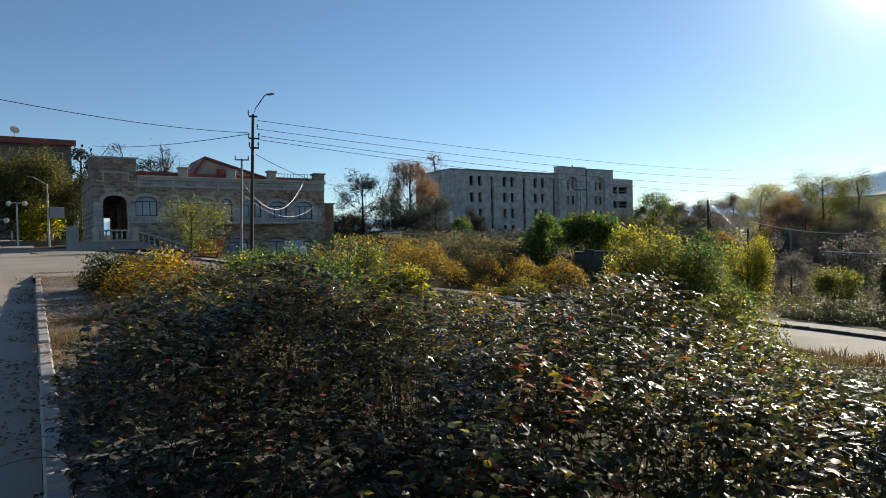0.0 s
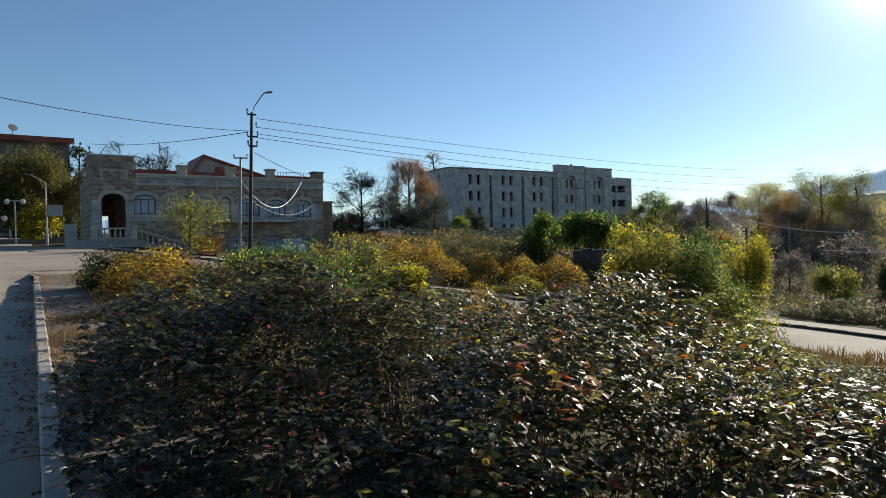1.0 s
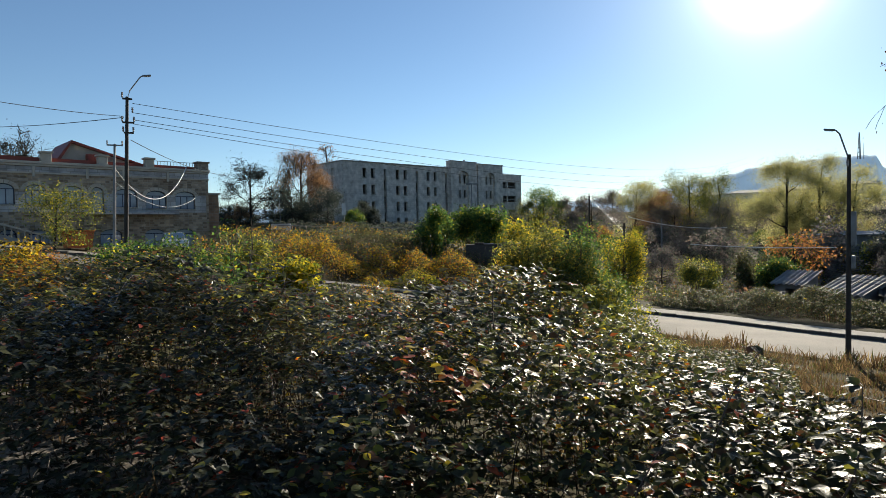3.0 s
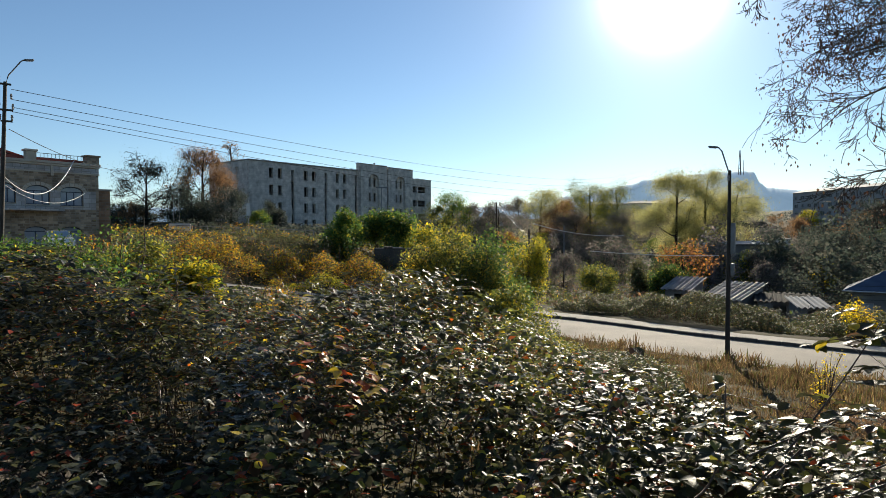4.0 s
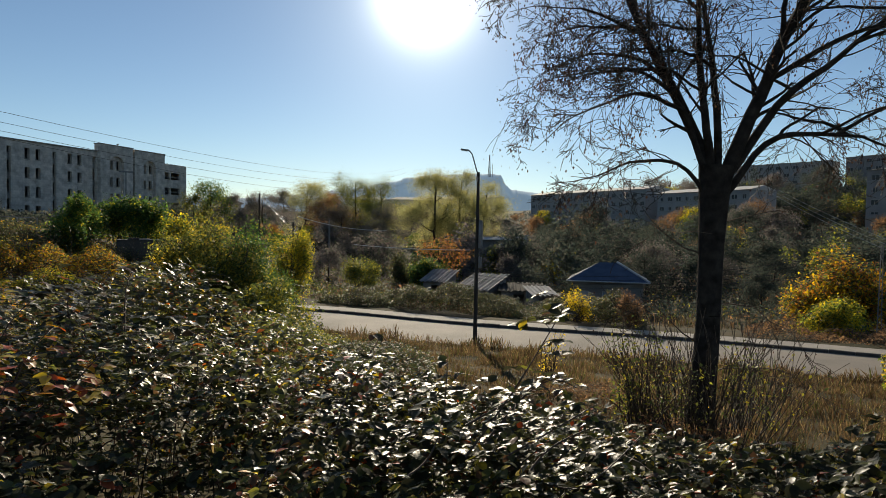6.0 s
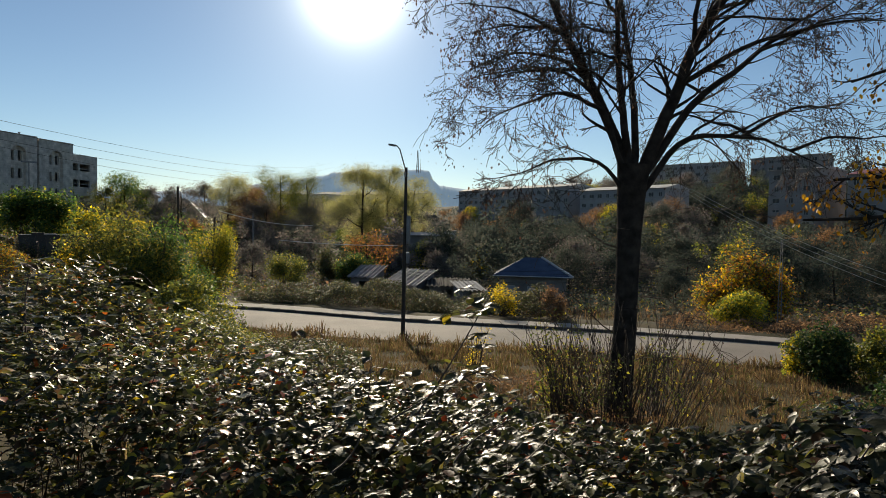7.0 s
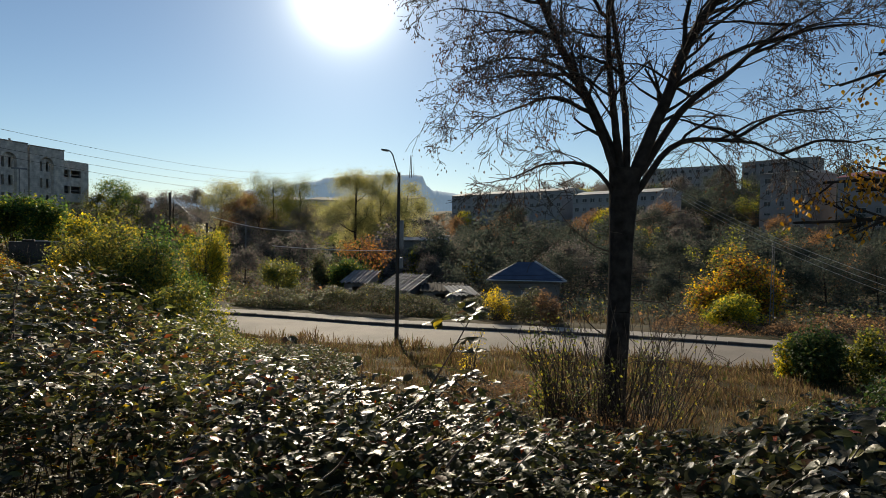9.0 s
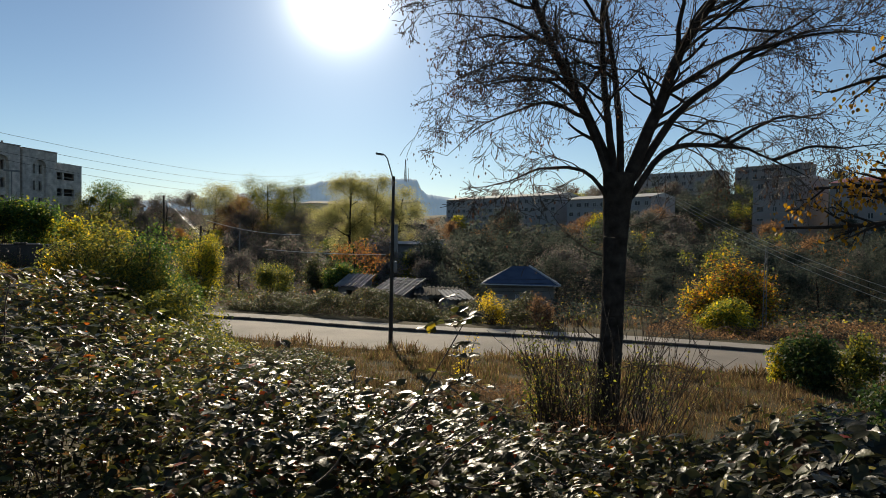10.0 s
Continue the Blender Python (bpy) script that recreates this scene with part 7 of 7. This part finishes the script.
def hip_house(p, yaw, w, d, h, rise, roof, label, holes, wall=MUD, edge=None):
    b = thing("valley_house", pose(p[0], p[1], p[2], 0, 0, yaw), label, "house")
    part("wall", facade(w, h, holes, 0, 0.3, -1.0), wall, b)
    part("side_wall", boxes((0, 0.3, 0.3, d, -1.0, h)), wall, b)
    part("side_wall", boxes((w - 0.3, w, 0.3, d, -1.0, h)), wall, b)
    part("back_wall", boxes((0, w, d, d + 0.3, -1.0, h)), wall, b)
    bm = bmesh.new()
    e = 0.5
    c = [bm.verts.new(v) for v in ((-e, -e, h), (w + e, -e, h), (w + e, d + e, h), (-e, d + e, h), (d * 0.45, d / 2, h + rise), (w - d * 0.45, d / 2, h + rise))]
    for f in ((0, 1, 5, 4), (1, 2, 5), (2, 3, 4, 5), (3, 0, 4), (3, 2, 1, 0)):
        bm.faces.new([c[i] for i in f])
    part("roof", bm, roof, b)
    if edge:
        part("gutter", rod((-e, -e - 0.04, h), (w + e, -e - 0.04, h), 0.06, 0.06, 6), edge, b)
        part("hip_cap", rod((w + e, -e, h + 0.03), (w - d * 0.45, d / 2, h + rise + 0.04), 0.1, 0.1, 6), edge, b)
    for x0, x1, z0, z1 in holes:
        fr = thing("window", Matrix.Identity(4), "", "")
        fr.parent = b
        for key in ("label", "category"):
            if key in fr:
                del fr[key]
        part("window_frame", boxes((x0, x1, 0.1, 0.16, z0, z0 + 0.07), (x0, x1, 0.1, 0.16, z1 - 0.07, z1), (x0, x0 + 0.07, 0.1, 0.16, z0 + 0.07, z1 - 0.07), (x1 - 0.07, x1, 0.1, 0.16, z0 + 0.07, z1 - 0.07)), WALLS, fr)
        part("pane", boxes((x0 + 0.07, x1 - 0.07, 0.12, 0.135, z0 + 0.07, z1 - 0.07)), GLASS, fr)
    return b


shed(at(41.2, 54.5, -5.6), -72, 3.0, 3.2, 1.9, 0.9, SLATE, "low shed with a weathered corrugated roof", [(1.2, 2.1, -0.5, 1.6)])
shed(at(38.0, 58, -5.4), -62, 2.2, 2.6, 2.0, 0.7, SLATE, "small shed with a pale edged corrugated roof", [(0.8, 1.6, -0.5, 1.6)], sheets=3)
shed(at(48.3, 50, -5.2), -30, 1.7, 2.0, 1.5, 0.35, DULL_TIN, "lean-to with bright tin sheets", [(0.5, 1.2, -0.5, 1.3)], sheets=2)
shed(at(45.3, 53, -5.4), -44, 3.4, 2.4, 1.7, 0.3, TAR, "low dark outbuilding between the sheds", [(1.0, 1.9, -0.5, 1.4)], sheets=3)
hip_house(at(51.7, 51, -5.2), -55, 5.4, 4.4, 2.7, 1.4, BLUE_SHEET, "small plastered house with a bluish hipped sheet roof", [(0.6, 1.3, 0.7, 1.9), (2.3, 3.0, 0.7, 1.9)], MUD, BRIGHT_SHEET)
hip_house(at(40.8, 92, -2.3), -46, 8.0, 4.0, 2.2, 0.4, DULL_TIN, "long low grey outbuilding with a bright tin roof edge", [(6.6, 7.4, 0.8, 1.7)], MUD, BRIGHT_SHEET)
hip_house(at(18.2, 152, 3.4), -20, 9.0, 7.0, 3.0, 1.6, SLATE, "far house among trees with a pale roof edge", [(2, 3, 1, 2.2), (5, 6, 1, 2.2)], WALLS, BRIGHT_SHEET)
hip_house(at(21.6, 158, 2.2), -24, 8.0, 6.0, 3.0, 1.4, SLATE, "far house among trees with a grey roof", [(2, 3, 1, 2.2), (5, 6, 1, 2.2)], MUD, BRIGHT_SHEET)
for k, (h, r, z, w) in enumerate([(30.6, 230, 12.0, 16), (34.5, 260, 13.5, 20), (37.5, 300, 16.0, 22), (41.2, 290, 16.5, 20)]):
    hip_house(at(h, r, z - 4), -h, w, 8, 3.4, 1.2, DULL_TIN, "far long building with a tin roof", [(2, 3.2, 1, 2.2), (6, 7.2, 1, 2.2), (10, 11.2, 1, 2.2)], WALLS, BRIGHT_SHEET)


def far_block(p0, p1, deep, storeys, base, label, wall, roof_rise=0.8, step=3.2, roof=SLATE, storey=3.0):
    """A block of flats with open windows and sills between two corner places."""
    p0, p1 = np.array(p0), np.array(p1)
    w = float(np.linalg.norm(p1 - p0))
    yaw = math.degrees(math.atan2(*(p1 - p0)[::-1]))
    b = thing("flat_block", pose(p0[0], p0[1], base, 0, 0, yaw), label, "apartment block", "flat blocks on the hill")
    top = storeys * storey + 0.6
    n = int(w / step)
    holes = []
    for s in range(storeys):
        for i in range(n):
            x = (i + 0.5) * w / n
            ww = 0.95 if (i + s) % 3 else 0.6
            holes.append((x - ww, x + ww, s * storey + 1.0, s * storey + 2.4))
    part("wall", facade(w, top, holes, 0, 0.4, -6.0), wall, b)
    part("side_wall", boxes((0, 0.4, 0.4, deep, -6.0, top)), wall, b)
    part("side_wall", boxes((w - 0.4, w, 0.4, deep, -6.0, top)), wall, b)
    part("back_wall", boxes((0, w, deep, deep + 0.4, -6, top)), wall, b)
    part("roof", prism([(-0.5, top), (deep / 2, top + roof_rise), (deep + 0.9, top)], 0, w + 0.8), roof, b).matrix_basis = pose(w + 0.4, 0, 0, 0, 0, 90)
    for s in range(storeys):
        part("floor_band", boxes((0, w, -0.12, 0, s * storey + 0.72, s * storey + 0.9)), CONCRETE, b)
    # recessed windows share two shapes
    wide_w = narrow_w = None
    for x0, x1, z0, z1 in holes:
        big = x1 - x0 > 1.5
        proto = wide_w if big else narrow_w
        if proto is None:
            hw = (x1 - x0) / 2
            bm = boxes((-hw, hw, 0.18, 0.22, 0, 0.09), (-hw, hw, 0.18, 0.22, 1.31, 1.4), (-hw, -hw + 0.09, 0.18, 0.22, 0.09, 1.31), (hw - 0.09, hw, 0.18, 0.22, 0.09, 1.31), (-0.05, 0.05, 0.18, 0.22, 0.09, 1.31))
            ob = part("window", bm, WALLS, b)
            gl = part("pane", boxes((-hw + 0.09, hw - 0.09, 0.195, 0.21, 0.09, 1.31)), FAR_GLASS, ob)
            if big:
                wide_w = (ob.data, gl.data)
            else:
                narrow_w = (ob.data, gl.data)
        else:
            ob = new("window", proto[0])
            ob.parent = b
            gl = new("pane", proto[1])
            gl.parent = ob
        ob.matrix_basis = pose((x0 + x1) / 2, 0, z0)
    for i in range(0, n, 3):
        x = (i + 0.5) * w / n
        part("balcony", boxes((x - 1.3, x + 1.3, -1.0, -0.125, storey + 0.75, storey + 1.75)), wall, b)
    return b


FAR_GLASS = glass_material("dark far glass", (0.015, 0.017, 0.02), 0.3)
BLOCK_A = material("grey panel wall", [(0.3, 0.295, 0.29), (0.4, 0.39, 0.38)], 0.9, 0.3, 6, 0.3)
BLOCK_B = material("pinkish tuff wall", [(0.28, 0.25, 0.235), (0.38, 0.345, 0.32)], 0.9, 0.3, 6, 0.3)
far_block(heading(47.6, 268), heading(57.6, 222), 12, 4, 3.2, "long four-storey block of flats with a pale roof", BLOCK_A, 1.4, roof=WALLS)
far_block(heading(58.6, 214), heading(65.8, 194), 12, 4, 1.0, "four-storey block of flats with pale balconies", BLOCK_A, 1.4, roof=WALLS)
far_block(heading(73.8, 184), heading(77.0, 178), 14, 5, 1.6, "five-storey block of flats with a white roof edge", BLOCK_B, 0.8, roof=WALLS)
far_block(heading(79.2, 176), heading(88.0, 166), 14, 4, 2.6, "four-storey block of flats with a red roof", BLOCK_B, 1.6, roof=RED_ROOF)
far_block(heading(64.5, 300), heading(71.2, 286), 12, 4, 17.5, "block of flats on the brow of the hill", BLOCK_A, 0.4)
far_block(heading(72.4, 292), heading(77.2, 280), 12, 4, 19.0, "block of flats with roof huts on the brow", BLOCK_B, 0.4)

# brown annex beyond the stone house, and a white hut down in the valley
BROWN_WALL = masonry("brown tuff wall", [(0.2, 0.125, 0.08), (0.3, 0.195, 0.125)], (0.24, 0.2, 0.16), 0.5, 0.25)


def annex(p, yaw, w, d, h):
    b = thing("annex", pose(p[0], p[1], p[2], 0, 0, yaw), "small brown stone annex with a flat roof beside the house", "outbuilding")
    part("front_wall", facade(w, h, [(w * 0.35, w * 0.6, h - 2.2, h - 1.2)], 0, 0.3, -1.5), BROWN_WALL, b)
    part("side_wall", boxes((0, 0.3, 0.3, d, -1.5, h)), BROWN_WALL, b)
    part("side_wall", boxes((w - 0.3, w, 0.3, d, -1.5, h)), BROWN_WALL, b)
    part("back_wall", boxes((0, w, d, d + 0.3, -1.5, h)), BROWN_WALL, b)
    part("roof", boxes((-0.15, w + 0.15, -0.15, d + 0.4, h + 0.004, h + 0.16), bevel=0.02), CONCRETE, b)
    part("pane", boxes((w * 0.35, w * 0.6, 0.14, 0.16, h - 2.2, h - 1.2)), FAR_GLASS, b)


q = np.array(put(-12.2, 61))
annex(q, 30, 2.6, 4.0, 5.3 - q[2])
hut = thing("hut", pose(*at(46.2, 95, -1.4), 0, 0, -40), "small white hut with a dark window in the valley", "hut")
part("wall", facade(2.1, 1.9, [(0.7, 1.3, 0.7, 1.3)], 0, 0.2, -4.0), WALLS, hut)
part("side_wall", boxes((0, 0.2, 0.2, 2.0, -4.0, 1.9)), WALLS, hut)
part("side_wall", boxes((1.9, 2.1, 0.2, 2.0, -4.0, 1.9)), WALLS, hut)
part("pane", boxes((0.7, 1.3, 0.1, 0.12, 0.7, 1.3)), FAR_GLASS, hut)
part("roof", boxes((-0.2, 2.3, -0.2, 2.2, 1.904, 2.02), bevel=0.02), DULL_TIN, hut)

# ---- street end on the upper road ----
PLASTER = material("dark plaster block", [(0.12, 0.1, 0.09), (0.2, 0.17, 0.15)], 0.9, 0.4, 8, 0.4)


def corner_block():
    p1 = heading(-30.7, 92)
    p0 = p1 + np.array((-24.0, -17.5))
    b = far_block(p0, p1, 13, 4, 2.5, "dark four-storey block with a red roof edge and aerials", PLASTER, 0.2, 3.4, RED_ROOF, 3.0)
    b.name = "corner_block"
    w = float(np.linalg.norm(p1 - p0))
    part("roof_fascia", boxes((-0.5, w + 0.5, -0.6, -0.3, 12.2, 12.9)), RED_ROOF, b, "red sheet fascia")
    for x in (w - 13, w - 11.6, w - 11.0, w - 18):
        part("aerial", rod((x, 1, 12.6), (x, 1, 14.6), 0.05, 0.04, 5), STEEL, b)
    for x in (w - 8.0, w - 5.9):
        d = part("satellite_dish", lathe([(0.02, 0.0), (0.3, 0.05), (0.5, 0.16), (0.52, 0.2)], 12), STEEL, b)
        d.matrix_basis = pose(x, 0.6, 13.8, 60, 0, 20)
        part("dish_mast", rod((x, 0.8, 12.6), (x, 0.7, 13.8), 0.05, 0.05, 5), STEEL, b)


corner_block()


def lamp_post(h, r, high, heads, board, label):
    p = put(h, r)
    b = thing("street_lamp", pose(*p), label, "street lamp")
    part("post", rod((0, 0, -0.2), (0, 0, high), 0.09, 0.06), WALLS, b)
    way = heading(h - 90, 1)
    if heads == 1:
        part("lamp_arm", chain([(0, 0, high - 0.1), (way[0] * 0.5, way[1] * 0.5, high + 0.25), (way[0] * 1.1, way[1] * 1.1, high + 0.6)], 0.035), WALLS, b)
        lamp_head(b, (way[0] * 1.1, way[1] * 1.1, high + 0.6), way)
    else:
        for s in (-1, 1):
            lamp_head(b, (0, 0, high), way * s, WALLS)
            part("globe", lathe([(0.05, high - 0.3), (0.2, high - 0.15), (0.22, high), (0.12, high + 0.16)], 10), LENS, b).matrix_basis = pose(way[0] * s * 0.6, way[1] * s * 0.6, 0)
    if board:
        bd = part("notice_board", boxes((-0.55, 0.55, -0.05, 0.05, high * 0.45, high * 0.63)), WALLS, b, "blank pale board")
        bd.matrix_basis = pose(-way[0] * 0.7, -way[1] * 0.7, 0, 0, 0, -h)
    return b


lamp_post(-32.4, 66, 5.6, 1, True, "white street lamp with a blank pale board")
lamp_post(-34.4, 68, 3.9, 2, False, "white lamp post with two lantern heads")
lamp_post(-35.6, 66, 2.4, 0, False, "short white post at the street end")
q = np.array(put(-37.5, 69))
row = thing("parapet", pose(*q, 0, 0, 33), "dark low parapet with white balusters at the street end", "balustrade")
part("wall", boxes((-2, 9.0, 0, 0.4, -1.0, 0.45)), PLASTER, row)
bal = None
prof = [(0.1, 0), (0.1, 0.08), (0.05, 0.14), (0.12, 0.4), (0.1, 0.55), (0.05, 0.78), (0.08, 0.9), (0.1, 0.95)]
for x in (3.3, 5.2, 5.75, 6.4):
    if bal is None:
        bal = part("baluster", lathe(prof, 8), WALLS, row)
        ob = bal
    else:
        ob = new("baluster", bal.data)
        ob.parent = row
    ob.matrix_basis = pose(x, 0.2, 0.45)

# ---- things by the stone house ----
ORANGE = material("orange painted steel", [(0.42, 0.1, 0.03), (0.5, 0.14, 0.04)], 0.5, 2, 30, 0.2)
WHITE_PAINT = material("white car paint", [(0.7, 0.7, 0.7), (0.78, 0.78, 0.78)], 0.2, 2, 30, 0.02, 0.6)
TYRE = material("tyre rubber", [(0.02, 0.02, 0.02), (0.035, 0.035, 0.035)], 0.85, 4, 40, 0.3)


def bin_box(p, yaw):
    b = thing("waste_container", pose(*p, 0, 0, yaw), "orange steel waste container beside the house", "container")
    part("body", prism([(-0.75, 0.15), (0.75, 0.15), (0.9, 1.25), (-0.9, 1.25)], -0.5, 0.5), ORANGE, b)
    part("lid", boxes((-0.95, 0.95, -0.56, 0.56, 1.254, 1.36), bevel=0.03), ORANGE, b)
    for x in (-0.6, 0.6):
        part("wheel", boxes((x - 0.08, x + 0.08, -0.4, 0.4, 0.0, 0.146), bevel=0.03), TYRE, b)


bin_box(put(-20.6, 49.5), 35)


def parked_car(p, yaw):
    b = thing("car", pose(*p, 0, 0, yaw), "white saloon car parked below the stone house", "car")
    part("body", prism([(-2.1, 0.3), (2.1, 0.3), (2.15, 0.62), (1.95, 0.82), (0.9, 0.92), (-1.35, 0.95), (-2.1, 0.88), (-2.15, 0.5)], -0.82, 0.82), WHITE_PAINT, b)
    part("cabin", prism([(-1.25, 0.954), (0.85, 0.925), (0.3, 1.4), (-0.85, 1.42)], -0.7, 0.7), WHITE_PAINT, b)
    for s in (-1, 1):
        part("side_window", prism([(-1.05, 0.99), (0.65, 0.97), (0.22, 1.35), (-0.78, 1.36)], s * 0.705, s * 0.712), GLASS, b)
    part("windscreen", prism([(0.84, 0.96), (0.36, 1.36), (0.4, 1.37), (0.9, 0.96)], -0.62, 0.62), GLASS, b)
    for x in (-1.3, 1.3):
        for s in (-1, 1):
            w = part("wheel", lathe([(0.2, -0.1), (0.31, -0.1), (0.33, -0.05), (0.33, 0.05), (0.31, 0.1), (0.2, 0.1)], 16), TYRE, b)
            w.matrix_basis = pose(x, s * 0.76, 0.32, 90, 0, 0)
            part("rim", lathe([(0.05, -0.105), (0.19, -0.11), (0.19, 0.11), (0.05, 0.105)], 12), STEEL, w)
    for s in (-0.55, 0.55):
        part("headlight", boxes((2.0, 2.16, s - 0.18, s + 0.18, 0.62, 0.76), bevel=0.02), LENS, b)
    part("bumper", boxes((2.1, 2.22, -0.8, 0.8, 0.32, 0.52), bevel=0.03), WHITE_PAINT, b)


parked_car((-12.3, 51.0, gz(-12.3, 51.0)), -70)

# mast on the ridge
mp = at(43.72, 1420, 118)
mast = thing("radio_mast", pose(*mp), "tall thin radio mast on the far ridge", "mast")
for k in range(3):
    a = k * 2.094
    part("leg", rod((3 * math.cos(a), 3 * math.sin(a), 0), (0.6 * math.cos(a), 0.6 * math.sin(a), 50), 0.8, 0.6, 5), STEEL, mast)
for i in range(6):
    part("brace", rod((-2.6 + i * 0.38, 0, 4 + i * 8), (2.4 - i * 0.38, 0, 8 + i * 8), 0.3, 0.3, 5), STEEL, mast)
mast = thing("radio_mast", pose(*at(44.0, 1420, 118)), "short radio mast on the far ridge", "mast")
part("pole", rod((0, 0, 0), (0, 0, 30), 0.6, 0.4, 5), STEEL, mast)

# undergrowth over the far slopes


def undergrowth(name, label, mat, seed, count, h0, h1, r0, r1, size, tall, keep=0.0):
    rng = np.random.default_rng(seed)
    h, r = rng.uniform(h0, h1, count), np.sqrt(rng.uniform(r0 * r0, r1 * r1, count))
    x, y = r * np.sin(np.radians(h)), r * np.cos(np.radians(h))
    dx = np.sqrt(((x[:, None] - KERB_LINE[None, ::3, 0]) ** 2 + (y[:, None] - KERB_LINE[None, ::3, 1]) ** 2).min(1))
    lump = np.sin(x * 0.31 + seed) * np.sin(y * 0.27 + 2 * np.sin(x * 0.13)) + 0.6 * np.sin(x * 0.83 + y * 0.7)
    ok = (dx > 6.0) & (lump > keep - 0.6) & (r > 40)
    x, y, lump = x[ok], y[ok], lump[ok]
    z = ground_z(x, y, False) + tall * np.clip(0.4 + 0.5 * lump, 0.1, 1.2) * np.power(rng.uniform(0, 1, len(x)), 0.5)
    n = len(x)
    R = turns(rng.uniform(0, 6.28, n), rng.normal(-0.3, 0.5, n), rng.normal(0, 0.5, n))
    v, f = leaves(np.stack([x, y, z], 1), size * rng.uniform(0.6, 1.4, n), R, LEAF4)
    tagged(part(name, mesh_from(name, v, f), mat), label, "undergrowth", kind="stuff")


undergrowth("undergrowth", "dark scrub over the valley floor", LEAF_DARK, 501, 50000, 44, 95, 42, 110, 0.27, 1.5, 0.0)
undergrowth("undergrowth", "grey brown scrub in the valley", LEAF_HAZE, 509, 22000, 24, 58, 62, 120, 0.3, 1.8, 0.0)
undergrowth("undergrowth", "grey green scrub beyond the road", LEAF_BANK, 508, 30000, 16, 46, 42, 110, 0.27, 1.4, 0.0)
undergrowth("undergrowth", "olive scrub over the valley floor", LEAF_OLIVE, 502, 12000, 16, 95, 44, 100, 0.27, 1.3, 0.5)
undergrowth("undergrowth", "rust coloured scrub over the valley floor", LEAF_BROWN, 503, 12000, 14, 95, 42, 100, 0.3, 1.3, 0.5)
undergrowth("undergrowth", "brown and yellow scrub below the empty block", LEAF_AUTUMN, 504, 14000, -12, 18, 50, 76, 0.17, 1.4, 0.1)
undergrowth("undergrowth", "dark bramble scrub below the empty block", LEAF_BANK, 507, 9000, -12, 18, 48, 76, 0.28, 1.3, 0.1)
undergrowth("undergrowth", "dark scrub on the hillside", LEAF_DARK, 505, 60000, 18, 95, 105, 330, 0.7, 1.6, -0.4)
undergrowth("undergrowth", "dark scrub before the empty block", LEAF_DARK, 506, 16000, -12, 20, 74, 108, 0.45, 1.6, -0.2)
